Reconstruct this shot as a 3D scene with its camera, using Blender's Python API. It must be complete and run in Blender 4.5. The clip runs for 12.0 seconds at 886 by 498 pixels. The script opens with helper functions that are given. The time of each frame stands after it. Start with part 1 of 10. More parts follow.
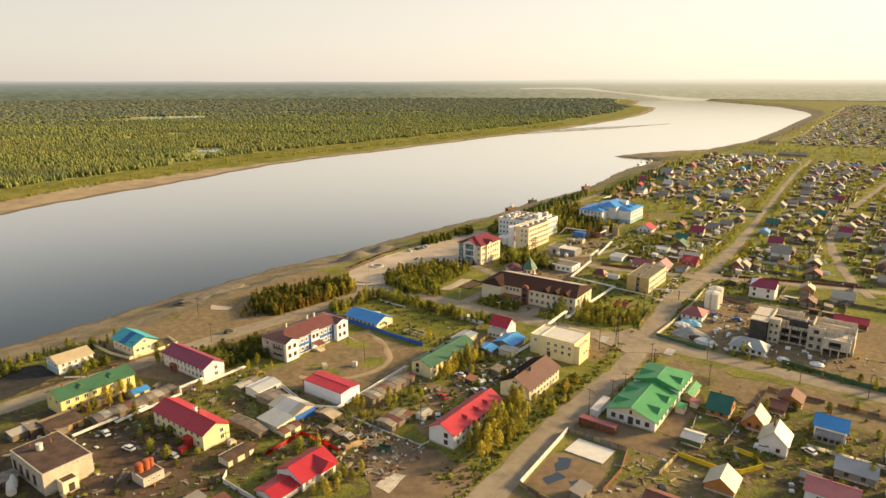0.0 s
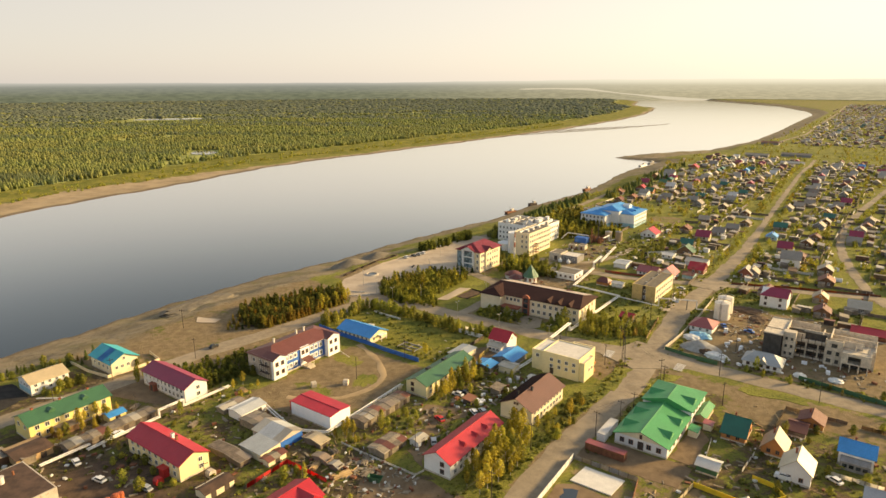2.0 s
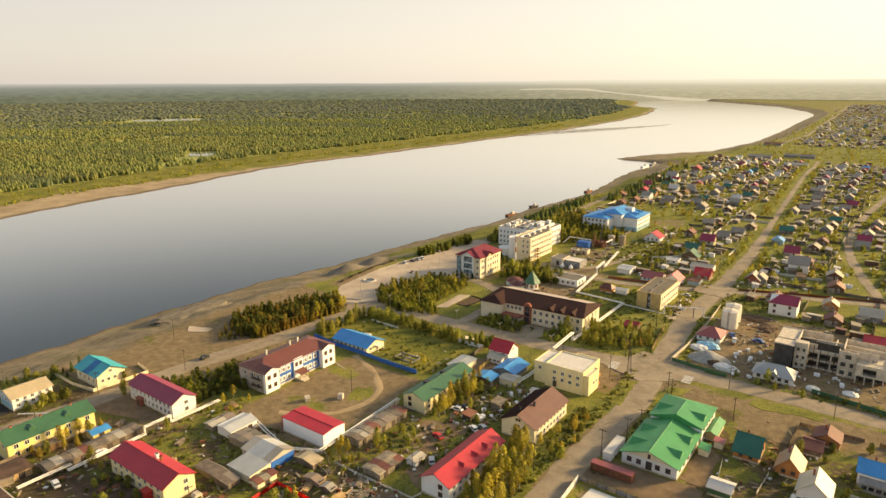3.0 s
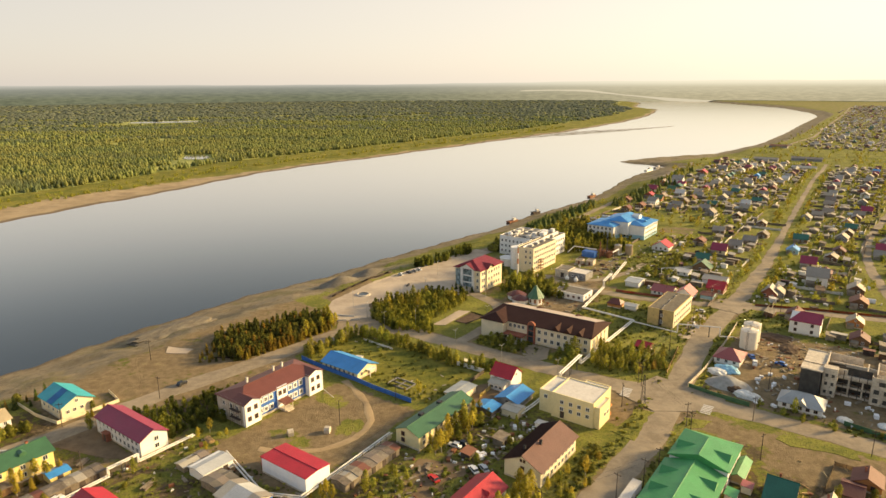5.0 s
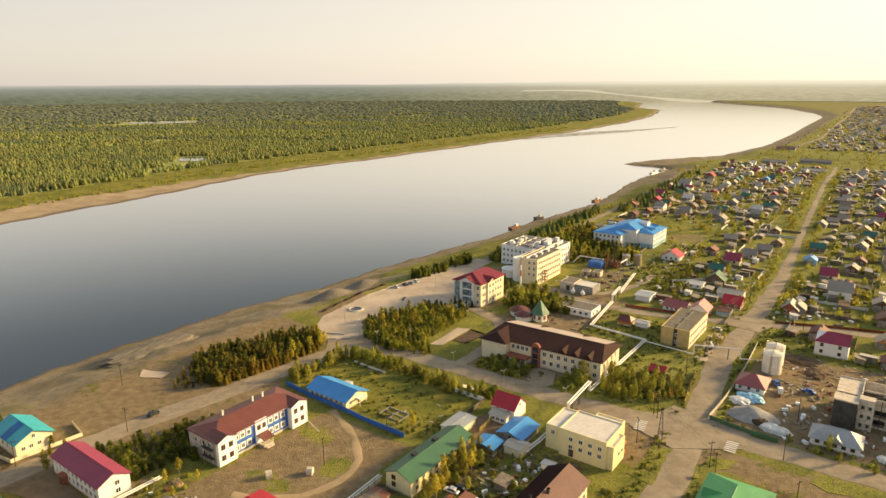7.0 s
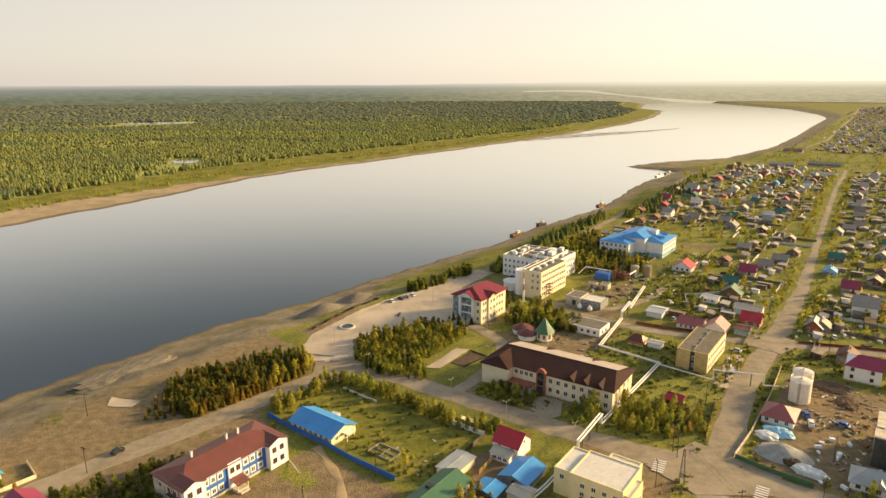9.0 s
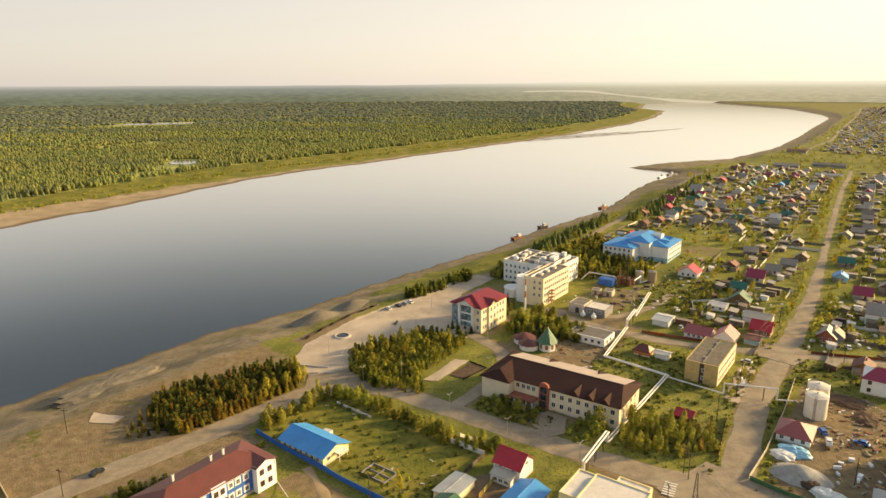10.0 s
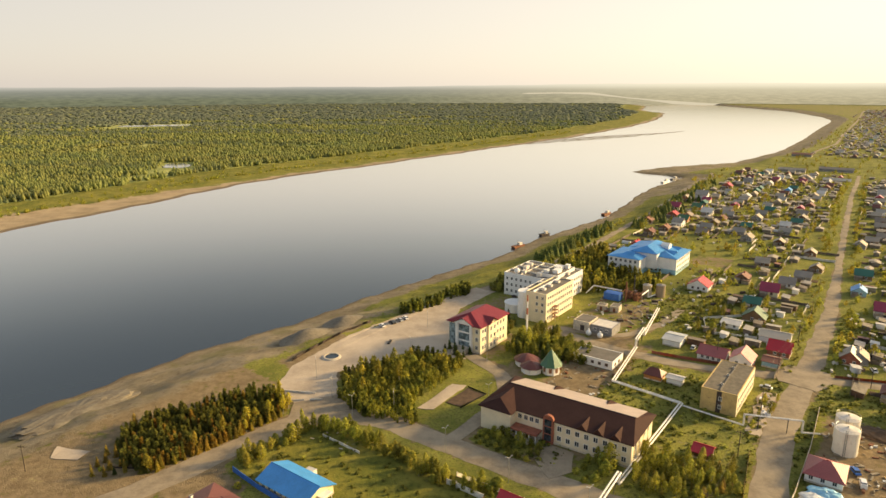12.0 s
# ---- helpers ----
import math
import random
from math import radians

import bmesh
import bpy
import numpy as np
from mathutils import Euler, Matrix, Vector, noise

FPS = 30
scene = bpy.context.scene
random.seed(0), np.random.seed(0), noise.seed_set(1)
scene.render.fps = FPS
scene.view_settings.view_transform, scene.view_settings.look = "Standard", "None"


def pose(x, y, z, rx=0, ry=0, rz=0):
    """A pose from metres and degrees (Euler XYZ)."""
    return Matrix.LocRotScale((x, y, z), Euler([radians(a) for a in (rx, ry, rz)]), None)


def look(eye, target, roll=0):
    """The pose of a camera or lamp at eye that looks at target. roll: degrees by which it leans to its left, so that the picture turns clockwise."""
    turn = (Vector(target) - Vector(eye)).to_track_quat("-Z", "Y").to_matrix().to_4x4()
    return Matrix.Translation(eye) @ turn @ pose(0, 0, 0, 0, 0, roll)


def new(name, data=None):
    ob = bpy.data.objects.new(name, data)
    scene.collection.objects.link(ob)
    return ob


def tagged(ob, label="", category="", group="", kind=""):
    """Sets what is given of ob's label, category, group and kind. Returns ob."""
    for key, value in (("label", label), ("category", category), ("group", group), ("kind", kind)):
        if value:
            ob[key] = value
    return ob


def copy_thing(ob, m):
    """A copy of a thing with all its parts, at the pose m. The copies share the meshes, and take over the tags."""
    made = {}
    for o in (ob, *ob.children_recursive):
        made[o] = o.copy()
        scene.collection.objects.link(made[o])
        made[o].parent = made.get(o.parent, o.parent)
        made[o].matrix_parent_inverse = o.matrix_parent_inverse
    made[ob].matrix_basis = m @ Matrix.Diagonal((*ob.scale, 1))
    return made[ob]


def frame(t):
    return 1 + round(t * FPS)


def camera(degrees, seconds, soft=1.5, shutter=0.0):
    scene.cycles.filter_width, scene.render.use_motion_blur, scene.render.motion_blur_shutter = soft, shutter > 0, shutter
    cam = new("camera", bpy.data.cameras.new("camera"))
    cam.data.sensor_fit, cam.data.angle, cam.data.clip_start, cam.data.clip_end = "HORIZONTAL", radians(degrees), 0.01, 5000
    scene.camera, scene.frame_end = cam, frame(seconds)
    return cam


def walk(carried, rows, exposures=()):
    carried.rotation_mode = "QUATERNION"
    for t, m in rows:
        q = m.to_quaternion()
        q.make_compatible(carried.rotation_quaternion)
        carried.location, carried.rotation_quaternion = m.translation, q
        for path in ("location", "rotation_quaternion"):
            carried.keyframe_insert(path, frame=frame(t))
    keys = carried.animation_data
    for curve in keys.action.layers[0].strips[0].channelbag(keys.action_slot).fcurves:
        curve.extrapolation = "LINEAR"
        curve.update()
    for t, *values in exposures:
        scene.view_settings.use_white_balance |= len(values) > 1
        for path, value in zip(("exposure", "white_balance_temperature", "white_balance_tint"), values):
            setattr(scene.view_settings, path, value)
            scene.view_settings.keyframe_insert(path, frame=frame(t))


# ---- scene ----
from mathutils.geometry import tessellate_polygon

cam = camera(69.04, 12.0)
# seconds, x, y, z of the eye, yaw, pitch, roll
PATH = [
    (0, 0, 0, 109.24, 0.004, -14.714, 0.01),
    (0.5, 0.3, 2.72, 109.24, -0.004, -14.708, -0.002),
    (1, 0.55, 6.18, 109.29, -0.025, -14.702, -0.082),
    (1.5, 0.79, 10.14, 109.2, -0.036, -14.686, -0.117),
    (2, 1.25, 14.96, 109.3, -0.033, -14.656, -0.177),
    (2.5, 1.55, 19.43, 109.45, -0.016, -14.641, -0.201),
    (3, 1.85, 24.68, 109.74, -0.01, -14.624, -0.223),
    (5, 3.13, 45.85, 110.31, 0.022, -14.524, -0.29),
    (5.5, 3.64, 51.15, 110.51, 0.082, -14.527, -0.283),
    (6, 4.09, 56.81, 110.67, 0.121, -14.551, -0.237),
    (6.5, 4.45, 62.55, 110.78, 0.138, -14.546, -0.242),
    (7, 4.71, 68.19, 110.83, 0.13, -14.532, -0.247),
    (9, 6.09, 90.75, 111.11, 0.181, -14.488, -0.231),
    (9.5, 6.52, 96.44, 111.21, 0.215, -14.482, -0.26),
    (10, 6.91, 101.95, 111.12, 0.224, -14.48, -0.252),
    (10.5, 7.25, 107.5, 111.05, 0.231, -14.462, -0.27),
    (11, 7.61, 113.04, 111.28, 0.241, -14.486, -0.32),
    (11.5, 8.02, 118.07, 111.96, 0.261, -14.307, -0.259),
    (12, 8.16, 121.53, 111.97, 0.19, -14.348, -0.172),
]
walk(cam, [(t, pose(x, y, z, 0, 0, yaw) @ pose(0, 0, 0, 90 + pitch) @ pose(0, 0, 0, 0, 0, roll)) for t, x, y, z, yaw, pitch, roll in PATH],
     exposures=((0, 0.87, 7800, 4), (12, 0.87, 7800, 4)))

# ---- light ----
SUN_AZ, SUN_EL = radians(74), radians(17)          # from +y towards +x
world = bpy.data.worlds.new("world")
scene.world = world
world.use_nodes = True
wn, wl = world.node_tree.nodes, world.node_tree.links
sky = wn.new("ShaderNodeTexSky")
sky.sky_type, sky.sun_disc = "NISHITA", False
sky.sun_elevation, sky.sun_rotation = SUN_EL, SUN_AZ
sky.air_density, sky.dust_density, sky.ozone_density, sky.altitude = 0.8, 1.2, 0.0, 100
# haze, thick at the horizon and thin overhead, over the clear sky
veil = wn.new("ShaderNodeMix")
veil.data_type = "RGBA"
up = wn.new("ShaderNodeSeparateXYZ")
up_src = wn.new("ShaderNodeTexCoord")
wl.new(up_src.outputs["Generated"], up.inputs[0])
thin = wn.new("ShaderNodeMapRange")
thin.interpolation_type = "SMOOTHSTEP"
thin.inputs["From Min"].default_value, thin.inputs["From Max"].default_value = 0.13, 0.38
thin.inputs["To Min"].default_value, thin.inputs["To Max"].default_value = 0.86, 0.22
wl.new(up.outputs[2], thin.inputs["Value"])
wl.new(thin.outputs["Result"], veil.inputs[0])
sunward = wn.new("ShaderNodeVectorMath")
sunward.operation = "DOT_PRODUCT"
sunward.inputs[1].default_value = (math.sin(SUN_AZ), math.cos(SUN_AZ), 0)
wl.new(up_src.outputs["Generated"], sunward.inputs[0])
glow = wn.new("ShaderNodeMapRange")
glow.inputs["From Min"].default_value, glow.inputs["From Max"].default_value = -0.45, 0.85
wl.new(sunward.outputs["Value"], glow.inputs["Value"])
tint = wn.new("ShaderNodeMix")
tint.data_type = "RGBA"
tint.inputs[6].default_value, tint.inputs[7].default_value = (2.45, 2.32, 2.54, 1), (3.85, 3.52, 3.45, 1)
wl.new(glow.outputs["Result"], tint.inputs[0])
wl.new(tint.outputs[2], veil.inputs[7])
wl.new(sky.outputs[0], veil.inputs[6])
wl.new(veil.outputs[2], wn["Background"].inputs[0])
wn["Background"].inputs[1].default_value = 0.15
sun_dir = Vector((math.sin(SUN_AZ) * math.cos(SUN_EL), math.cos(SUN_AZ) * math.cos(SUN_EL), math.sin(SUN_EL)))
sun = new("sun", bpy.data.lights.new("sun", "SUN"))
sun.data.energy, sun.data.angle, sun.data.color = 4.9, radians(8.0), (1.0, 0.74, 0.42)
sun.matrix_world = look(sun_dir * 400, (0, 0, 0))

# ---- materials ----
def nodes_of(name):
    m = bpy.data.materials.new(name)
    m.use_nodes = True
    t = m.node_tree
    return m, t.nodes, t.links, t.nodes["Principled BSDF"]


def scaled(c, k):
    return (min(c[0] * k, 1), min(c[1] * k, 1), min(c[2] * k, 1), 1)


def noise_node(n, l, src, scale, detail=4.0, rough=0.6):
    t = n.new("ShaderNodeTexNoise")
    t.inputs["Scale"].default_value, t.inputs["Detail"].default_value, t.inputs["Roughness"].default_value = scale, detail, rough
    l.new(src, t.inputs["Vector"])
    return t.outputs["Fac"]


def ramp(n, l, src, lo, hi, a=0.0, b=1.0):
    r = n.new("ShaderNodeMapRange")
    r.interpolation_type = "SMOOTHSTEP"
    for i, v in zip((1, 2, 3, 4), (lo, hi, a, b)):
        r.inputs[i].default_value = v
    l.new(src, r.inputs[0])
    return r.outputs[0]


def mixed(n, l, fac, c1, c2, mode="MIX"):
    m = n.new("ShaderNodeMix")
    m.data_type, m.blend_type = "RGBA", mode
    for sock, v in ((m.inputs[0], fac), (m.inputs[6], c1), (m.inputs[7], c2)):
        if isinstance(v, (int, float, tuple)):
            sock.default_value = v if isinstance(v, (int, float)) else (*v[:3], 1)
        else:
            l.new(v, sock)
    return m.outputs[2]


def mat(name, col, var=0.18, scale=0.35, rough=0.8, metal=0.0, bump=0.15, rnd=0.0, stain=None, ribs="", rib=0.35, spec=0.5, island=False):
    """A weathered surface: broad stains, fine grain, optional ribs along x or y, and a shade that differs from object to object."""
    m, n, l, bsdf = nodes_of(name)
    geo = n.new("ShaderNodeTexCoord").outputs["Object"]
    place = n.new("ShaderNodeNewGeometry")
    broad = noise_node(n, l, place.outputs["Position"], scale, 5)
    fine = noise_node(n, l, geo, scale * 14, 3)
    c = mixed(n, l, ramp(n, l, broad, 0.3, 0.7), scaled(col, 1 - var), scaled(col, 1 + var))
    c = mixed(n, l, ramp(n, l, fine, 0.35, 0.75, 0.0, 0.35), c, scaled(stain or (col[0] * 0.5, col[1] * 0.48, col[2] * 0.45), 1))
    if stain:
        c = mixed(n, l, ramp(n, l, noise_node(n, l, geo, scale * 3, 6, 0.7), 0.52, 0.72), c, (*stain, 1))
    if rnd or island:
        src = place.outputs["Random Per Island"] if island else n.new("ShaderNodeObjectInfo").outputs["Random"]
        hsv = n.new("ShaderNodeHueSaturation")
        l.new(ramp(n, l, src, 0, 1, 1 - rnd, 1 + rnd), hsv.inputs["Value"])
        l.new(ramp(n, l, src, 0, 1, 0.5 - rnd * 0.04, 0.5 + rnd * 0.04), hsv.inputs["Hue"])
        l.new(c, hsv.inputs["Color"])
        c = hsv.outputs[0]
    l.new(c, bsdf.inputs["Base Color"])
    bsdf.inputs["Roughness"].default_value, bsdf.inputs["Metallic"].default_value = rough, metal
    bsdf.inputs["Specular IOR Level"].default_value = spec
    if bump:
        b = n.new("ShaderNodeBump")
        b.inputs["Strength"].default_value, b.inputs["Distance"].default_value = bump, 0.08
        l.new(fine, b.inputs["Height"])
        if ribs:
            w = n.new("ShaderNodeTexWave")
            w.bands_direction = ribs
            w.inputs["Scale"].default_value = 0.31 / rib
            l.new(geo, w.inputs["Vector"])
            b2 = n.new("ShaderNodeBump")
            b2.inputs["Strength"].default_value, b2.inputs["Distance"].default_value = 0.5, 0.06
            l.new(w.outputs["Fac"], b2.inputs["Height"])
            l.new(b.outputs[0], b2.inputs["Normal"])
            b = b2
        l.new(b.outputs[0], bsdf.inputs["Normal"])
    return m


def foliage(name, dark, light, rnd=0.35, island=False, scale=0.25):
    """Leaves: two greens in clumps, some light passing through, each tree a little different."""
    m, n, l, bsdf = nodes_of(name)
    place = n.new("ShaderNodeNewGeometry")
    fac = ramp(n, l, noise_node(n, l, place.outputs["Position"], scale * 4, 3), 0.32, 0.68)
    c = mixed(n, l, fac, (*dark, 1), (*light, 1))
    src = place.outputs["Random Per Island"] if island else n.new("ShaderNodeObjectInfo").outputs["Random"]
    hsv = n.new("ShaderNodeHueSaturation")
    l.new(ramp(n, l, src, 0, 1, 1 - rnd, 1 + rnd), hsv.inputs["Value"])
    l.new(ramp(n, l, noise_node(n, l, place.outputs["Position"], scale * 0.12, 3), 0.3, 0.7, 0.485, 0.515), hsv.inputs["Hue"])
    l.new(c, hsv.inputs["Color"])
    l.new(hsv.outputs[0], bsdf.inputs["Base Color"])
    bsdf.inputs["Roughness"].default_value = 0.75
    bsdf.inputs["Specular IOR Level"].default_value = 0.2
    tr = n.new("ShaderNodeBsdfTranslucent")
    l.new(hsv.outputs[0], tr.inputs["Color"])
    mx = n.new("ShaderNodeMixShader")
    mx.inputs[0].default_value = 0.6 if island else 0.45
    l.new(bsdf.outputs[0], mx.inputs[1])
    l.new(tr.outputs[0], mx.inputs[2])
    l.new(mx.outputs[0], n["Material Output"].inputs["Surface"])
    return m


def glass_mat(name, col=(0.03, 0.035, 0.04), rough=0.08):
    m, n, l, bsdf = nodes_of(name)
    place = n.new("ShaderNodeNewGeometry")
    c = mixed(n, l, ramp(n, l, noise_node(n, l, place.outputs["Position"], 0.7, 2), 0.35, 0.7), scaled(col, 0.6), scaled(col, 2.2))
    l.new(c, bsdf.inputs["Base Color"])
    bsdf.inputs["Roughness"].default_value = rough
    bsdf.inputs["IOR"].default_value = 1.5
    return m


def ground_mat():
    """Grass, trodden earth and shore sand, laid by how far each place is from roads, yards and the waterline; far off,
    tan cover stands in for haze.
    """
    m, n, l, bsdf = nodes_of("ground_cover")
    pos = n.new("ShaderNodeNewGeometry").outputs["Position"]

    def cover(name):
        a = n.new("ShaderNodeAttribute")
        a.attribute_name = name
        return a.outputs["Fac"]

    def plus(a, b):
        k = n.new("ShaderNodeMath")
        k.operation = "ADD"
        l.new(a, k.inputs[0])
        l.new(b, k.inputs[1])
        return k.outputs[0]

    big, mid, fine, tiny = (noise_node(n, l, pos, s, d, 0.65) for s, d in ((0.012, 4), (0.06, 5), (0.35, 5), (2.2, 4)))
    grass = mixed(n, l, ramp(n, l, mid, 0.35, 0.65), (0.147, 0.157, 0.033), (0.285, 0.27, 0.06))
    grass = mixed(n, l, ramp(n, l, fine, 0.45, 0.75, 0, 0.8), grass, (0.265, 0.222, 0.072))
    clump = noise_node(n, l, pos, 0.9, 5, 0.7)
    grass = mixed(n, l, ramp(n, l, clump, 0.48, 0.68, 0, 0.75), grass, (0.05, 0.064, 0.016))
    grass = mixed(n, l, ramp(n, l, tiny, 0.48, 0.72, 0, 0.7), grass, (0.04, 0.05, 0.015))
    earth = mixed(n, l, ramp(n, l, fine, 0.3, 0.7), (0.168, 0.124, 0.071), (0.272, 0.203, 0.119))
    earth = mixed(n, l, ramp(n, l, tiny, 0.5, 0.8, 0, 0.25), earth, (0.13, 0.09, 0.055))
    earth = mixed(n, l, ramp(n, l, noise_node(n, l, pos, 0.11, 6, 0.7), 0.48, 0.66, 0, 0.35), earth, (0.16, 0.108, 0.062))
    rubble = mixed(n, l, ramp(n, l, fine, 0.35, 0.65), (0.055, 0.040, 0.026), (0.125, 0.09, 0.057))
    jitter = plus(ramp(n, l, mid, 0.25, 0.75, -0.30, 0.30), ramp(n, l, fine, 0.25, 0.75, -0.25, 0.25))
    rubble = mixed(n, l, ramp(n, l, clump, 0.5, 0.66, 0, 0.7), rubble, (0.075, 0.078, 0.022))
    c = mixed(n, l, ramp(n, l, plus(cover("rough"), jitter), 0.35, 0.65), grass, rubble)
    c = mixed(n, l, ramp(n, l, plus(cover("trodden"), jitter), 0.35, 0.65), c, earth)
    bank = mixed(n, l, ramp(n, l, mid, 0.35, 0.65), (0.18, 0.146, 0.093), (0.272, 0.22, 0.146))
    bank = mixed(n, l, ramp(n, l, fine, 0.5, 0.72, 0, 0.8), bank, (0.12, 0.09, 0.06))
    bank = mixed(n, l, ramp(n, l, noise_node(n, l, pos, 0.045, 6, 0.7), 0.50, 0.64, 0, 0.55), bank, (0.15, 0.14, 0.05))
    c = mixed(n, l, ramp(n, l, plus(cover("bank"), jitter), 0.3, 0.7), c, bank)
    turf = mixed(n, l, ramp(n, l, mid, 0.35, 0.65), (0.135, 0.142, 0.028), (0.245, 0.215, 0.048))
    turf = mixed(n, l, ramp(n, l, fine, 0.45, 0.72, 0, 0.75), turf, (0.055, 0.066, 0.016))
    c = mixed(n, l, ramp(n, l, plus(cover("turf"), jitter), 0.3, 0.7), c, turf)
    # forest floor painted bright, so gaps between trees look lifted by haze
    floor = mixed(n, l, ramp(n, l, big, 0.4, 0.6), (0.24, 0.26, 0.09), (0.36, 0.36, 0.12))
    c = mixed(n, l, ramp(n, l, plus(cover("wood"), jitter), 0.3, 0.7), c, floor)
    sand = mixed(n, l, ramp(n, l, mid, 0.3, 0.7), (0.27, 0.205, 0.13), (0.40, 0.31, 0.20))
    c = mixed(n, l, ramp(n, l, plus(cover("sand"), jitter), 0.3, 0.7), c, sand)
    c = mixed(n, l, ramp(n, l, cover("wet"), 0.2, 0.8, 0, 0.75), c, (0.10, 0.075, 0.055))
    l.new(c, bsdf.inputs["Base Color"])
    bsdf.inputs["Roughness"].default_value = 0.95
    bsdf.inputs["Specular IOR Level"].default_value = 0.1
    b = n.new("ShaderNodeBump")
    b.inputs["Strength"].default_value, b.inputs["Distance"].default_value = 0.7, 0.5
    l.new(plus(clump, tiny), b.inputs["Height"])
    l.new(b.outputs[0], bsdf.inputs["Normal"])
    return m


def road_mat(name, light, dark, scale=0.25):
    """Packed dirt and gravel with wheel-worn stripes, puddle stains and stones."""
    m, n, l, bsdf = nodes_of(name)
    pos = n.new("ShaderNodeNewGeometry").outputs["Position"]
    mid, fine, big = noise_node(n, l, pos, scale, 6, 0.7), noise_node(n, l, pos, scale * 12, 4), noise_node(n, l, pos, scale * 0.2, 3)
    c = mixed(n, l, ramp(n, l, mid, 0.3, 0.7), (*dark, 1), (*light, 1))
    c = mixed(n, l, ramp(n, l, fine, 0.5, 0.8, 0, 0.45), c, scaled(dark, 0.6))
    c = mixed(n, l, ramp(n, l, big, 0.45, 0.7, 0, 0.5), c, scaled(light, 1.25))
    l.new(c, bsdf.inputs["Base Color"])
    bsdf.inputs["Roughness"].default_value = 0.92
    bsdf.inputs["Specular IOR Level"].default_value = 0.2
    b = n.new("ShaderNodeBump")
    b.inputs["Strength"].default_value, b.inputs["Distance"].default_value = 0.5, 0.15
    l.new(mid, b.inputs["Height"])
    l.new(b.outputs[0], bsdf.inputs["Normal"])
    return m


def water_mat():
    m, n, l, bsdf = nodes_of("river_water")
    pos = n.new("ShaderNodeNewGeometry").outputs["Position"]
    c = mixed(n, l, ramp(n, l, noise_node(n, l, pos, 0.004, 3), 0.35, 0.65), (0.022, 0.034, 0.054, 1), (0.031, 0.043, 0.060, 1))
    body, mirror, mix = n.new("ShaderNodeBsdfDiffuse"), n.new("ShaderNodeBsdfGlossy"), n.new("ShaderNodeMixShader")
    l.new(c, body.inputs["Color"])
    mirror.inputs["Color"].default_value = (0.98, 0.945, 0.88, 1)
    mirror.inputs["Roughness"].default_value = 0.16
    slant = n.new("ShaderNodeLayerWeight")
    slant.inputs["Blend"].default_value = 0.5
    rise = n.new("ShaderNodeMath")
    rise.operation = "POWER"
    l.new(ramp(n, l, slant.outputs["Facing"], 0.40, 0.97), rise.inputs[0])
    rise.inputs[1].default_value = 2.2
    l.new(ramp(n, l, rise.outputs[0], 0, 1, 0.095, 0.96), mix.inputs[0])
    b = n.new("ShaderNodeBump")
    b.inputs["Strength"].default_value, b.inputs["Distance"].default_value = 0.02, 0.2
    l.new(noise_node(n, l, pos, 0.25, 5, 0.6), b.inputs["Height"])
    l.new(b.outputs[0], mirror.inputs["Normal"])
    l.new(body.outputs[0], mix.inputs[1])
    l.new(mirror.outputs[0], mix.inputs[2])
    l.new(mix.outputs[0], n["Material Output"].inputs["Surface"])
    return m


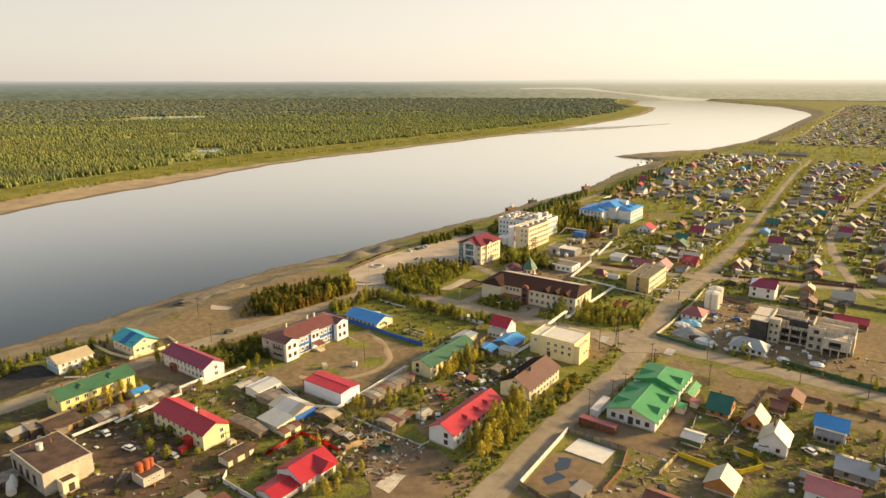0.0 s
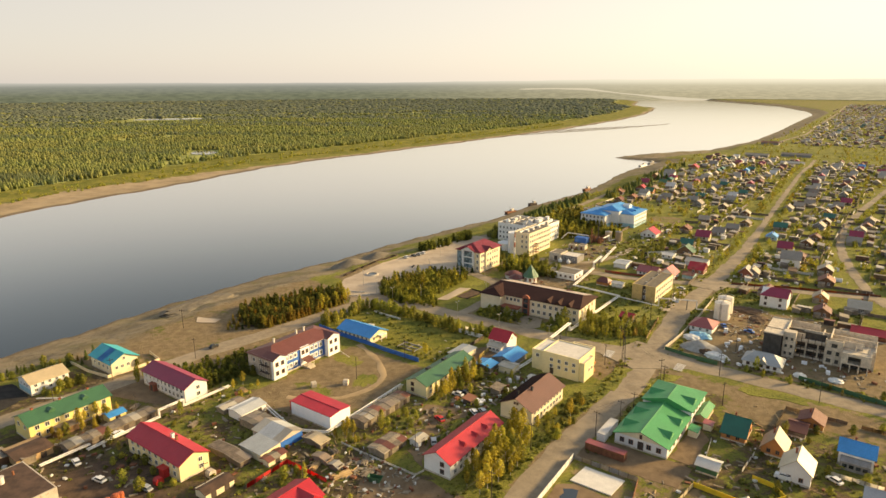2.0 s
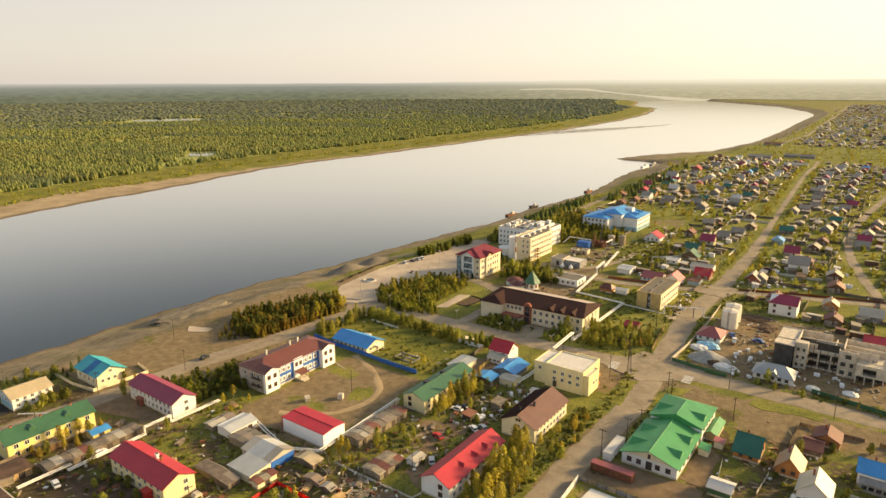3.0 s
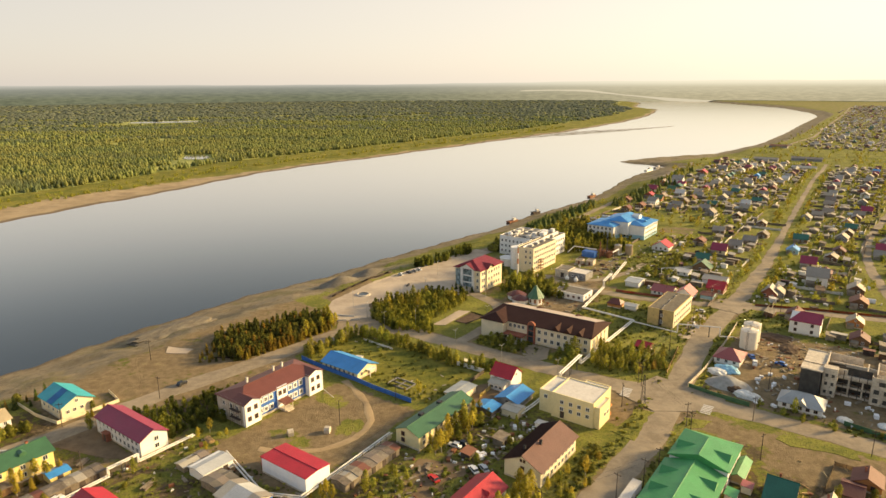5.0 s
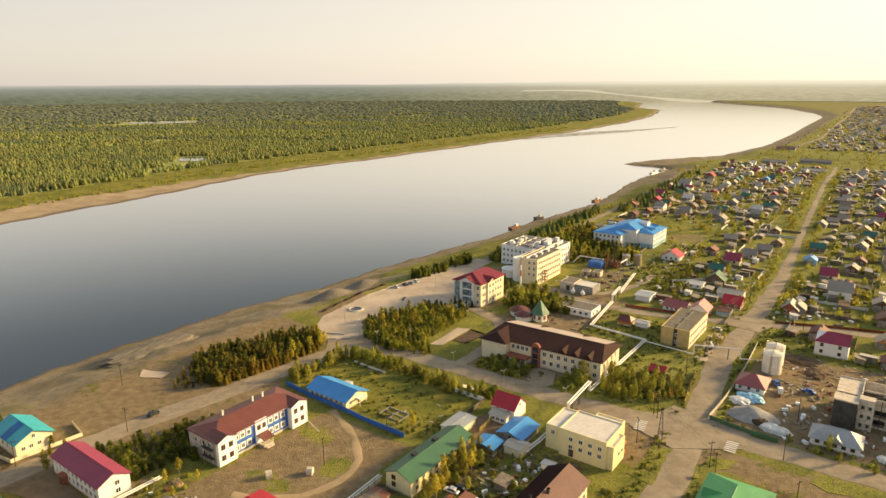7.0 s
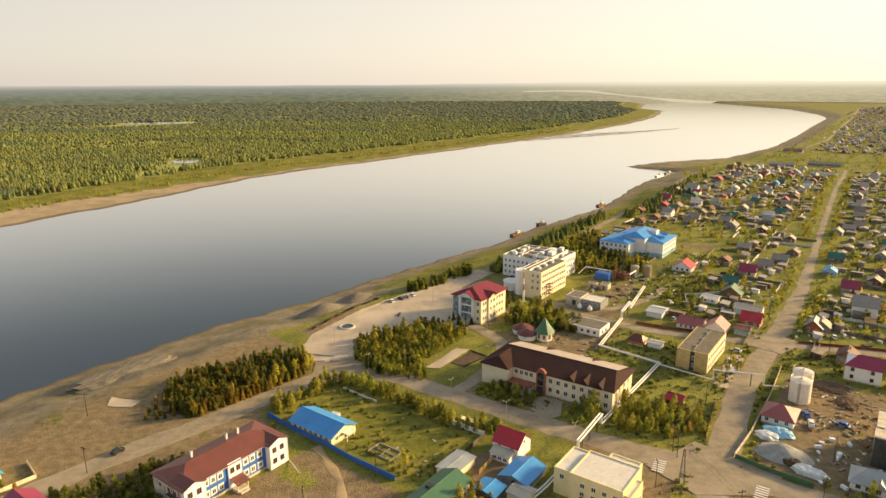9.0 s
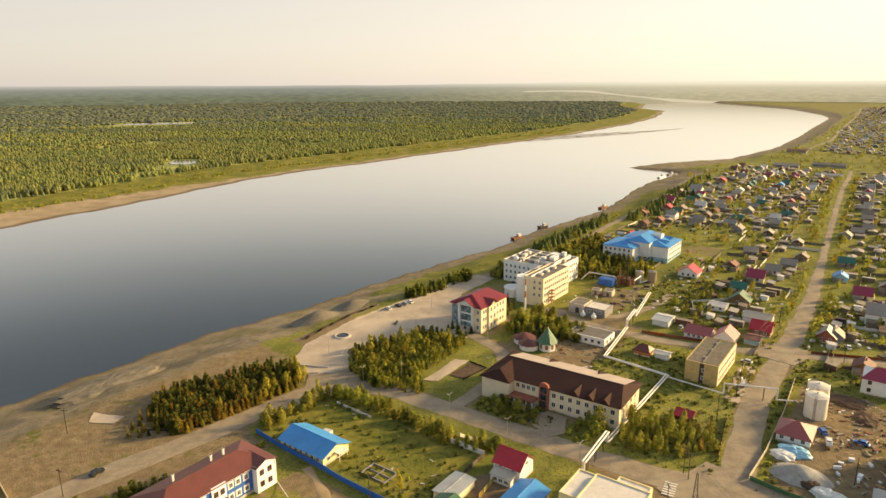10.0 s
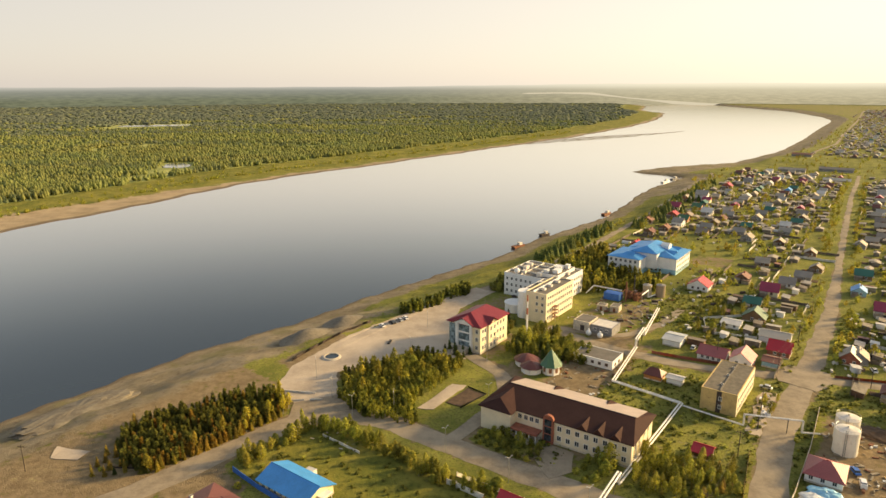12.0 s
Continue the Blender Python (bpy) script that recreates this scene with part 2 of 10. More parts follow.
M = {
    "ground": ground_mat(), "water": water_mat(),
    "road": road_mat("dirt_road", (0.325, 0.264, 0.188), (0.212, 0.17, 0.12)),
    "track": road_mat("sandy_track", (0.365, 0.27, 0.158), (0.275, 0.2, 0.118)),
    "plaza": road_mat("worn_concrete_paving", (0.47, 0.385, 0.295), (0.345, 0.28, 0.215), 0.12),
    "slag": road_mat("black_slag", (0.05, 0.045, 0.04), (0.025, 0.022, 0.02)),
    "gravel": road_mat("grey_gravel", (0.19, 0.165, 0.125), (0.12, 0.102, 0.08), 0.6),
    "pale_gravel": road_mat("pale_gravel", (0.36, 0.345, 0.32), (0.24, 0.23, 0.21), 0.6),
    "cream_tank": mat("cream_tank_paint", (0.78, 0.72, 0.60), 0.06, 0.3, 0.6, stain=(0.62, 0.55, 0.43)),
    "soil": road_mat("dug_soil", (0.13, 0.085, 0.055), (0.06, 0.04, 0.028), 0.5),
    "slab": mat("white_concrete", (0.66, 0.63, 0.58), 0.08, 0.4, 0.85),
    "concrete": mat("raw_concrete", (0.60, 0.52, 0.41), 0.2, 0.4, 0.9, stain=(0.22, 0.18, 0.14)),
    # screen mesh and dark stone, also shade painted in the building shell
    "dark_concrete": mat("dark_mesh_stone_shade", (0.06, 0.056, 0.05), 0.3, 0.5, 0.9),
    "bright_white": mat("fresh_white_cladding", (0.84, 0.85, 0.88), 0.05, 0.3, 0.7),
    "white": mat("white_plaster", (0.78, 0.765, 0.74), 0.06, 0.3, 0.85, rnd=0.04),
    "dirty_white": mat("dirty_white_plaster", (0.50, 0.44, 0.36), 0.16, 0.3, 0.9, stain=(0.24, 0.19, 0.14)),
    "cream": mat("cream_plaster", (0.76, 0.66, 0.46), 0.07, 0.3, 0.85),
    "beige": mat("beige_cladding", (0.75, 0.65, 0.47), 0.06, 0.3, 0.7, ribs="Z", rib=0.3),
    "yellow": mat("yellow_plaster", (0.78, 0.62, 0.24), 0.07, 0.3, 0.85),
    "pale_yellow": mat("pale_yellow_cladding", (0.80, 0.68, 0.38), 0.06, 0.3, 0.75),
    "ochre": mat("ochre_plaster", (0.54, 0.39, 0.16), 0.15, 0.3, 0.85, stain=(0.30, 0.2, 0.09)),
    "blue_wall": mat("blue_cladding", (0.035, 0.13, 0.42), 0.12, 0.3, 0.6),
    "pale_blue": mat("pale_blue_paint", (0.32, 0.52, 0.58), 0.1, 0.5, 0.7),
    "grey_wall": mat("weathered_grey_boards", (0.26, 0.25, 0.245), 0.25, 0.4, 0.9, stain=(0.14, 0.13, 0.12), ribs="Z", rib=0.25),
    "log": mat("brown_logs", (0.17, 0.095, 0.05), 0.25, 0.4, 0.85, rnd=0.25, ribs="Z", rib=0.25),
    "orange_wall": mat("orange_timber", (0.50, 0.20, 0.06), 0.15, 0.4, 0.75, ribs="Z", rib=0.2),
    "brick": mat("red_brick", (0.30, 0.10, 0.06), 0.2, 0.6, 0.9),
    "wood": mat("grey_planks", (0.205, 0.165, 0.125), 0.3, 0.5, 0.9, rnd=0.3, ribs="X", rib=0.2),
    "new_wood": mat("fresh_timber", (0.45, 0.30, 0.15), 0.2, 0.5, 0.8, rnd=0.2),
    "dark_wood": mat("dark_tarred_timber", (0.07, 0.05, 0.04), 0.3, 0.5, 0.9),
    "white_pipe": mat("white_pipe_lagging", (0.74, 0.715, 0.67), 0.12, 0.6, 0.55, stain=(0.42, 0.37, 0.31)),
    "steel": mat("galvanised_steel", (0.48, 0.47, 0.45), 0.15, 0.6, 0.4, metal=0.7),
    "dark_steel": mat("dark_painted_steel", (0.05, 0.05, 0.055), 0.2, 0.6, 0.5, metal=0.3),
    "rust": mat("rusty_steel", (0.20, 0.075, 0.035), 0.3, 0.8, 0.85, stain=(0.09, 0.045, 0.03)),
    "bitumen": mat("brown_bitumen", (0.082, 0.046, 0.031), 0.4, 0.3, 0.95, stain=(0.055, 0.036, 0.027)),
    "grey_bitumen": mat("grey_bitumen", (0.135, 0.122, 0.105), 0.2, 0.25, 0.95, stain=(0.15, 0.125, 0.10)),
    "white_roof": mat("white_membrane", (0.62, 0.58, 0.52), 0.1, 0.3, 0.8, stain=(0.48, 0.42, 0.36)),
    "old_roof": mat("patched_board_roof", (0.165, 0.135, 0.105), 0.35, 0.5, 0.95, rnd=0.25, stain=(0.29, 0.25, 0.20), ribs="X", rib=0.45),
    "red_earth": road_mat("bare_red_earth", (0.225, 0.158, 0.095), (0.135, 0.092, 0.055)),
    "tarp": mat("blue_and_white_tarpaulin", (0.16, 0.44, 0.62), 0.15, 0.5, 0.5, stain=(0.62, 0.66, 0.68)),
    "tarp_white": mat("white_sheeting", (0.66, 0.66, 0.64), 0.15, 0.8, 0.5),
    "rubber": mat("tyre_rubber", (0.02, 0.02, 0.02), 0.2, 1, 0.8),
    "glass": glass_mat("window_glass"), "blue_glass": glass_mat("blue_glass", (0.14, 0.18, 0.19), 0.15),
    "frame": mat("white_window_frame", (0.78, 0.76, 0.72), 0.04, 0.5, 0.5),
    "frame_brown": mat("brown_window_frame", (0.22, 0.10, 0.05), 0.1, 0.5, 0.6),
    "red_paint": mat("red_paint", (0.52, 0.03, 0.03), 0.12, 0.5, 0.55),
    "orange_paint": mat("orange_rust_paint", (0.40, 0.09, 0.03), 0.25, 0.8, 0.7, stain=(0.16, 0.06, 0.03)),
    "blue_paint": mat("blue_paint", (0.03, 0.14, 0.48), 0.12, 0.5, 0.5),
    "yellow_paint": mat("yellow_fence_paint", (0.80, 0.56, 0.04), 0.12, 0.4, 0.6),
    "green_paint": mat("green_fence_paint", (0.05, 0.13, 0.06), 0.2, 0.4, 0.65),
    "white_paint": mat("white_car_paint", (0.80, 0.79, 0.77), 0.03, 0.5, 0.25),
    "silver_paint": mat("silver_car_paint", (0.50, 0.50, 0.50), 0.03, 0.5, 0.3, metal=0.4),
    "black_paint": mat("black_car_paint", (0.02, 0.02, 0.025), 0.05, 0.5, 0.25),
    "bark": mat("bark", (0.10, 0.075, 0.055), 0.3, 2.0, 0.95),
    "birch_bark": mat("birch_bark", (0.42, 0.37, 0.30), 0.3, 2.0, 0.9, stain=(0.08, 0.06, 0.05)),
    "conifer": foliage("conifer_needles", (0.045, 0.068, 0.02), (0.145, 0.165, 0.036)),
    "pine": foliage("young_pine_needles", (0.095, 0.11, 0.026), (0.225, 0.22, 0.045), 0.16, True, 0.12),
    "pine_brown": foliage("rusty_larch_needles", (0.20, 0.145, 0.028), (0.36, 0.24, 0.045), 0.18, True, 0.12),
    "willow_many": foliage("willow_thicket_leaves", (0.13, 0.15, 0.028), (0.31, 0.29, 0.05), 0.3, True, 0.12),
    "birch_many": foliage("birch_thicket_leaves", (0.175, 0.175, 0.03), (0.40, 0.355, 0.06), 0.3, True, 0.12),
    "larch": foliage("autumn_larch_needles", (0.17, 0.13, 0.024), (0.36, 0.25, 0.045)),
    "birch": foliage("yellowing_birch_leaves", (0.175, 0.175, 0.03), (0.42, 0.375, 0.062)),
    "golden": foliage("golden_birch_leaves", (0.27, 0.215, 0.028), (0.50, 0.40, 0.06)),
    "willow": foliage("olive_willow_leaves", (0.145, 0.165, 0.03), (0.35, 0.325, 0.055)),
    "weed": foliage("rough_weeds", (0.085, 0.105, 0.02), (0.20, 0.195, 0.038)),
    # far greens painted lighter than real foliage, standing in for haze
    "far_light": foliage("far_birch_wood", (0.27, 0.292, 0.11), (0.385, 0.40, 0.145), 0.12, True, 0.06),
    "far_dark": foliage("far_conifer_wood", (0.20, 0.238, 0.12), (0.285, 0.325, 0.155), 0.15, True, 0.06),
    # paler grey-green, with haze put into the colour of the farthest trees
    "far_hazed": foliage("far_hazed_wood", (0.22, 0.25, 0.175), (0.275, 0.302, 0.21), 0.12, True, 0.06),
}
# the rose tone is sun glare painted on the school's back roof slope
ROOFS = {"red": (0.42, 0.018, 0.032), "crimson": (0.19, 0.009, 0.016), "maroon": (0.27, 0.026, 0.065), "green": (0.047, 0.132, 0.066), "bright_green": (0.05, 0.275, 0.09),
         "dark_green": (0.018, 0.12, 0.085), "blue": (0.045, 0.27, 0.62), "teal": (0.02, 0.36, 0.42), "brown": (0.16, 0.05, 0.035), "faded_rose": (0.44, 0.35, 0.29),
         "dark_brown": (0.055, 0.028, 0.024), "zinc": (0.34, 0.36, 0.37), "pale_zinc": (0.45, 0.46, 0.46), "grey": (0.33, 0.295, 0.245), "slate": (0.305, 0.25, 0.195), "tan": (0.38, 0.29, 0.19),
         "maroon_brown": (0.13, 0.035, 0.026), "umber": (0.155, 0.072, 0.048), "faded_maroon": (0.30, 0.075, 0.075), "pink": (0.52, 0.17, 0.16), "light": (0.56, 0.53, 0.49), "cream_roof": (0.52, 0.46, 0.34), "rust_roof": (0.185, 0.068, 0.045)}
for key, col in ROOFS.items():
    for ax in "XY":
        M[key + ax] = mat(f"{key}_roof_sheet_{ax.lower()}", col, 0.10, 0.22, 0.72 if key == "dark_brown" else 0.46 if key not in ("slate", "rust_roof") else 0.7,
                          ribs=ax, rib=0.4, rnd=0.0 if key not in ("slate", "grey", "rust_roof", "tan") else 0.3, spec=0.06 if key == "dark_brown" else 0.5)

# ---- the town's grid: a runs along the river, b from the streets towards the water ----
TOWN = pose(0, 0, 0, 0, 0, 54)
CT, ST = math.cos(radians(54)), math.sin(radians(54))


def to_world(a, b):
    return a * CT - b * ST, a * ST + b * CT


NEAR = ((-5000, 330), (60, 322), (180, 325), (250, 326), (290, 319), (325, 315), (400, 311), (490, 299), (560, 302), (615, 296), (669, 292), (710, 296), (751, 302), (790, 308), (866, 316), (914, 312), (980, 311),
        (987, 330), (991, 388), (1003, 387), (1067, 368), (1119, 342), (1175, 298), (1304, 282), (1429, 268), (1742, 272), (2054, 286), (2570, 303), (2657, 316), (2853, 362), (3332, 534), (3800, 860), (5018, 1660), (6000, 2300))
FAR = ((-5000, 500), (60, 640), (225, 657), (350, 690), (475, 708), (610, 745), (740, 742), (870, 735), (1245, 726), (1510, 716), (1960, 742), (2300, 790),
       (2600, 860), (2860, 930), (2960, 990), (3030, 1060), (3150, 1130), (3700, 1300), (4300, 1700), (6000, 2900))
WATER_Z = -9.0


def line_at(line, a):
    return np.interp(a, [p[0] for p in line], [p[1] for p in line])


def wobble(x, y, seed=0.0):
    """A smooth wandering value, about -1 to 1."""
    return (np.sin(x * 0.071 + seed) * np.cos(y * 0.053 - seed) + 0.6 * np.sin(x * 0.19 + y * 0.13 + 2 * seed) + 0.4 * np.cos(x * 0.41 - y * 0.37 + seed)) / 2.0


def smooth(x, lo, hi):
    t = np.clip((x - lo) / (hi - lo), 0, 1)
    return t * t * (3 - 2 * t)


def shores(a, b):
    """Metres inland of the near and of the far waterline."""
    return line_at(NEAR, a) + 3 * wobble(a, b * 0, 1.0) - b, b - line_at(FAR, a) - 5 * wobble(a * 0.4, b * 0, 3.0)


def land_z(a, b):
    n, f = shores(a, b)
    x, y = to_world(a, b)
    r = np.hypot(x, y)
    spit = smooth(a, 940, 1000) * (1 - smooth(a, 1120, 1200))
    near = -10.5 + 1.6 * smooth(n, -12, 3) + 2.6 * smooth(n, 2, 22) + (6.3 - 3.2 * spit) * smooth(n, 16 + 20 * spit, 50 + 60 * spit)
    far = -10.5 + 2.2 * smooth(f, -15, 12) + 3.2 * smooth(f, 30, 110)
    bumps = (0.35 * wobble(a * 1.3, b * 1.3, 5.0) + 0.5 * np.clip(2.5 * wobble(a * 0.8, b * 3.1, 2.0), -1, 1)) * smooth(n, 4, 20) * (1 - smooth(n, 45, 60))
    z = np.maximum(np.where(n > -20, near + bumps, -10.5), np.where(f > -20, far, -10.5))
    return z


MAIN = ((40, 73), (125, 79), (175, 81), (225, 79), (262, 82), (325, 89), (362, 87), (465, 88), (645, 99), (873, 112), (1000, 116), (1080, 120))
CROSS = ((261, -420), (260, -5), (261, 25), (262, 60), (258, 90), (254, 120), (253, 175), (253, 200), (251, 212), (246, 220.5), (236.5, 224.5), (223, 226.3), (211, 227), (197, 227), (186, 228.6), (173, 231.6), (151, 235.6), (120, 235), (95, 238), (60, 242))
SECOND = ((364, 194), (358, 172), (357, 150), (358.5, 131), (361.5, 116), (368, 102), (374, 88), (379, 74), (384, 60), (398, 10), (408, -60), (420, -300))
RIGHT = ((385, 6), (406, 16), (459, 29), (508, 38), (570, 42), (664, 36), (822, 21), (1000, 5), (1300, -20))
SCHOOL_LANE = ((254, 174), (275, 172), (300, 175), (312, 190), (316, 212))
BOILER_LANE = ((366, 190), (372, 160), (395, 152), (425, 150))
BANK_ROAD = ((395, 250), (440, 246), (520, 242), (600, 246), (700, 252), (820, 262), (920, 270), (1000, 280))
FAR_LANE = ((1330, 205), (1540, 190), (1880, 205), (2500, 225), (3300, 265))
ROADS = {"main": (MAIN, 9.0), "cross": (CROSS, 9.5), "second": (SECOND, 6.5), "right": (RIGHT, 5.0), "school_lane": (SCHOOL_LANE, 6.0),
         "boiler_lane": (BOILER_LANE, 4.5), "bank": (BANK_ROAD, 5.0), "far_lane": (FAR_LANE, 5.0)}


def away_from(line, a, b):
    """The distance of places from a line of corners."""
    best = np.full(np.shape(a), 1e9)
    for (a0, b0), (a1, b1) in zip(line, line[1:]):
        t = np.clip(((a - a0) * (a1 - a0) + (b - b0) * (b1 - b0)) / ((a1 - a0) ** 2 + (b1 - b0) ** 2), 0, 1)
        best = np.minimum(best, np.hypot(a - a0 - t * (a1 - a0), b - b0 - t * (b1 - b0)))
    return best


def inside(a, b, a0, a1, b0, b1, soft=3.0):
    """1 within a rectangle, falling off at its rim."""
    return smooth(np.minimum(np.minimum(a - a0, a1 - a), np.minimum(b - b0, b1 - b)), -soft, soft)


def steps(*runs):
    out = []
    for lo, hi, step in runs:
        out += list(np.arange(lo, hi, step))
    return np.array(out + [runs[-1][1]], float)


def grid_mesh(name, aa, bb, z):
    na, nb = len(aa), len(bb)
    A, B = np.meshgrid(aa, bb, indexing="ij")
    verts = np.stack([A, B, z(A, B)], -1).reshape(-1, 3)
    i = (np.arange(na - 1)[:, None] * nb + np.arange(nb - 1)).ravel()
    faces = np.stack([i, i + nb, i + nb + 1, i + 1], 1)
    me = bpy.data.meshes.new(name)
    me.from_pydata(verts.tolist(), [], faces.tolist())
    me.polygons.foreach_set("use_smooth", [True] * len(me.polygons))
    return me, A.ravel(), B.ravel()


aa = steps((-5200, -1000, 300), (-1000, 0, 60), (0, 60, 8), (60, 420, 2.5), (420, 700, 6), (700, 1200, 9), (1200, 2600, 25), (2600, 5300, 50))
bb = steps((-5200, -1500, 250), (-1500, -300, 60), (-300, 0, 15), (0, 345, 2.5), (345, 640, 25), (640, 900, 7), (900, 1500, 30), (1500, 5300, 90))
me, A, B = grid_mesh("ground", aa, bb, land_z)
n, f = shores(A, B)
trodden = np.zeros(len(A))
for key, (line, width) in ROADS.items():
    slim = 1 - (0.55 if key == "main" else 0.25) * smooth(A, 360, 600)
    trodden = np.maximum(trodden, 0.8 * (1 - smooth(away_from(line, A, B), width * 0.45 * slim, (width * 0.5 + 1.6) * slim)))
for rect, much in (((138, 197, 150, 189), 1.0), ((268, 345, -60, 77), 0.82), ((120, 252, 232, 284), 0.8), ((50, 130, 240, 252), 0.25), ((262, 300, 235, 268), 0.9), ((225, 258, 82, 118), 0.8), ((60, 125, 60, 92), 0.3),
                   ((130, 180, 20, 75), 0.5), ((240, 253, 30, 78), 0.75), ((95, 142, 196, 236), 0.5), ((182, 250, -40, 50), 0.25), ((98, 135, 82, 112), 0.4), ((340, 372, 145, 175), 0.7),
                   ((365, 420, 155, 190), 0.5), ((520, 545, 150, 175), 0.6), ((158, 178, 118, 134), 0.4), ((316, 350, 195, 225), 0.5), ((345, 395, 205, 245), 0.4), ((229, 254, -60, 48), 0.72), ((300, 345, 168, 190), 0.55), ((303, 345, 147, 170), 0.85), ((142, 203, 206, 236), 0.8), ((255, 274, 134, 150), 0.75)):
    trodden = np.maximum(trodden, much * inside(A, B, *rect))
# tan cover grows with distance here, painted in place of haze
trodden = np.maximum(trodden, 0.4 * smooth(np.hypot(*to_world(A, B)), 1500, 2600) * (n > 60))
rough = np.maximum.reduce([0.62 * inside(A, B, 40, 130, 205, 262, 8), 0.46 * inside(A, B, 30, 150, 110, 235, 8), 0.72 * inside(A, B, 50, 112, 138, 212, 8), 0.58 * inside(A, B, 116, 142, 104, 140, 6), 0.4 * inside(A, B, 142, 182, 104, 150, 6), 0.62 * inside(A, B, 92, 140, 84, 114, 6), 0.4 * inside(A, B, 180, 212, 8, 48, 6), 0.6 * inside(A, B, 268, 346, -15, 77, 5), 0.44 * inside(A, B, 150, 222, 95, 160, 8), 0.52 * inside(A, B, 120, 250, -80, 60, 8),
                           0.14 * inside(A, B, 280, 1000, -300, 250, 20), 0.12 * inside(A, B, 1000, 2500, -600, 230, 30)])
lawn = np.maximum.reduce([inside(A, B, 202, 245, 142, 215, 4), inside(A, B, 262, 345, 95, 170, 3), inside(A, B, 400, 460, 130, 160, 4), inside(A, B, 540, 600, 140, 200, 6)])
spit = smooth(A, 955, 990) * (1 - smooth(A, 1090, 1170))
for ca, cb, ra, rb, much in ((185.5, 180.5, 4.8, 8.2, 0.8), (175, 162, 6.0, 5.0, 0.8), (159, 173, 4.5, 10, 0.55)):
    trodden = trodden * (1 - much * (1 - smooth(np.hypot((A - ca) / ra, (B - cb) / rb), 0.75, 1.15)))
layers = {
    "trodden": trodden * (1 - 0.8 * inside(A, B, 203, 244, 146, 214, 2)) * (n > 20), "rough": rough * (1 - 0.7 * lawn),
    # past a = 1000 tan bank replaces turf, standing in for haze
    "bank": (1 - smooth(n, 40, 56)) * smooth(A, 0, 40) * (1 - smooth(A, 290, 380) * (1 - smooth(A, 1000, 1300)) * smooth(n, 14, 22) * 0.85) * (n > -30) + spit * (n > -30) * (1 - smooth(n, 60, 90)) + 0.9 * inside(A, B, 790, 985, 262, 330, 12) * (n > -30),
    "turf": np.maximum(np.maximum(0.9 * inside(A, B, 203, 244, 146, 214, 3), 0.8 * (1 - smooth(away_from([(p, q + 10) for p, q in RIGHT[2:7]], A, B), 3, 6))), np.maximum(smooth(f, 20, 45) * (1 - smooth(f, 105, 135)), 0.6 * (1 - spit) * (1 - inside(A, B, 780, 990, 258, 330, 12)) * smooth(A, 300, 400) * (1 - smooth(A, 1000, 1300)) * smooth(n, 12, 20) * (1 - smooth(n, 45, 60)))),
    "wood": smooth(f, 100, 140),
    "sand": np.clip((f > -30) * (1 - smooth(f, 10 + 42 * (1 - smooth(A, 380, 640)) + 7 * wobble(A * 0.5, B, 8.0), 30 + 42 * (1 - smooth(A, 380, 640)) + 9 * wobble(A * 0.5, B, 8.0))), 0, 1),
    "wet": np.maximum((1 - smooth(n, 1, 5)) * (n > -30), (1 - smooth(f, 4, 14)) * (f > -30)),
}
for key, values in layers.items():
    me.attributes.new(key, "FLOAT", "POINT").data.foreach_set("value", np.asarray(values, np.float32))
ground = tagged(new("ground", me), "open northern ground of grass, trodden earth and sandy river banks", "ground", kind="structure")
ground.matrix_basis = TOWN
me.materials.append(M["ground"])

me, _, _ = grid_mesh("water", steps((-5200, 5300, 350)), steps((150, 5200, 350)), lambda a, b: 0 * a + WATER_Z)
water = tagged(new("water", me), "wide calm grey river mirroring the pale sky", "river", kind="structure")
water.matrix_basis = TOWN
me.materials.append(M["water"])


def densified(line, step=6.0):
    out = []
    for (a0, b0), (a1, b1) in zip(line, line[1:]):
        k = max(1, int(math.hypot(a1 - a0, b1 - b0) / step))
        out += [(a0 + (a1 - a0) * i / k, b0 + (b1 - b0) * i / k) for i in range(k)]
    out.append(line[-1])
    p = np.array(out)
    for _ in range(6):
        p[1:-1] = (p[:-2] + 2 * p[1:-1] + p[2:]) / 4
    return p


def ribbon(name, line, width, z, material, label, rough=0.5, seed=0, slim=0.0):
    """A road: a strip with ragged edges, laid a little over the ground."""
    rng = random.Random(seed)
    p = densified(line)
    d = np.gradient(p, axis=0)
    d /= np.linalg.norm(d, axis=1)[:, None]
    side = np.stack([-d[:, 1], d[:, 0]], 1)
    cols = 6
    verts = []
    for q, s in zip(p, side):
        lo, hi = (width / 2 * (1 - slim * float(smooth(q[0], 360, 600))) + rng.uniform(-rough, rough) for _ in "ab")
        for k in range(cols + 1):
            u = -lo + (lo + hi) * k / cols
            crown = 0.06 * (1 - abs(2 * k / cols - 1)) + (-0.05 if k in (2, 4) else 0.0)
            a, b = q + s * u
            verts.append((a, b, float(land_z(a, b)) + z + crown - (0.08 if k in (0, cols) else 0)))
    faces = [(i * (cols + 1) + k, i * (cols + 1) + k + 1, (i + 1) * (cols + 1) + k + 1, (i + 1) * (cols + 1) + k) for i in range(len(p) - 1) for k in range(cols)]
    me = bpy.data.meshes.new(name)
    me.from_pydata(verts, [], [f[::-1] for f in faces])
    me.polygons.foreach_set("use_smooth", [True] * len(faces))
    me.materials.append(material)
    ob = tagged(new(name, me), label, "road", kind="structure")
    ob.matrix_basis = TOWN
    return ob


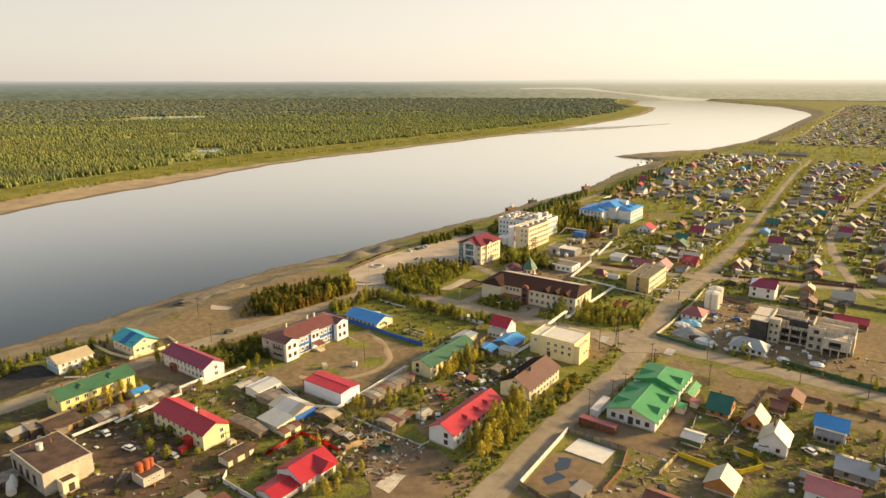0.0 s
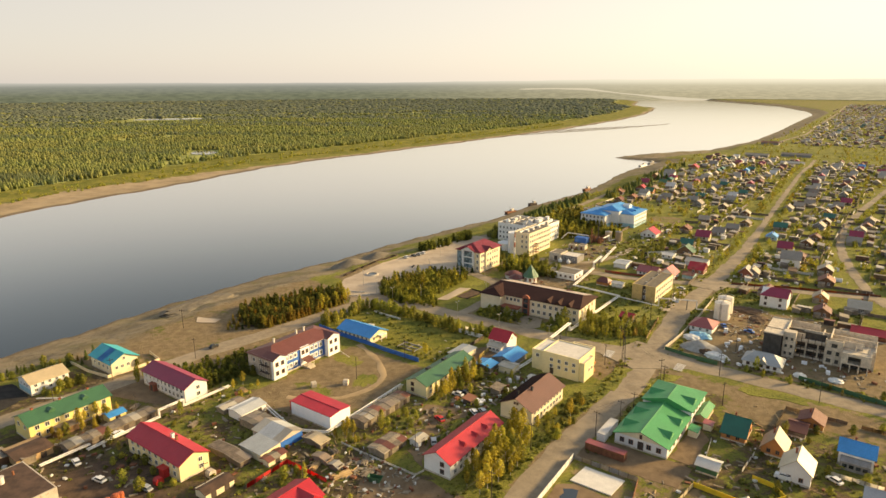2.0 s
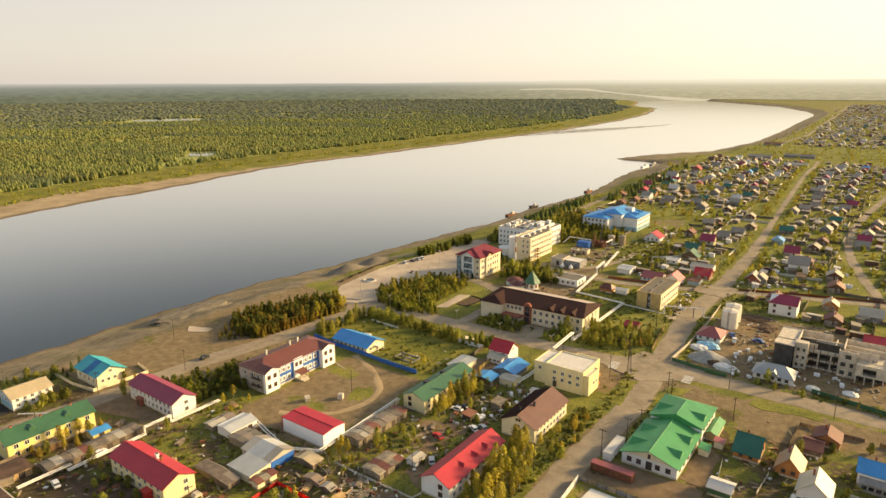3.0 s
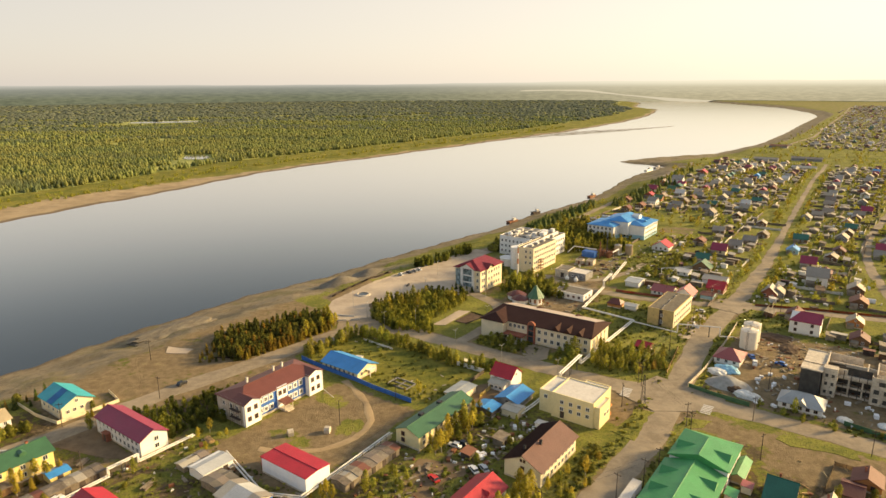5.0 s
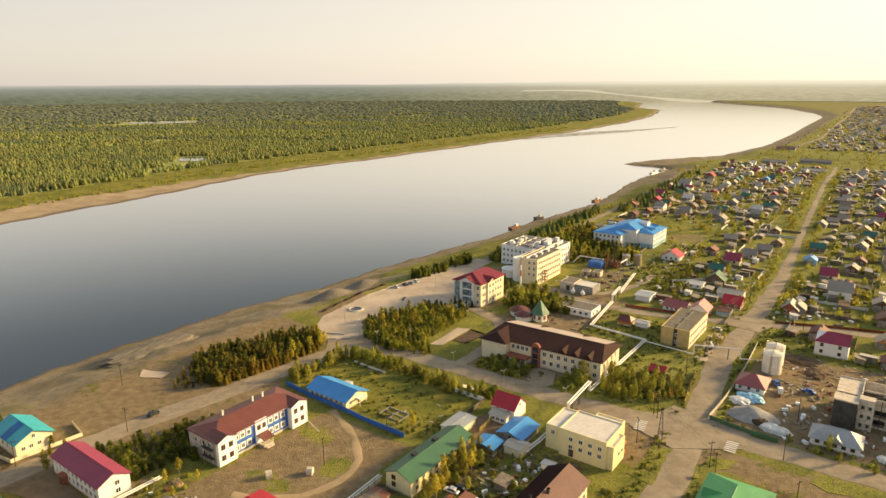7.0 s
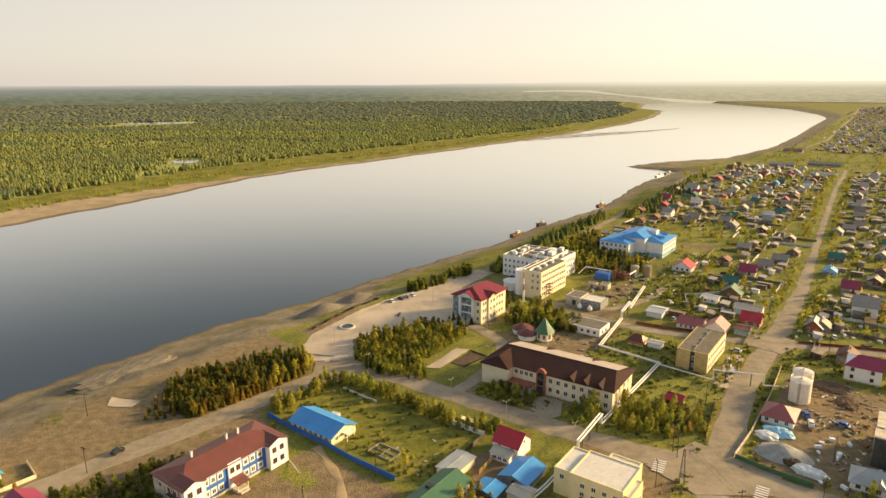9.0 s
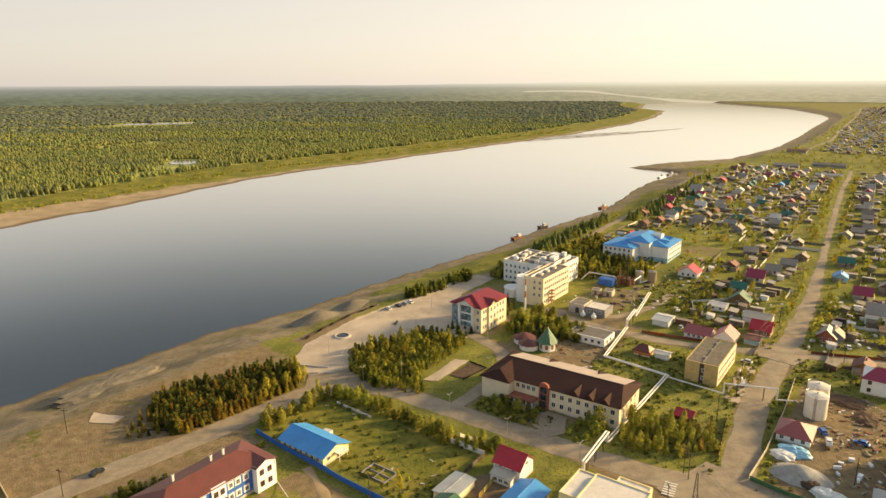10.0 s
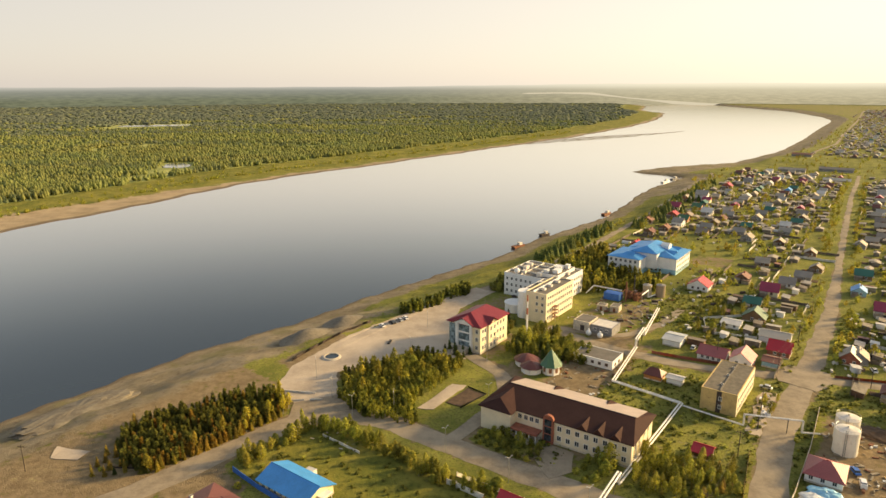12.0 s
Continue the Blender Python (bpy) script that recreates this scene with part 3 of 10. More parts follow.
for i, (key, (line, width)) in enumerate(ROADS.items()):
    ribbon("road", line, width, 0.10 + 0.012 * i, M["road"], "unpaved dusty grey-tan dirt road with worn wheel tracks", 0.7, i, 0.55 if key == "main" else 0.0)


ribbon("track", ((199, 188), (197.5, 180), (192, 168), (184, 157.5), (172, 153), (159, 155), (152, 163), (149, 176)), 2.6, 0.09, M["track"], "curved sandy wheel track round the courtyard", 0.8, 40)


def ragged_patch(name, corners, z, material, label, jag=0.6, seed=0, category="ground", thick=0.12):
    """A flat patch of ground with an uneven rim, as a low slab."""
    rng = random.Random(seed)
    rim = []
    for (a0, b0), (a1, b1) in zip(corners, corners[1:] + corners[:1]):
        k = max(2, int(math.hypot(a1 - a0, b1 - b0) / 3))
        rim += [(a0 + (a1 - a0) * i / k + rng.uniform(-jag, jag), b0 + (b1 - b0) * i / k + rng.uniform(-jag, jag)) for i in range(k)]
    bm = bmesh.new()
    top = [bm.verts.new((a, b, float(land_z(a, b)) + z)) for a, b in rim]
    low = [bm.verts.new((v.co.x, v.co.y, v.co.z - thick)) for v in top]
    for i, j, k in tessellate_polygon([[Vector((a, b, 0)) for a, b in rim]]):
        flat = (top[j].co - top[i].co).cross(top[k].co - top[i].co).z
        bm.faces.new((top[i], top[j], top[k]) if flat > 0 else (top[i], top[k], top[j]))
    for i in range(len(top)):
        bm.faces.new((low[i], low[(i + 1) % len(top)], top[(i + 1) % len(top)], top[i]))
    me = bpy.data.meshes.new(name)
    bm.to_mesh(me)
    bm.free()
    me.materials.append(material)
    ob = tagged(new(name, me), label, category, kind="structure")
    ob.matrix_basis = TOWN
    return ob


ragged_patch("pavement", [(243, 234), (257, 226), (270, 240), (304, 229), (311, 205), (330, 222), (346, 236), (362, 243), (396, 243), (396, 256), (336, 262), (302, 264), (264, 259), (247, 250)],
             0.14, M["plaza"], "wide worn concrete square beside the river", 0.4, 1, "square")
ragged_patch("pavement", [(233, 227), (244, 220), (252, 214), (257, 219), (257.5, 226.5), (250, 231), (243.5, 234.5), (238, 231)], 0.12, M["road"], "dirt apron between the street and the square", 0.5, 12, "crossing")
ragged_patch("pavement", [(256, 66), (268, 66), (272, 92), (250, 100), (244, 84)], 0.21, M["road"], "trampled dirt crossing of two streets", 0.15, 2, "crossing")
ragged_patch("pavement", [(363, 82), (372, 78), (384, 80), (383, 95), (372, 98), (365, 95)], 0.205, M["road"], "trampled dirt crossing of two streets", 0.4, 3, "crossing")
ragged_patch("yard", [(40, 243), (72, 246), (95, 251), (97, 268), (84, 274), (40, 280)], 0.08, M["slag"], "black slag yard beside the house", 0.8, 4, "yard")
ragged_patch("slab", [(162.6, 72.4), (171.3, 71.6), (171.2, 59.8), (162.6, 60.4)], 0.30, M["slab"], "white concrete slab in a fenced building plot", 0.05, 5, "slab", 0.3)
ragged_patch("pavement", [(178.5, 273), (183.5, 261.5), (178.5, 260), (174, 268)], 0.2, M["plaza"], "pale concrete pad among the young pines", 0.4, 6, "pavement")
ragged_patch("pavement", [(255, 138), (262, 134), (272, 138), (272, 148), (262, 147)], 0.18, M["road"], "trodden dirt forecourt of the school", 0.3, 7, "pavement")
ragged_patch("pavement", [(266, 195.2), (289, 196.5), (291, 191), (268.2, 190.2)], 0.2, M["plaza"], "pale concrete paving round a flower bed", 0.3, 8, "pavement")
ragged_patch("flower_bed", [(275.2, 189.6), (289.3, 189.6), (288.4, 181.8), (275.5, 183.6)], 0.27, M["soil"], "dug flower bed with dark reddish soil", 0.3, 9, "bed")
ragged_patch("pavement", [(316, 93), (352, 93), (352, 99), (316, 98)], 0.15, M["plaza"], "broken pale concrete strip beside the flat-roofed block", 0.8, 10, "pavement")
ragged_patch("verge", [(221.5, 82.6), (243, 84.2), (241, 90), (223, 90.5)], 0.12, M["ground"], "overgrown green verge beside the crossing", 0.9, 11, "verge")
ragged_patch("verge", [(236, 73.2), (241, 74.6), (246, 73.6), (248.8, 66), (243, 67.5)], 0.1, M["ground"], "small grassy verge beside the green-roofed hall", 0.6, 13, "verge")
ragged_patch("verge", [(247.2, 42), (249, 47), (253.5, 45), (254.5, 25), (250.5, 24)], 0.1, M["ground"], "strip of rough grass along the side street", 0.6, 14, "verge")

for rim, label, seed in (([(112, 90), (130, 85.5), (138, 90), (139, 104), (138, 118), (128, 121), (117, 112), (108, 100)], "churned red-brown earth beside the street", 21),
                         ([(139, 59), (150, 57.5), (161, 58), (161.5, 72), (158, 74.6), (141, 73.6)], "wet red-brown earth of the building plot", 22),
                         ([(113, 227), (122, 204), (124, 204), (124.8, 227), (126, 229), (136, 229), (141, 236), (122, 236), (110, 233)], "bare red-brown earth between the flats", 23),
                         ([(66, 160), (76, 152), (92, 155), (97, 175), (90, 190), (76, 192), (68, 174)], "dark oily earth of the workshop yard", 24),
                         ([(176.5, 47), (188.3, 46), (188.3, 71.5), (184, 76), (175.5, 76)], "trampled brown earth before the shop", 30),
                         ([(190, 46), (207, 46.5), (212, 49), (206, 53), (190, 53)], "trampled brown earth beside the shop", 31),
                         ([(144, 110.5), (148, 113), (158, 117.5), (167, 119), (172, 118.5), (178, 115), (182, 118), (177, 126), (174, 132), (169, 131.5), (165, 124), (157, 122), (148, 119.5)], "rutted brown yard track between the houses", 32),
                         ([(214, 131), (229, 131.5), (228.5, 142), (222, 147), (214, 138)], "bare yard behind the white cottage", 25)):
    ragged_patch("bare_earth", rim, 0.06, M["soil" if seed == 24 else "red_earth"], label, 0.6, seed, "yard", 0.3)
ragged_patch("slab", [(115.2, 107.2), (122.5, 108.5), (124.2, 103.4), (115, 101.8)], 0.14, M["concrete"], "worn concrete pad beside the street", 0.2, 26, "slab", 0.3)
for rim, seed in (([(151, 69.5), (155, 67), (159.5, 69), (158.5, 72), (154, 71.5)], 27), ([(144.5, 69), (150.5, 66), (151.5, 69), (147, 71.5)], 28), ([(147, 62), (150, 60.5), (151.5, 63), (148.5, 65)], 29)):
    ragged_patch("puddle", rim, 0.075, M["water"], "shallow rain puddle on the building plot", 0.5, seed, "puddle", 0.1)
for ca, cb, rot in ((251.6, 96.8, 8), (255.2, 69.4, 3)):
    cross = new("crosswalk")
    cross.matrix_basis = TOWN @ pose(ca, cb, 0.27, 0, 0, rot)
    tagged(cross, "worn white zebra crossing painted over the dirt street", "crossing", kind="structure")
    for k in range(6):
        me = bpy.data.meshes.new("stripe")
        x = -3.0 + 1.2 * k
        me.from_pydata([(x + dx, dy, z) for z in (-0.02, 0.012) for dx, dy in ((0, -1.7), (0.5, -1.7), (0.5, 1.7), (0, 1.7))], [], [(4, 5, 6, 7), (0, 1, 5, 4), (1, 2, 6, 5), (2, 3, 7, 6), (3, 0, 4, 7)])
        me.materials.append(M["white_pipe"])
        new("stripe", me).parent = cross

# ---- the woods across the river: too many to count ----
def cone_tree(sides, tiers):
    v, fc = [], []
    for z0, z1, r in tiers:
        base = len(v)
        for k in range(sides):
            t = 2 * math.pi * k / sides
            v.append((r * math.cos(t), r * math.sin(t), z0 + (0.06 if k % 2 else -0.03)))
        v.append((0, 0, z1))
        fc += [(base + k, base + (k + 1) % sides, base + sides) for k in range(sides)]
    return np.array(v, float), np.array(fc)


def round_tree(seed):
    """A broad-leaved crown: a leaning dome of two uneven rings."""
    rng = random.Random(seed)
    v, fc, k = [], [], 5
    for z, r in ((0.10, 0.30), (0.40, 0.50), (0.76, 0.30)):
        for i in range(k):
            t = 2 * math.pi * (i + 0.5 * (z > 0.2) * (z < 0.6)) / k
            q = r * rng.uniform(0.85, 1.12)
            v.append((q * math.cos(t), q * math.sin(t), z + rng.uniform(-0.07, 0.07)))
    v.append((0.04, -0.03, 0.98))
    for row in (0, 1):
        for i in range(k):
            a, b, c, d = row * k + i, row * k + (i + 1) % k, (row + 1) * k + i, (row + 1) * k + (i + 1) % k
            fc += [(a, b, d), (a, d, c)]
    fc += [(2 * k + i, 2 * k + (i + 1) % k, 3 * k) for i in range(k)]
    return np.array(v, float), np.array(fc)


def many(name, template, spots, heights, widths, material, label, category, soft=False):
    """One mesh of many small trees, each turned, stretched and bent its own way."""
    v, fc = template
    k = len(spots)
    turn = np.random.RandomState(7).rand(k) * 2 * np.pi
    jig = 1 + 0.25 * (np.random.RandomState(8).rand(k, len(v), 3) - 0.5)
    p = v[None] * jig
    x = (p[..., 0] * np.cos(turn)[:, None] - p[..., 1] * np.sin(turn)[:, None]) * widths[:, None]
    y = (p[..., 0] * np.sin(turn)[:, None] + p[..., 1] * np.cos(turn)[:, None]) * widths[:, None]
    z = p[..., 2] * heights[:, None]
    xyz = np.stack([x + spots[:, 0, None], y + spots[:, 1, None], z + spots[:, 2, None]], -1).reshape(-1, 3)
    faces = (fc[None] + (np.arange(k) * len(v))[:, None, None]).reshape(-1, 3)
    me = bpy.data.meshes.new(name)
    me.vertices.add(len(xyz))
    me.vertices.foreach_set("co", xyz.astype(np.float32).ravel())
    me.loops.add(faces.size)
    me.loops.foreach_set("vertex_index", faces.astype(np.int32).ravel())
    me.polygons.add(len(faces))
    me.polygons.foreach_set("loop_start", np.arange(0, faces.size, 3, dtype=np.int32))
    me.polygons.foreach_set("loop_total", np.full(len(faces), 3, dtype=np.int32))
    me.update(calc_edges=True)
    me.validate()
    if soft:
        me.polygons.foreach_set("use_smooth", [True] * len(me.polygons))
    me.materials.append(material)
    ob = tagged(new(name, me), label, category, kind="stuff")
    ob.matrix_basis = TOWN
    return ob


def wood_spots(seed):
    """Places for trees, wider apart the farther they stand."""
    rng = np.random.RandomState(seed)
    out = []
    for r0, r1, gap in ((700, 1000, 4.0), (1000, 1400, 5.2), (1400, 2000, 7.6), (2000, 2800, 13), (2800, 3700, 20), (3700, 4250, 28)):
        k = int(0.5 * (r1 * r1 - r0 * r0) * radians(86) / gap**2)
        az, r = radians(-43) + rng.rand(k) * radians(86), np.sqrt(r0 * r0 + rng.rand(k) * (r1 * r1 - r0 * r0))
        x, y = r * np.sin(az), r * np.cos(az)
        a, b = x * CT + y * ST, -x * ST + y * CT
        out.append(np.stack([a, b, np.full(k, gap), r], 1))
    return np.concatenate(out)


w = wood_spots(3)
n, f = shores(w[:, 0], w[:, 1])
edge = 118 + 12 * wobble(w[:, 0] * 0.6, w[:, 1] * 0.2, 4.0)
clearing = wobble(w[:, 0] * 0.12, w[:, 1] * 0.16, 9.0) + 0.5 * wobble(w[:, 0] * 0.33, w[:, 1] * 0.4, 2.0)
for ca, cb, ra, rb in ((1130, 1900, 150, 75), (1630, 1880, 60, 60), (612, 912, 42, 26), (545, 880, 50, 18), (760, 1300, 90, 36), (1900, 1500, 150, 40)):
    clearing = clearing - 3 * (np.hypot((w[:, 0] - ca) / ra, (w[:, 1] - cb) / rb) < 1 + 0.2 * wobble(w[:, 0], w[:, 1], 3.3))
def glade(a, b, ca, cb, half, v0, v1):
    """True within a glade fitted to the camera's view: half its length across the view, v0 to v1 along it."""
    u, v = (a - ca) * 0.81 - (b - cb) * 0.58, (a - ca) * 0.58 + (b - cb) * 0.81
    return (np.abs(u) < half * (1 - 0.25 * ((v - v0) / (v1 - v0) - 0.5) ** 2)) & (v > v0) & (v < v1)


OXBOW, POOL = (1170, 1915), (648, 958)
keep = (f > edge) & (clearing > -0.80) & ~glade(w[:, 0], w[:, 1], *OXBOW, 112, -75, 55) & ~glade(w[:, 0], w[:, 1], *POOL, 24, -85, 38)
w = w[keep]
xw, yw = w[:, 0] * CT - w[:, 1] * ST, w[:, 0] * ST + w[:, 1] * CT
bands = 0.55 * np.sin(yw / 52 + 1.3 * np.sin(xw / 330) + 0.4) + 0.45 * np.sin(yw / 21 + xw / 190 + 2 * np.sin(xw / 520)) + 0.35 * np.sin(xw / 95 + yw / 60 + 1.1) + 0.7 * (np.random.RandomState(5).rand(len(w)) - 0.5)
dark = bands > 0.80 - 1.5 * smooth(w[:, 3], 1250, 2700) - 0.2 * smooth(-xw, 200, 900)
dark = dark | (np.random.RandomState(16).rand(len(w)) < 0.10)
# the paler trees take over with distance, as painted haze
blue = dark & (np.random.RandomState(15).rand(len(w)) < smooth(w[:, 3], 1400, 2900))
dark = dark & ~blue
light = ~dark & ~blue
zz = land_z(w[:, 0], w[:, 1])
hh = (5.2 + 5.2 * np.random.RandomState(6).rand(len(w)) ** 1.4) * (1 - 0.3 * smooth(w[:, 3], 2200, 3600))
# trees lowered before the oxbow so that the camera sees its water
hh = np.where(glade(w[:, 0], w[:, 1], *OXBOW, 110, -190, -60), hh * 0.35, hh)
wide = 0.42 * w[:, 2] * (0.9 + 0.5 * np.random.RandomState(9).rand(len(w)))
spots = np.stack([w[:, 0], w[:, 1], zz - 0.3], 1)
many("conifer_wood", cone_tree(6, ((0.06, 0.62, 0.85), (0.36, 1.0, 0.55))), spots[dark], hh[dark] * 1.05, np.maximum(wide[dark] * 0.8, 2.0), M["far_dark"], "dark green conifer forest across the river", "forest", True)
many("spruce_wood", round_tree(3), spots[blue], hh[blue] * 0.9, np.maximum(wide[blue] * 2.6, 5.0), M["far_hazed"], "far forest across the river, haze painted in grey-green", "forest", True)
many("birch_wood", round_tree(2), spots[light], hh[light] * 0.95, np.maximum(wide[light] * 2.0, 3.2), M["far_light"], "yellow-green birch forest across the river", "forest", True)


def pond(ca, cb, half, v0, v1, seed, label):
    """Still water in a glade, with a lobed rim."""
    rim = []
    for k in range(18):
        t = 2 * math.pi * k / 18
        u, v = half * math.cos(t) * (1 + 0.12 * math.sin(3 * t + seed)), (v0 + v1) / 2 + (v1 - v0) / 2 * math.sin(t) * (1 + 0.15 * math.sin(2 * t + seed))
        rim.append((ca + 0.81 * u + 0.58 * v, cb - 0.58 * u + 0.81 * v))
    ragged_patch("pond", rim, 0.5, M["water"], label, 1.5, seed, "pond", 0.8)


pond(*OXBOW, 104, -52, 44, 71, "narrow oxbow lake between dark woods")
pond(*POOL, 20, -34, 30, 72, "small pool at the edge of the wood")

# the last ridge on the horizon: a glowing backdrop with haze painted into its colour
m, nn, ll, bsdf = nodes_of("painted_haze_glow")
pos = nn.new("ShaderNodeNewGeometry").outputs["Position"]
sep = nn.new("ShaderNodeSeparateXYZ")
ll.new(pos, sep.inputs[0])
stretch = nn.new("ShaderNodeMapping")
stretch.inputs["Scale"].default_value = (0.006, 0.006, 0.062)
ll.new(pos, stretch.inputs[0])
streak = noise_node(nn, ll, stretch.outputs[0], 3.0, 6, 0.65)
# painted brighter towards the sun's side
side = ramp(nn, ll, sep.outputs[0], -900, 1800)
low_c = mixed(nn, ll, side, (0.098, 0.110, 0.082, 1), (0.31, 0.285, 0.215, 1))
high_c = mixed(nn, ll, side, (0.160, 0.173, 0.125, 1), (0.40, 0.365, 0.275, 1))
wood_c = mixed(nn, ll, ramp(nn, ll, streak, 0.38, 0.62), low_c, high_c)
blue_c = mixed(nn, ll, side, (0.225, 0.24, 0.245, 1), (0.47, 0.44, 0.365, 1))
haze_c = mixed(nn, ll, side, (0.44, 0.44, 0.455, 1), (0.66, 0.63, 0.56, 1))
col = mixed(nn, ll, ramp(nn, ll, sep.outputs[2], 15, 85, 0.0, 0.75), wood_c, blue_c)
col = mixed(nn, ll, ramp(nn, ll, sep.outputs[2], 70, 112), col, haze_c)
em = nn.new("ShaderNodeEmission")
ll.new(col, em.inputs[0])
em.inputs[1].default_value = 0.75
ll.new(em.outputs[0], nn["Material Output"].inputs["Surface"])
bm = bmesh.new()
ringed = []
for i in range(241):
    t = radians(-75 + 150 * i / 240)
    s_, c_ = math.sin(t), math.cos(t)
    # crest height fitted so that it meets the horizon in the camera's view
    tall = 99 + 15 * smooth(t, -0.1, 0.4) + 1.6 * math.sin(9 * t) + 1.2 * math.sin(31 * t + 1) + 0.8 * math.sin(83 * t)
    ringed.append([bm.verts.new((r * s_, r * c_, z)) for r, z in ((4230, -12), (4300, 40), (4400, tall), (4600, tall - 8))])
for p, q in zip(ringed, ringed[1:]):
    for j in range(3):
        bm.faces.new((p[j], q[j], q[j + 1], p[j + 1]))
me = bpy.data.meshes.new("backdrop")
bm.to_mesh(me)
bm.free()
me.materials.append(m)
tagged(new("backdrop", me), "glowing backdrop of far woods with painted haze", "horizon", kind="structure")

# the river's next reach: a glowing pale strip before that ridge, fitted to the view
m, nn, ll, bsdf = nodes_of("far_reach_glow")
em = nn.new("ShaderNodeEmission")
em.inputs[0].default_value, em.inputs[1].default_value = (0.50, 0.455, 0.385, 1), 0.75
ll.new(em.outputs[0], nn["Material Output"].inputs["Surface"])
bm = bmesh.new()
pairs = []
REACH = ((6.6, 54, 1), (7.13, 55, 3.5), (9.7, 58, 3.2), (12.3, 54, 6.5), (13.55, 43, 4.5), (15.07, 30, 2.6), (17.1, 16, 4), (18.7, 4, 9), (20.9, -4, 7), (23.9, -10, 2.5))
for i in range(61):
    az = 6.6 + 17.3 * i / 60
    mid, half = (float(np.interp(az, [q[0] for q in REACH], [q[k] for q in REACH])) for k in (1, 2))
    row = []
    for z in (mid - half, mid + half):
        r = (4230 + (z + 12) * 70 / 52 if z < 40 else 4300 + (z - 40) * 100 / 55) - 16
        row.append(bm.verts.new((r * math.sin(radians(az)), r * math.cos(radians(az)), z)))
    pairs.append(row)
for p, q in zip(pairs, pairs[1:]):
    bm.faces.new((p[0], q[0], q[1], p[1]))
me = bpy.data.meshes.new("river_reach")
bm.to_mesh(me)
bm.free()
me.materials.append(m)
tagged(new("river_reach", me), "glowing strip painted as the river's next bend", "river", kind="structure")

# ---- building kit ----
def box(bm, x0, x1, y0, y1, z0, z1):
    v = [bm.verts.new((x, y, z)) for z in (z0, z1) for x, y in ((x0, y0), (x1, y0), (x1, y1), (x0, y1))]
    for q in ((3, 2, 1, 0), (4, 5, 6, 7), (0, 1, 5, 4), (1, 2, 6, 5), (2, 3, 7, 6), (3, 0, 4, 7)):
        bm.faces.new([v[i] for i in q])
    return v


def prism(bm, outline, lo, hi, axis):
    """An outline (across, up) drawn out along x or y from lo to hi."""
    at = (lambda u, p: (u, p[0], p[1])) if axis == "x" else (lambda u, p: (p[0], u, p[1]))
    ends = [[bm.verts.new(at(u, p)) for p in outline] for u in (lo, hi)]
    bm.faces.new(ends[0])
    bm.faces.new(ends[1][::-1])
    k = len(outline)
    for i in range(k):
        bm.faces.new((ends[0][i], ends[1][i], ends[1][(i + 1) % k], ends[0][(i + 1) % k]))
    bmesh.ops.recalc_face_normals(bm, faces=bm.faces[:])


def tube(bm, p, q, r, sides=8, r2=None):
    """A round bar from p to q."""
    p, q = Vector(p), Vector(q)
    m = (q - p).to_track_quat("Z", "Y").to_matrix().to_4x4()
    bmesh.ops.create_cone(bm, cap_ends=True, segments=sides, radius1=r, radius2=r if r2 is None else r2, depth=(q - p).length,
                          matrix=Matrix.Translation((p + q) / 2) @ m)


def finished(name, bm, material, smooth_it=False):
    me = bpy.data.meshes.new(name)
    bm.to_mesh(me)
    bm.free()
    me.materials.append(material)
    if smooth_it:
        me.polygons.foreach_set("use_smooth", [True] * len(me.polygons))
    return me


def part(name, bm, material, parent, label=""):
    ob = new(name, finished(name, bm, material))
    ob.parent = parent
    return tagged(ob, label)


def placed(name, me, parent, x, y, z=0.0, rz=0.0):
    ob = new(name, me)
    ob.parent = parent
    ob.matrix_basis = pose(x, y, z, 0, 0, rz)
    return ob


def thing(name, a, b, label, category, rot=0.0, z=None, group="", kind=""):
    ob = new(name)
    ob.empty_display_size = 0.5
    ob.matrix_basis = TOWN @ pose(a, b, float(land_z(a, b)) if z is None else z, 0, 0, rot)
    return tagged(ob, label, category, group, kind)


def solo(name, bm, material, a, b, label, category, rot=0.0, z=None, group="", kind=""):
    ob = new(name, finished(name, bm, material))
    ob.matrix_basis = TOWN @ pose(a, b, float(land_z(a, b)) if z is None else z, 0, 0, rot)
    return tagged(ob, label, category, group, kind)


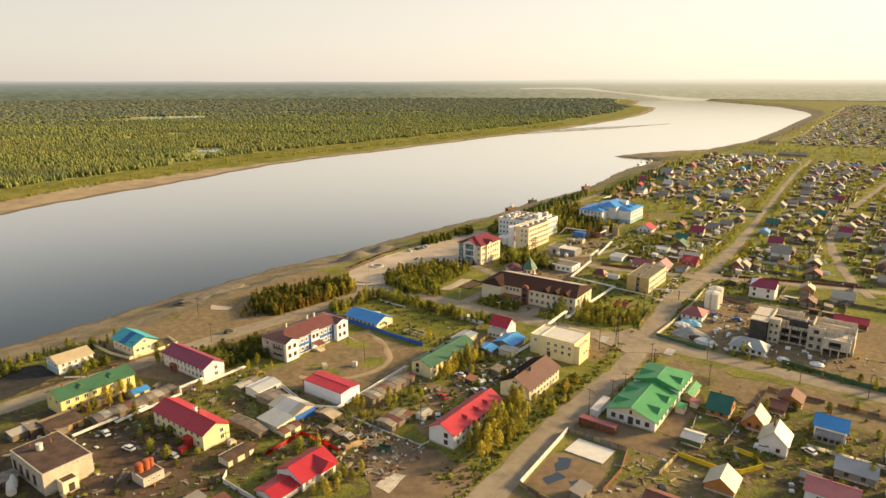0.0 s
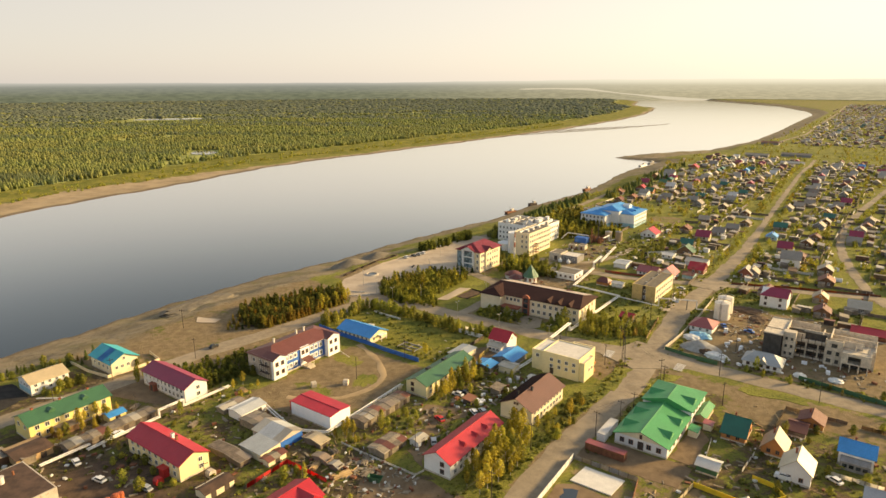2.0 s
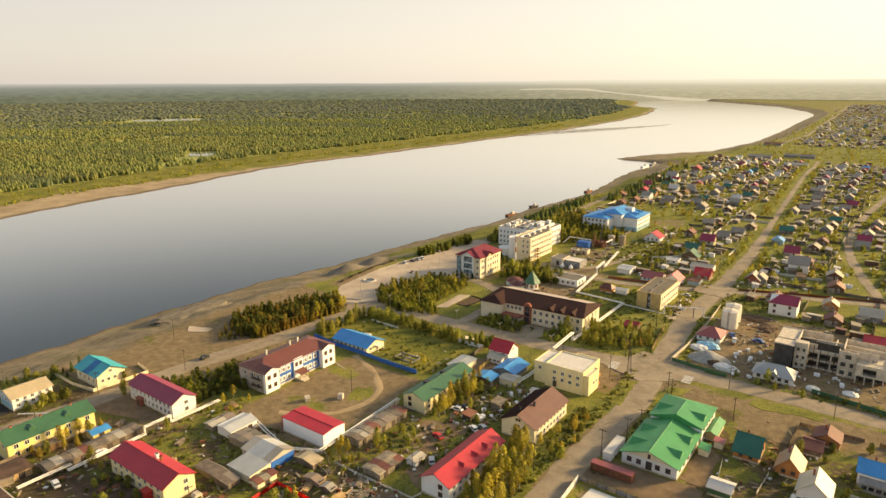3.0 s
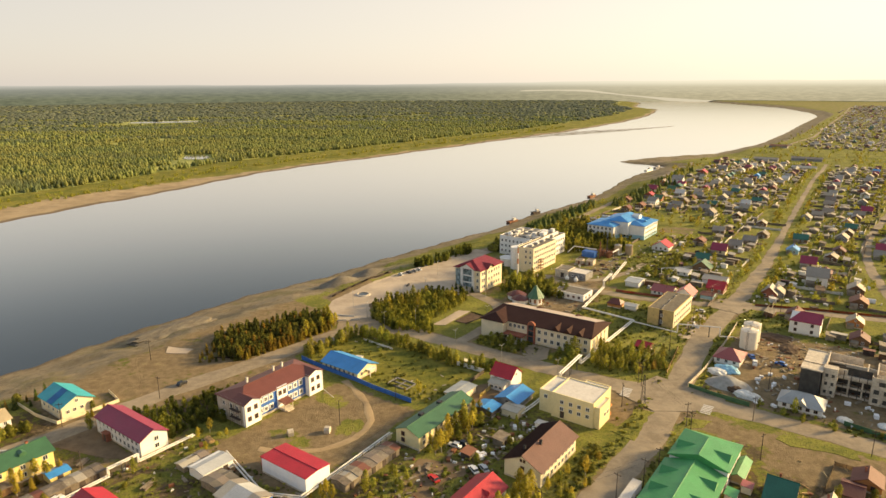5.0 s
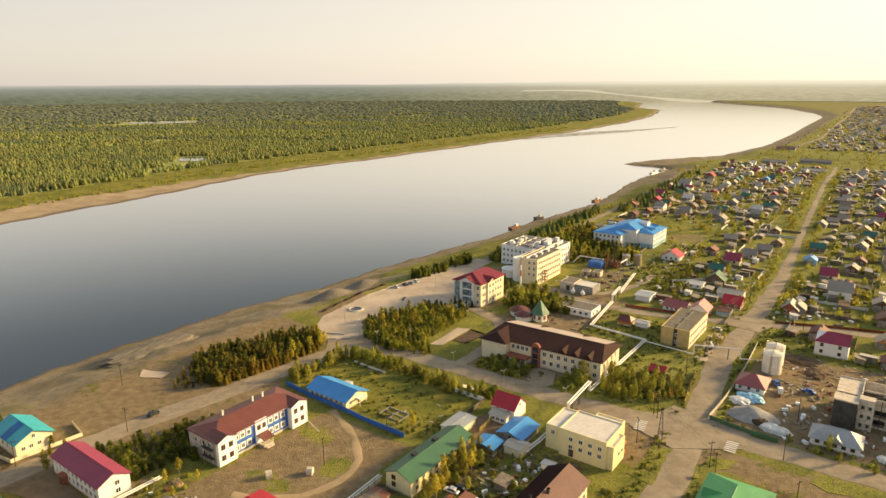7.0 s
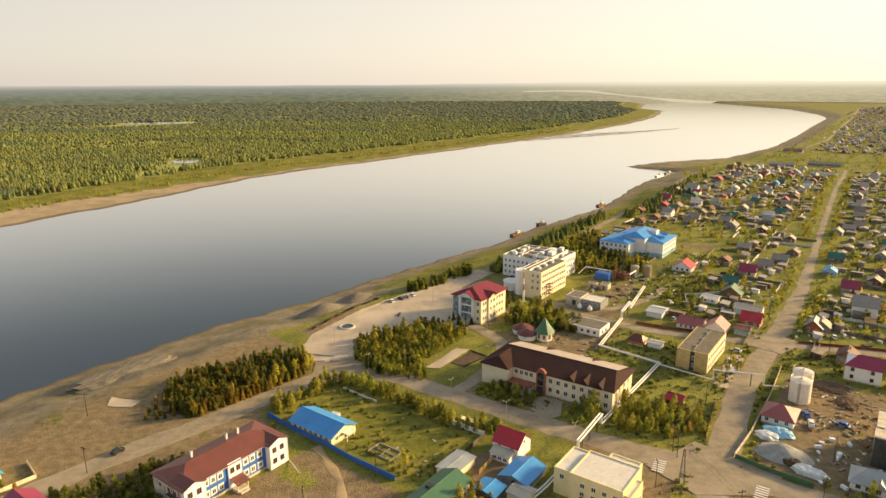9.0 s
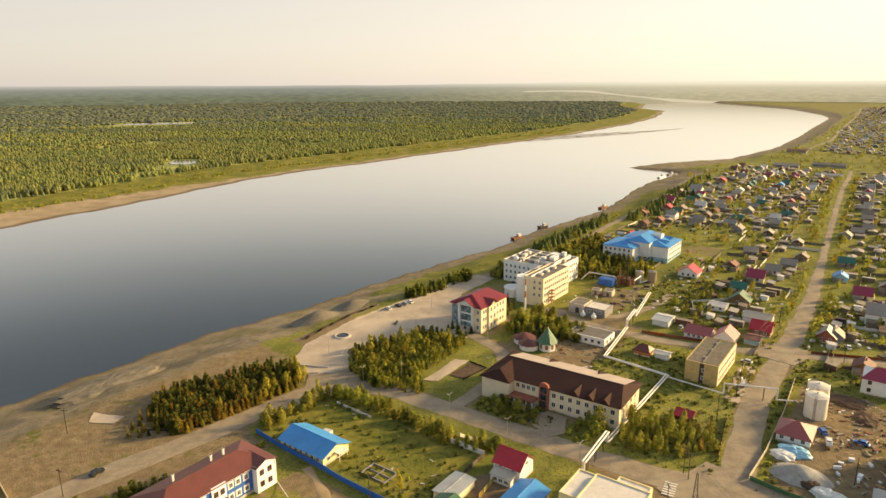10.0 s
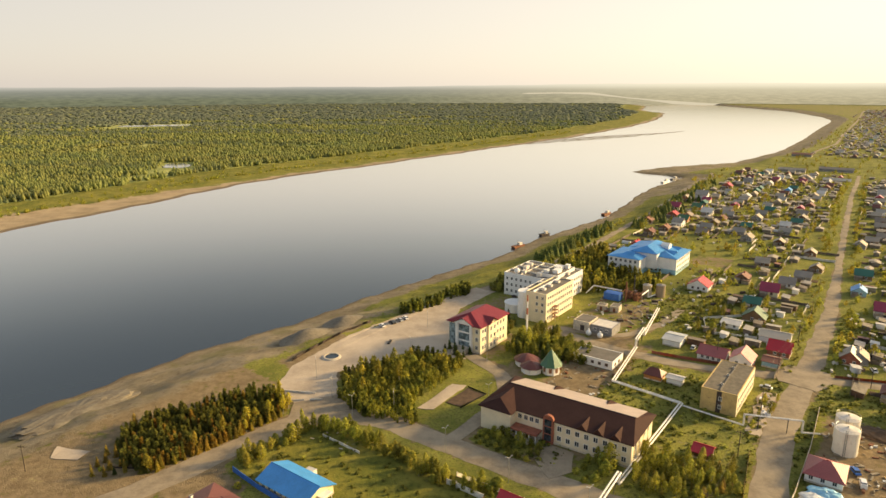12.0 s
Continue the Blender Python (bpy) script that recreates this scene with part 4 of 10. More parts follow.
def roof_shell(bm, x0, x1, y0, y1, ze, zr, axis="x", hip0=0.0, hip1=0.0, thick=0.18):
    """A pitched roof: two slopes, and hipped ends where hip is given."""
    ym, xm = (y0 + y1) / 2, (x0 + x1) / 2
    if axis == "x":
        c = [(x0, y0, ze), (x1, y0, ze), (x1, y1, ze), (x0, y1, ze), (x0 + hip0, ym, zr), (x1 - hip1, ym, zr)]
        quads, tris = ((0, 1, 5, 4), (2, 3, 4, 5)), ((3, 0, 4), (1, 2, 5))
    else:
        c = [(x0, y0, ze), (x1, y0, ze), (x1, y1, ze), (x0, y1, ze), (xm, y0 + hip0, zr), (xm, y1 - hip1, zr)]
        quads, tris = ((1, 2, 5, 4), (3, 0, 4, 5)), ((0, 1, 4), (2, 3, 5))
    top = [bm.verts.new(p) for p in c]
    low = [bm.verts.new((p[0], p[1], p[2] - thick)) for p in c]
    faces = list(quads) + [t for t, h in zip(tris, (hip0, hip1)) if h]
    edges = {}
    for q in faces:
        bm.faces.new([top[i] for i in q])
        bm.faces.new([low[i] for i in q[::-1]])
        for e in zip(q, q[1:] + q[:1]):
            edges[e] = 1
    for i, j in edges:
        if (j, i) not in edges:
            bm.faces.new((top[i], low[i], low[j], top[j]))
    bmesh.ops.recalc_face_normals(bm, faces=bm.faces[:])


WINDOWS = {}


def window_meshes(w, h, frame_key, glass_key="glass"):
    """A frame with a mullion and sill, and its pane; shared by all windows of a size."""
    key = (w, h, frame_key, glass_key)
    if key not in WINDOWS:
        t = 0.12
        xs, zs = (-w / 2 - t, -w / 2, -0.045, 0.045, w / 2, w / 2 + t), (-h / 2 - t, -h / 2, h / 2, h / 2 + t)
        bm = bmesh.new()
        v = {(i, j): bm.verts.new((x, -0.09, z)) for i, x in enumerate(xs) for j, z in enumerate(zs)}
        front = [bm.faces.new((v[i, j], v[i + 1, j], v[i + 1, j + 1], v[i, j + 1])) for i in range(5) for j in range(3) if (i, j) not in ((1, 1), (3, 1))]
        grown = bmesh.ops.extrude_face_region(bm, geom=front)
        bmesh.ops.translate(bm, verts=[q for q in grown["geom"] if isinstance(q, bmesh.types.BMVert)], vec=(0, 0.11, 0))
        bmesh.ops.recalc_face_normals(bm, faces=bm.faces[:])
        glass = bmesh.new()
        box(glass, -w / 2, w / 2, -0.045, 0.0, -h / 2, h / 2)
        WINDOWS[key] = finished("window", bm, M[frame_key]), finished("pane", glass, M[glass_key])
    return WINDOWS[key]


FACING = {"-b": 0, "-a": -90, "+b": 180, "+a": 90}


def windows(parent, face, size, us, zs, w=1.3, h=1.5, frame_key="frame", skip=(), at=None):
    """Rows of windows on one face of a block of size (La, Lb); us along the face from its near corner, zs heights of their middles."""
    la, lb = size
    fm, gm = window_meshes(w, h, frame_key)
    for j, z in enumerate(zs):
        for i, u in enumerate(us):
            if (i, j) in skip:
                continue
            x, y = {"-b": (u, -0.02), "-a": (-0.02, u), "+b": (u, lb + 0.02), "+a": (la + 0.02, u)}[face]
            ox, oy = at or (0, 0)
            o = placed("window", fm, parent, x + ox, y + oy, z, FACING[face])
            placed("pane", gm, o, 0, 0)


def spread(lo, hi, k):
    return [lo + (hi - lo) * (i + 0.5) / k for i in range(k)]


def door(parent, x, y, face, w=1.2, h=2.2, material="dark_wood", z=0.4):
    bm = bmesh.new()
    box(bm, -w / 2 - 0.1, w / 2 + 0.1, -0.06, 0.02, 0, h + 0.1)
    box(bm, -w / 2, w / 2, -0.1, -0.04, 0.03, h)
    d = part("door", bm, M[material], parent)
    d.matrix_basis = pose(x, y, z, 0, 0, FACING[face])
    return d


def chimney(parent, x, y, z0, z1, r=0.35, material="brick"):
    bm = bmesh.new()
    box(bm, x - r, x + r, y - r, y + r, z0, z1)
    box(bm, x - r - 0.08, x + r + 0.08, y - r - 0.08, y + r + 0.08, z1 - 0.25, z1)
    return part("chimney", bm, M[material], parent)


def pitched(a0, a1, b0, b1, eave, ridge, axis, wall, roof, label, name="house", category="house", over=0.5, hip=(0, 0), plinth="concrete", group="", cap=True):
    """A house with a pitched roof whose ridge runs along a or b."""
    e = thing(name, a0, b0, label, category, group=group)
    la, lb = a1 - a0, b1 - b0
    bm = bmesh.new()
    if axis == "a" and not hip[0]:
        prism(bm, [(0, 0.5), (lb, 0.5), (lb, eave), (lb / 2, ridge - 0.2), (0, eave)], 0, la, "x")
    elif axis == "b" and not hip[0]:
        prism(bm, [(0, 0.5), (la, 0.5), (la, eave), (la / 2, ridge - 0.2), (0, eave)], 0, lb, "y")
    else:
        box(bm, 0, la, 0, lb, 0.5, eave)
    part("wall", bm, M[wall], e)
    bm = bmesh.new()
    box(bm, -0.06, la + 0.06, -0.06, lb + 0.06, -0.8, 0.52)
    part("plinth", bm, M[plinth], e)
    half = (lb if axis == "a" else la) / 2
    ze = eave - over * (ridge - eave) / half + 0.06
    bm = bmesh.new()
    roof_shell(bm, -over, la + over, -over, lb + over, ze, ridge + 0.08, "x" if axis == "a" else "y", *hip)
    r = part("roof", bm, M[roof + ("X" if axis == "a" else "Y")], e)
    if not cap:
        return e, la, lb
    bm = bmesh.new()
    if axis == "a":
        tube(bm, (hip[0] - (0 if hip[0] else over), lb / 2, ridge + 0.1), (la - hip[1] + (0 if hip[1] else over), lb / 2, ridge + 0.1), 0.14, 6)
    else:
        tube(bm, (la / 2, hip[0] - (0 if hip[0] else over), ridge + 0.1), (la / 2, lb - hip[1] + (0 if hip[1] else over), ridge + 0.1), 0.14, 6)
    part("ridge_cap", bm, M[roof + "X"], r)
    return e, la, lb


def flat_block(parent, x0, x1, y0, y1, h, wall, roof, z0=-0.6, rim=0.4):
    """A flat-roofed block: walls with a parapet round a sunk roof."""
    bm = bmesh.new()
    box(bm, x0, x1, y0, y1, z0, h)
    w = part("wall", bm, M[wall], parent)
    bm = bmesh.new()
    for q in ((x0, x1, y0, y0 + 0.35), (x0, x1, y1 - 0.35, y1), (x0, x0 + 0.35, y0 + 0.35, y1 - 0.35), (x1 - 0.35, x1, y0 + 0.35, y1 - 0.35)):
        box(bm, *q, h + 0.004, h + rim)
    part("parapet", bm, M[wall], parent)
    bm = bmesh.new()
    box(bm, x0 + 0.36, x1 - 0.36, y0 + 0.36, y1 - 0.36, h + 0.01, h + 0.12)
    part("roof", bm, M[roof], parent)
    return w

# ---- the near quarter, beside the river ----
e, la, lb = pitched(96.5, 109.5, 251, 261, 4.7, 6.4, "a", "white", "tan", "white two-storey house with a faded tan roof and pale blue base")
windows(e, "-a", (la, lb), [2.5, 5, 7.5], [3.4], 0.9, 1.1)
windows(e, "-b", (la, lb), spread(0.5, la - 0.5, 5), [1.8, 3.6], 0.9, 1.0)
bm = bmesh.new()
box(bm, -0.05, -0.01, 0.2, lb - 0.2, 0.5, 2.4)
part("lower_cladding", bm, M["pale_blue"], e, "pale blue lower boards")

e, la, lb = pitched(122, 132.5, 244, 259.5, 5.0, 7.6, "b", "cream", "teal", "cream house under a teal and blue metal roof", over=0.7)
bm = bmesh.new()
k = (7.6 - 5.0) / (la / 2)
v = [bm.verts.new(p) for p in ((-0.72, 5.5, 5.0 - 0.7 * k + 0.16), (-0.72, 9.3, 5.0 - 0.7 * k + 0.16), (la / 2 - 0.05, 9.3, 7.72), (la / 2 - 0.05, 5.5, 7.72))]
bm.faces.new(v)
bmesh.ops.solidify(bm, geom=bm.faces[:], thickness=0.04)
part("roof_panel", bm, M["blueY"], e, "deep blue band of roof sheets")
windows(e, "-b", (la, lb), [5.2], [5.6], 0.9, 1.1)
windows(e, "-b", (la, lb), [2, 4.2, 6.6], [2.6], 1.0, 1.1)
windows(e, "-a", (la, lb), spread(1, lb - 1, 4), [2.6], 1.0, 1.2)

e, la, lb = pitched(125.5, 134.3, 201, 227.5, 5.6, 7.8, "b", "white", "maroon", "white two-storey block of flats with a maroon roof", "apartment_house", "house")
windows(e, "-a", (la, lb), spread(0.8, lb - 0.8, 10), [1.9, 4.3], 1.1, 1.3)
windows(e, "-b", (la, lb), [5.2], [2.0, 4.4], 1.2, 1.3)
for y in spread(0.2, lb - 0.2, 11):
    bm = bmesh.new()
    box(bm, -0.18, -0.004, y - 0.9, y - 0.45, 0.6, 5.5)
    part("pilaster", bm, M["frame"], e)
bm = bmesh.new()
box(bm, -1.6, 0.0, 17.5, 20.2, 0.0, 2.6)
box(bm, -1.8, 0.0, 17.2, 20.5, 2.6, 2.8)
part("porch", bm, M["brick"], e, "red entrance porch")
door(e, -1.62, 18.8, "-a", z=0.1)

e, la, lb = pitched(82.5, 108, 217.5, 228, 5.9, 8.0, "a", "yellow", "green", "yellow two-storey block of flats with a green roof", "apartment_house", "house", over=0.6)
windows(e, "-b", (la, lb), spread(0.8, la - 0.8, 8), [1.9, 4.4], 1.2, 1.3)
windows(e, "-a", (la, lb), [3, 7.5], [4.4], 1.1, 1.2)
for x in (7.0, 17.5):
    bm = bmesh.new()
    prism(bm, [(0.0, 6.3), (1.9, 6.3), (1.9, 7.5), (0.95, 8.0), (0.0, 7.4)], 1.9, 4.2, "y")
    bmesh.ops.translate(bm, verts=bm.verts, vec=(x, 0, 0))
    dm = part("dormer", bm, M["green" + "X"], e, "green roof dormer")
for x in (3.5, 12, 21):
    chimney(e, x, lb / 2 + 0.3, 7.4, 8.8, 0.3)

e, la, lb = pitched(98, 107.3, 161, 188, 5.4, 7.6, "b", "pale_yellow", "red", "pale yellow two-storey block of flats with a bright red roof", "apartment_house", "house")
windows(e, "-a", (la, lb), spread(1, lb - 1, 8), [1.9, 4.2], 1.1, 1.3)
windows(e, "-b", (la, lb), [6.6], [1.9, 4.2], 1.1, 1.3)
chimney(e, la / 2 + 1.2, 12, 6.2, 8.6, 0.4, "white")
chimney(e, la / 2 + 1.2, 10, 6.2, 8.5, 0.3, "rust")
bm = bmesh.new()
box(bm, -1.7, 0, 5.5, 8.0, 0, 2.7)
box(bm, -2.1, 0.0, 5.2, 8.3, 2.7, 2.95)
part("porch", bm, M["red_paint"], e, "red entrance porch")

e = thing("workshop", 59.5, 176.3, "long white workshop with a flat brown tarred roof", "workshop")
flat_block(e, 0, 13.2, 0, 20.3, 6.6, "dirty_white", "bitumen", rim=0.1)
windows(e, "-a", (13.2, 20.3), [5.5, 9.8, 14.0, 18.0], [2.9], 1.6, 2.9, "frame_brown")
bm = bmesh.new()
tube(bm, (5.2, 13.5, 6.6), (5.2, 13.5, 8.5), 0.85, 14)
tube(bm, (5.2, 13.5, 8.5), (5.2, 13.5, 8.65), 0.95, 14)
part("roof_tank", bm, M["white_roof"], e, "white round tank on the roof")
bm = bmesh.new()
tube(bm, (8.6, 14.5, 7.1), (8.6, 14.5, 8.3), 0.3)
tube(bm, (4.0, 17.0, 7.1), (4.0, 17.0, 8.0), 0.25)
part("vent", bm, M["rust"], e)
e2 = thing("porch_block", 62.6, 172.6, "small flat-roofed entrance block with open doorway", "porch")
flat_block(e2, 0, 4.2, 0, 3.5, 3.6, "cream", "bitumen", rim=0.2)
door(e2, 2.3, -0.02, "-b", 1.3, 2.3)

e = thing("boiler_shed", 77.2, 158.2, "small pale block shed with rusty orange tanks on top", "shed")
flat_block(e, 0, 6.2, 0, 6.0, 2.6, "dirty_white", "bitumen", rim=0.2)
windows(e, "-b", (6.2, 6), [1.5, 3, 4.6], [1.6], 0.6, 0.7)
for x, y, r, h in ((1.5, 4.5, 1.15, 5.2), (3.4, 4.2, 1.0, 5.5), (5.0, 4.7, 0.85, 5.0)):
    bm = bmesh.new()
    tube(bm, (x, y, 2.7), (x, y, h), r, 16)
    tube(bm, (x, y, h), (x, y, h + 0.25), r, 16, r * 0.5)
    for z in (3.3, 4.2):
        tube(bm, (x, y, z), (x, y, z + 0.08), r + 0.05, 16)
    part("tank", bm, M["orange_paint"], e, "rusty orange upright tank")

# the blue and white boarding house with projecting ends
e = thing("boarding_house", 155.4, 188.0, "long two-storey house with blue and white front and brown hipped roof", "house")
bm = bmesh.new()
box(bm, 0, 34, 3.2, 16.6, 0.7, 8.2)
part("wall", bm, M["blue_wall"], e, "deep blue front wall")
bm = bmesh.new()
box(bm, -0.05, 0.0, 3.1, 16.7, 0.7, 8.2)
part("end_wall", bm, M["dirty_white"], e, "grey-white unfinished end wall")
bm = bmesh.new()
box(bm, -0.1, 34.1, 3.1, 16.7, -0.6, 0.7)
part("plinth", bm, M["concrete"], e)
for x0, x1, y0 in ((0.0, 6.4, 1.9), (27.4, 34.0, 1.2)):
    bm = bmesh.new()
    box(bm, x0 - 0.02, x1, y0, 3.6, 0.0, 8.2)
    prism(bm, [(x0 + 0.05, 8.1), (x1 - 0.05, 8.1), ((x0 + x1) / 2, 9.2)], y0 + 0.02, y0 + 2.4, "y")
    part("end_bay", bm, M["bright_white"], e, "white projecting end bay with a small pediment")
    windows(e, "-b", (6, 6), [x0 + 1.7, x0 + 4.4], [2.4, 5.9], 1.2, 1.5, "frame_brown", at=(0, y0))
    bm = bmesh.new()
    roof_shell(bm, x0 - 0.55, x1 + 0.55, y0 - 0.45, 8.6, 7.98, 9.5, "y", 0, 0, 0.14)
    part("bay_roof", bm, M["maroon_brownY"], e, "dark brown gabled bay roof")
    bm = bmesh.new()
    box(bm, x0 + 0.3, x1 - 0.3, y0 - 0.12, y0 - 0.03, 7.75, 8.0)
    box(bm, x0 + 0.0, x0 + 0.35, y0 - 0.1, y0 - 0.004, 0.3, 7.75)
    box(bm, x1 - 0.35, x1, y0 - 0.1, y0 - 0.004, 0.3, 7.75)
    part("corner_trim", bm, M["frame"], e, "white corner boards and cornice")
bm = bmesh.new()
box(bm, 14.2, 18.6, 2.7, 3.3, 0.2, 8.2)
part("centre_bay", bm, M["bright_white"], e, "white centre bay over the entrance")
windows(e, "-b", (34, 16), [15.4, 17.4], [5.9], 1.1, 1.5, "frame_brown", at=(0, 2.7))
bm = bmesh.new()
box(bm, 14.6, 18.2, -0.4, 2.7, 0.0, 0.8)
for x in (14.7, 18.0):
    box(bm, x, x + 0.2, -0.4, -0.2, 0.8, 3.1)
box(bm, 15.0, 17.8, -1.4, -0.4, 0.0, 0.4)
part("porch", bm, M["concrete"], e)
bm = bmesh.new()
prism(bm, [(-1.0, 2.7), (2.7, 3.5), (2.7, 3.7), (-1.0, 2.9)], 14.3, 18.5, "x")
part("canopy", bm, M["brownX"], e, "sloping brown porch canopy")
for x in (7.3, 9.5, 11.8, 20.3, 22.6, 25.2):
    for z in (2.4, 5.9):
        bm = bmesh.new()
        box(bm, x - 0.95, x + 0.95, 3.14, 3.196, z - 1.1, z + 1.1)
        part("surround", bm, M["frame"], e, "broad white window surround")
windows(e, "-b", (34, 16), [7.3, 9.5, 11.8, 20.3, 22.6, 25.2], [2.4, 5.9], 1.0, 1.25, at=(0, 3.15))
windows(e, "-a", (34, 16), [6, 9, 13], [2.4, 5.9], 1.2, 1.5, at=(-0.06, 0))
bm = bmesh.new()
roof_shell(bm, -0.6, 34.6, 2.5, 17.3, 8.0, 10.3, "x", 6.6, 6.6)
r = part("roof", bm, M["brownX"], e)
bm = bmesh.new()
tube(bm, (6.2, 9.9, 10.32), (27.8, 9.9, 10.32), 0.13, 6)
part("ridge_cap", bm, M["brownX"], r)
bm = bmesh.new()
box(bm, 6.4, 27.4, 2.62, 3.16, 7.6, 7.82)
part("cornice", bm, M["frame"], e, "white boxed eaves cornice")
for x in (9.5, 21.0, 25.0):
    chimney(e, x, 12.6, 9.2, 11.4, 0.3, "white_roof")
for i in range(3):
    for x in (-1.4, -0.5):
        bm = bmesh.new()
        tube(bm, (x, 3.6 + i * 2.4, -0.2), (x, 3.6 + i * 2.4, 7.6), 0.06, 6)
        part("scaffold_post", bm, M["dark_wood"], e)
for z in (2.6, 5.4):
    bm = bmesh.new()
    box(bm, -1.5, -0.4, 3.4, 8.6, z, z + 0.08)
    part("scaffold_deck", bm, M["dark_wood"], e, "timber scaffold deck on the end wall")

e, la, lb = pitched(202.5, 213.3, 184, 203, 3.2, 5.4, "b", "pale_yellow", "blue", "low yellow house with a bright blue metal roof", over=0.7)
windows(e, "-a", (la, lb), spread(1, lb - 1, 7), [1.9], 1.0, 1.2)
windows(e, "-b", (la, lb), [2.2], [1.9], 1.0, 1.2)
door(e, 6.6, -0.02, "-b")
bm = bmesh.new()
box(bm, 4.6, 8.4, -2.2, 0, 2.6, 2.8)
box(bm, 4.8, 4.95, -2.1, -1.95, 0, 2.6)
box(bm, 8.05, 8.2, -2.1, -1.95, 0, 2.6)
part("porch", bm, M["white"], e)

e, la, lb = pitched(142.2, 151.3, 146.6, 165.2, 5.0, 5.45, "b", "bright_white", "red", "windowless white garage with a red roof", "garage", "garage", over=0.15)
bm = bmesh.new()
box(bm, 2, 6, lb, lb + 3, -0.3, 3.0)
box(bm, 1.8, 6.2, lb, lb + 3.2, 3.0, 3.2)
part("annex", bm, M["red_paint"], e, "small red annex")

e, la, lb = pitched(177.5, 207, 134.7, 143.8, 5.0, 6.8, "a", "pale_yellow", "green", "long yellow two-storey house with a faded green roof", "apartment_house", "house")
windows(e, "-a", (la, lb), [6.3], [1.9, 4.0], 1.2, 1.3, "frame_brown")
windows(e, "-b", (la, lb), spread(1, la - 1, 9), [1.9, 4.0], 1.1, 1.3)
for x in (8.5, 18.5):
    bm = bmesh.new()
    prism(bm, [(x, 5.7), (x + 1.6, 5.7), (x + 1.6, 6.9), (x, 6.9)], 5.6, 7.0, "y")
    part("roof_hatch", bm, M["dark_steel"], e, "low dark roof hatch")

e, la, lb = pitched(229.3, 237.2, 132.2, 141, 4.4, 7.6, "b", "white", "red", "white cottage with a steep dark red roof", over=0.4)
windows(e, "-a", (la, lb), [2.2, 6.4], [3.2], 0.9, 1.1)
windows(e, "-b", (la, lb), [3.9], [5.0], 0.8, 0.9)
bm = bmesh.new()
prism(bm, [(-3.2, -0.4), (0, -0.4), (0, 3.2), (-3.2, 2.3)], 1.2, 7.8, "y")
part("porch", bm, M["white"], e, "low white lean-to porch")
windows(e, "-a", (la, lb), [2.6, 4.4, 6.2], [1.3], 1.1, 0.9, at=(-3.2, 0))
bm = bmesh.new()
prism(bm, [(-3.5, 2.25), (0.0, 3.25), (0.0, 3.4), (-3.5, 2.4)], 0.9, 8.1, "y")
part("porch_roof", bm, M["greyY"], e, "grey sheet porch roof")

e, la, lb = pitched(217, 228, 122.5, 131, 2.9, 4.3, "a", "grey_wall", "blue", "plank yard shed under a bright blue sheet roof", "shed", "shed", over=0.6)
door(e, -0.02, 4, "-a")
e, la, lb = pitched(207.5, 213.5, 127, 134, 2.6, 3.3, "a", "wood", "blue", "low plank lean-to with blue sheets", "shed", "shed", over=0.4)
e, la, lb = pitched(211.5, 217, 119.5, 125.5, 2.7, 3.2, "b", "cream", "grey", "small pale hut with a grey sheet roof", "hut", "shed", over=0.3)
e, la, lb = pitched(209.8, 220.5, 141.8, 148.2, 2.7, 2.95, "a", "cream", "zinc", "long plank shed with a worn grey sheet roof", "shed", "shed", over=0.4)

# the pale yellow office by the crossing
e = thing("office_block", 221.0, 94.6, "pale yellow flat-roofed three-storey office in stepped blocks", "office")
flat_block(e, 0, 13.5, 2.0, 17.0, 8.5, "pale_yellow", "white_roof")
flat_block(e, 1.3, 14.0, 17.0, 22.2, 7.7, "pale_yellow", "white_roof")
flat_block(e, 0.6, 9.5, 0, 2.0, 7.2, "pale_yellow", "white_roof")
flat_block(e, 13.5, 17.5, 3.0, 12.0, 7.4, "pale_yellow", "white_roof")
windows(e, "-a", (13, 16), [4.0, 7.0, 10.0, 13.2], [3.7, 6.2], 1.1, 1.2)
windows(e, "-a", (13, 16), [19.8], [5.9], 1.1, 1.2, at=(1.3, 0))
windows(e, "-b", (13, 16), [5.0, 7.5], [3.7], 1.0, 1.2)
door(e, -0.02, 13.0, "-a", 1.3, 2.3)
for i in range(7):
    bm = bmesh.new()
    box(bm, 9.8 + i * 0.4, 10.2 + i * 0.4, 0.6, 1.9, 0, 3.4 - i * 0.45)
    part("stair_step", bm, M["orange_wall"], e, "timber step of the outside stair")
bm = bmesh.new()
box(bm, 9.6, 12.6, 0.5, 0.58, 3.4, 4.3)
part("stair_rail", bm, M["orange_wall"], e)

e, la, lb = pitched(182.5, 205.5, 95.5, 107.2, 5.3, 8.2, "a", "cream", "umber", "cream two-storey house with a dark brown metal roof", "apartment_house", "house", over=0.7)
# dark overlay puts shade into the colour of the slope away from the sun
bm = bmesh.new()
kk = (8.2 - 5.3) / (lb / 2)
v = [bm.verts.new(p) for p in ((-0.7, lb + 0.7, 5.3 - 0.7 * kk + 0.12), (la + 0.7, lb + 0.7, 5.3 - 0.7 * kk + 0.12), (la + 0.7, lb / 2 + 0.05, 8.33), (-0.7, lb / 2 + 0.05, 8.33))]
bm.faces.new(v[::-1])
bmesh.ops.solidify(bm, geom=bm.faces[:], thickness=0.03)
part("roof_sheet", bm, M["dark_brownX"], e, "dark brown sheet painting shade on one roof side")
windows(e, "-a", (la, lb), [lb / 2], [1.7, 4.0], 1.0, 1.2, "frame_brown")
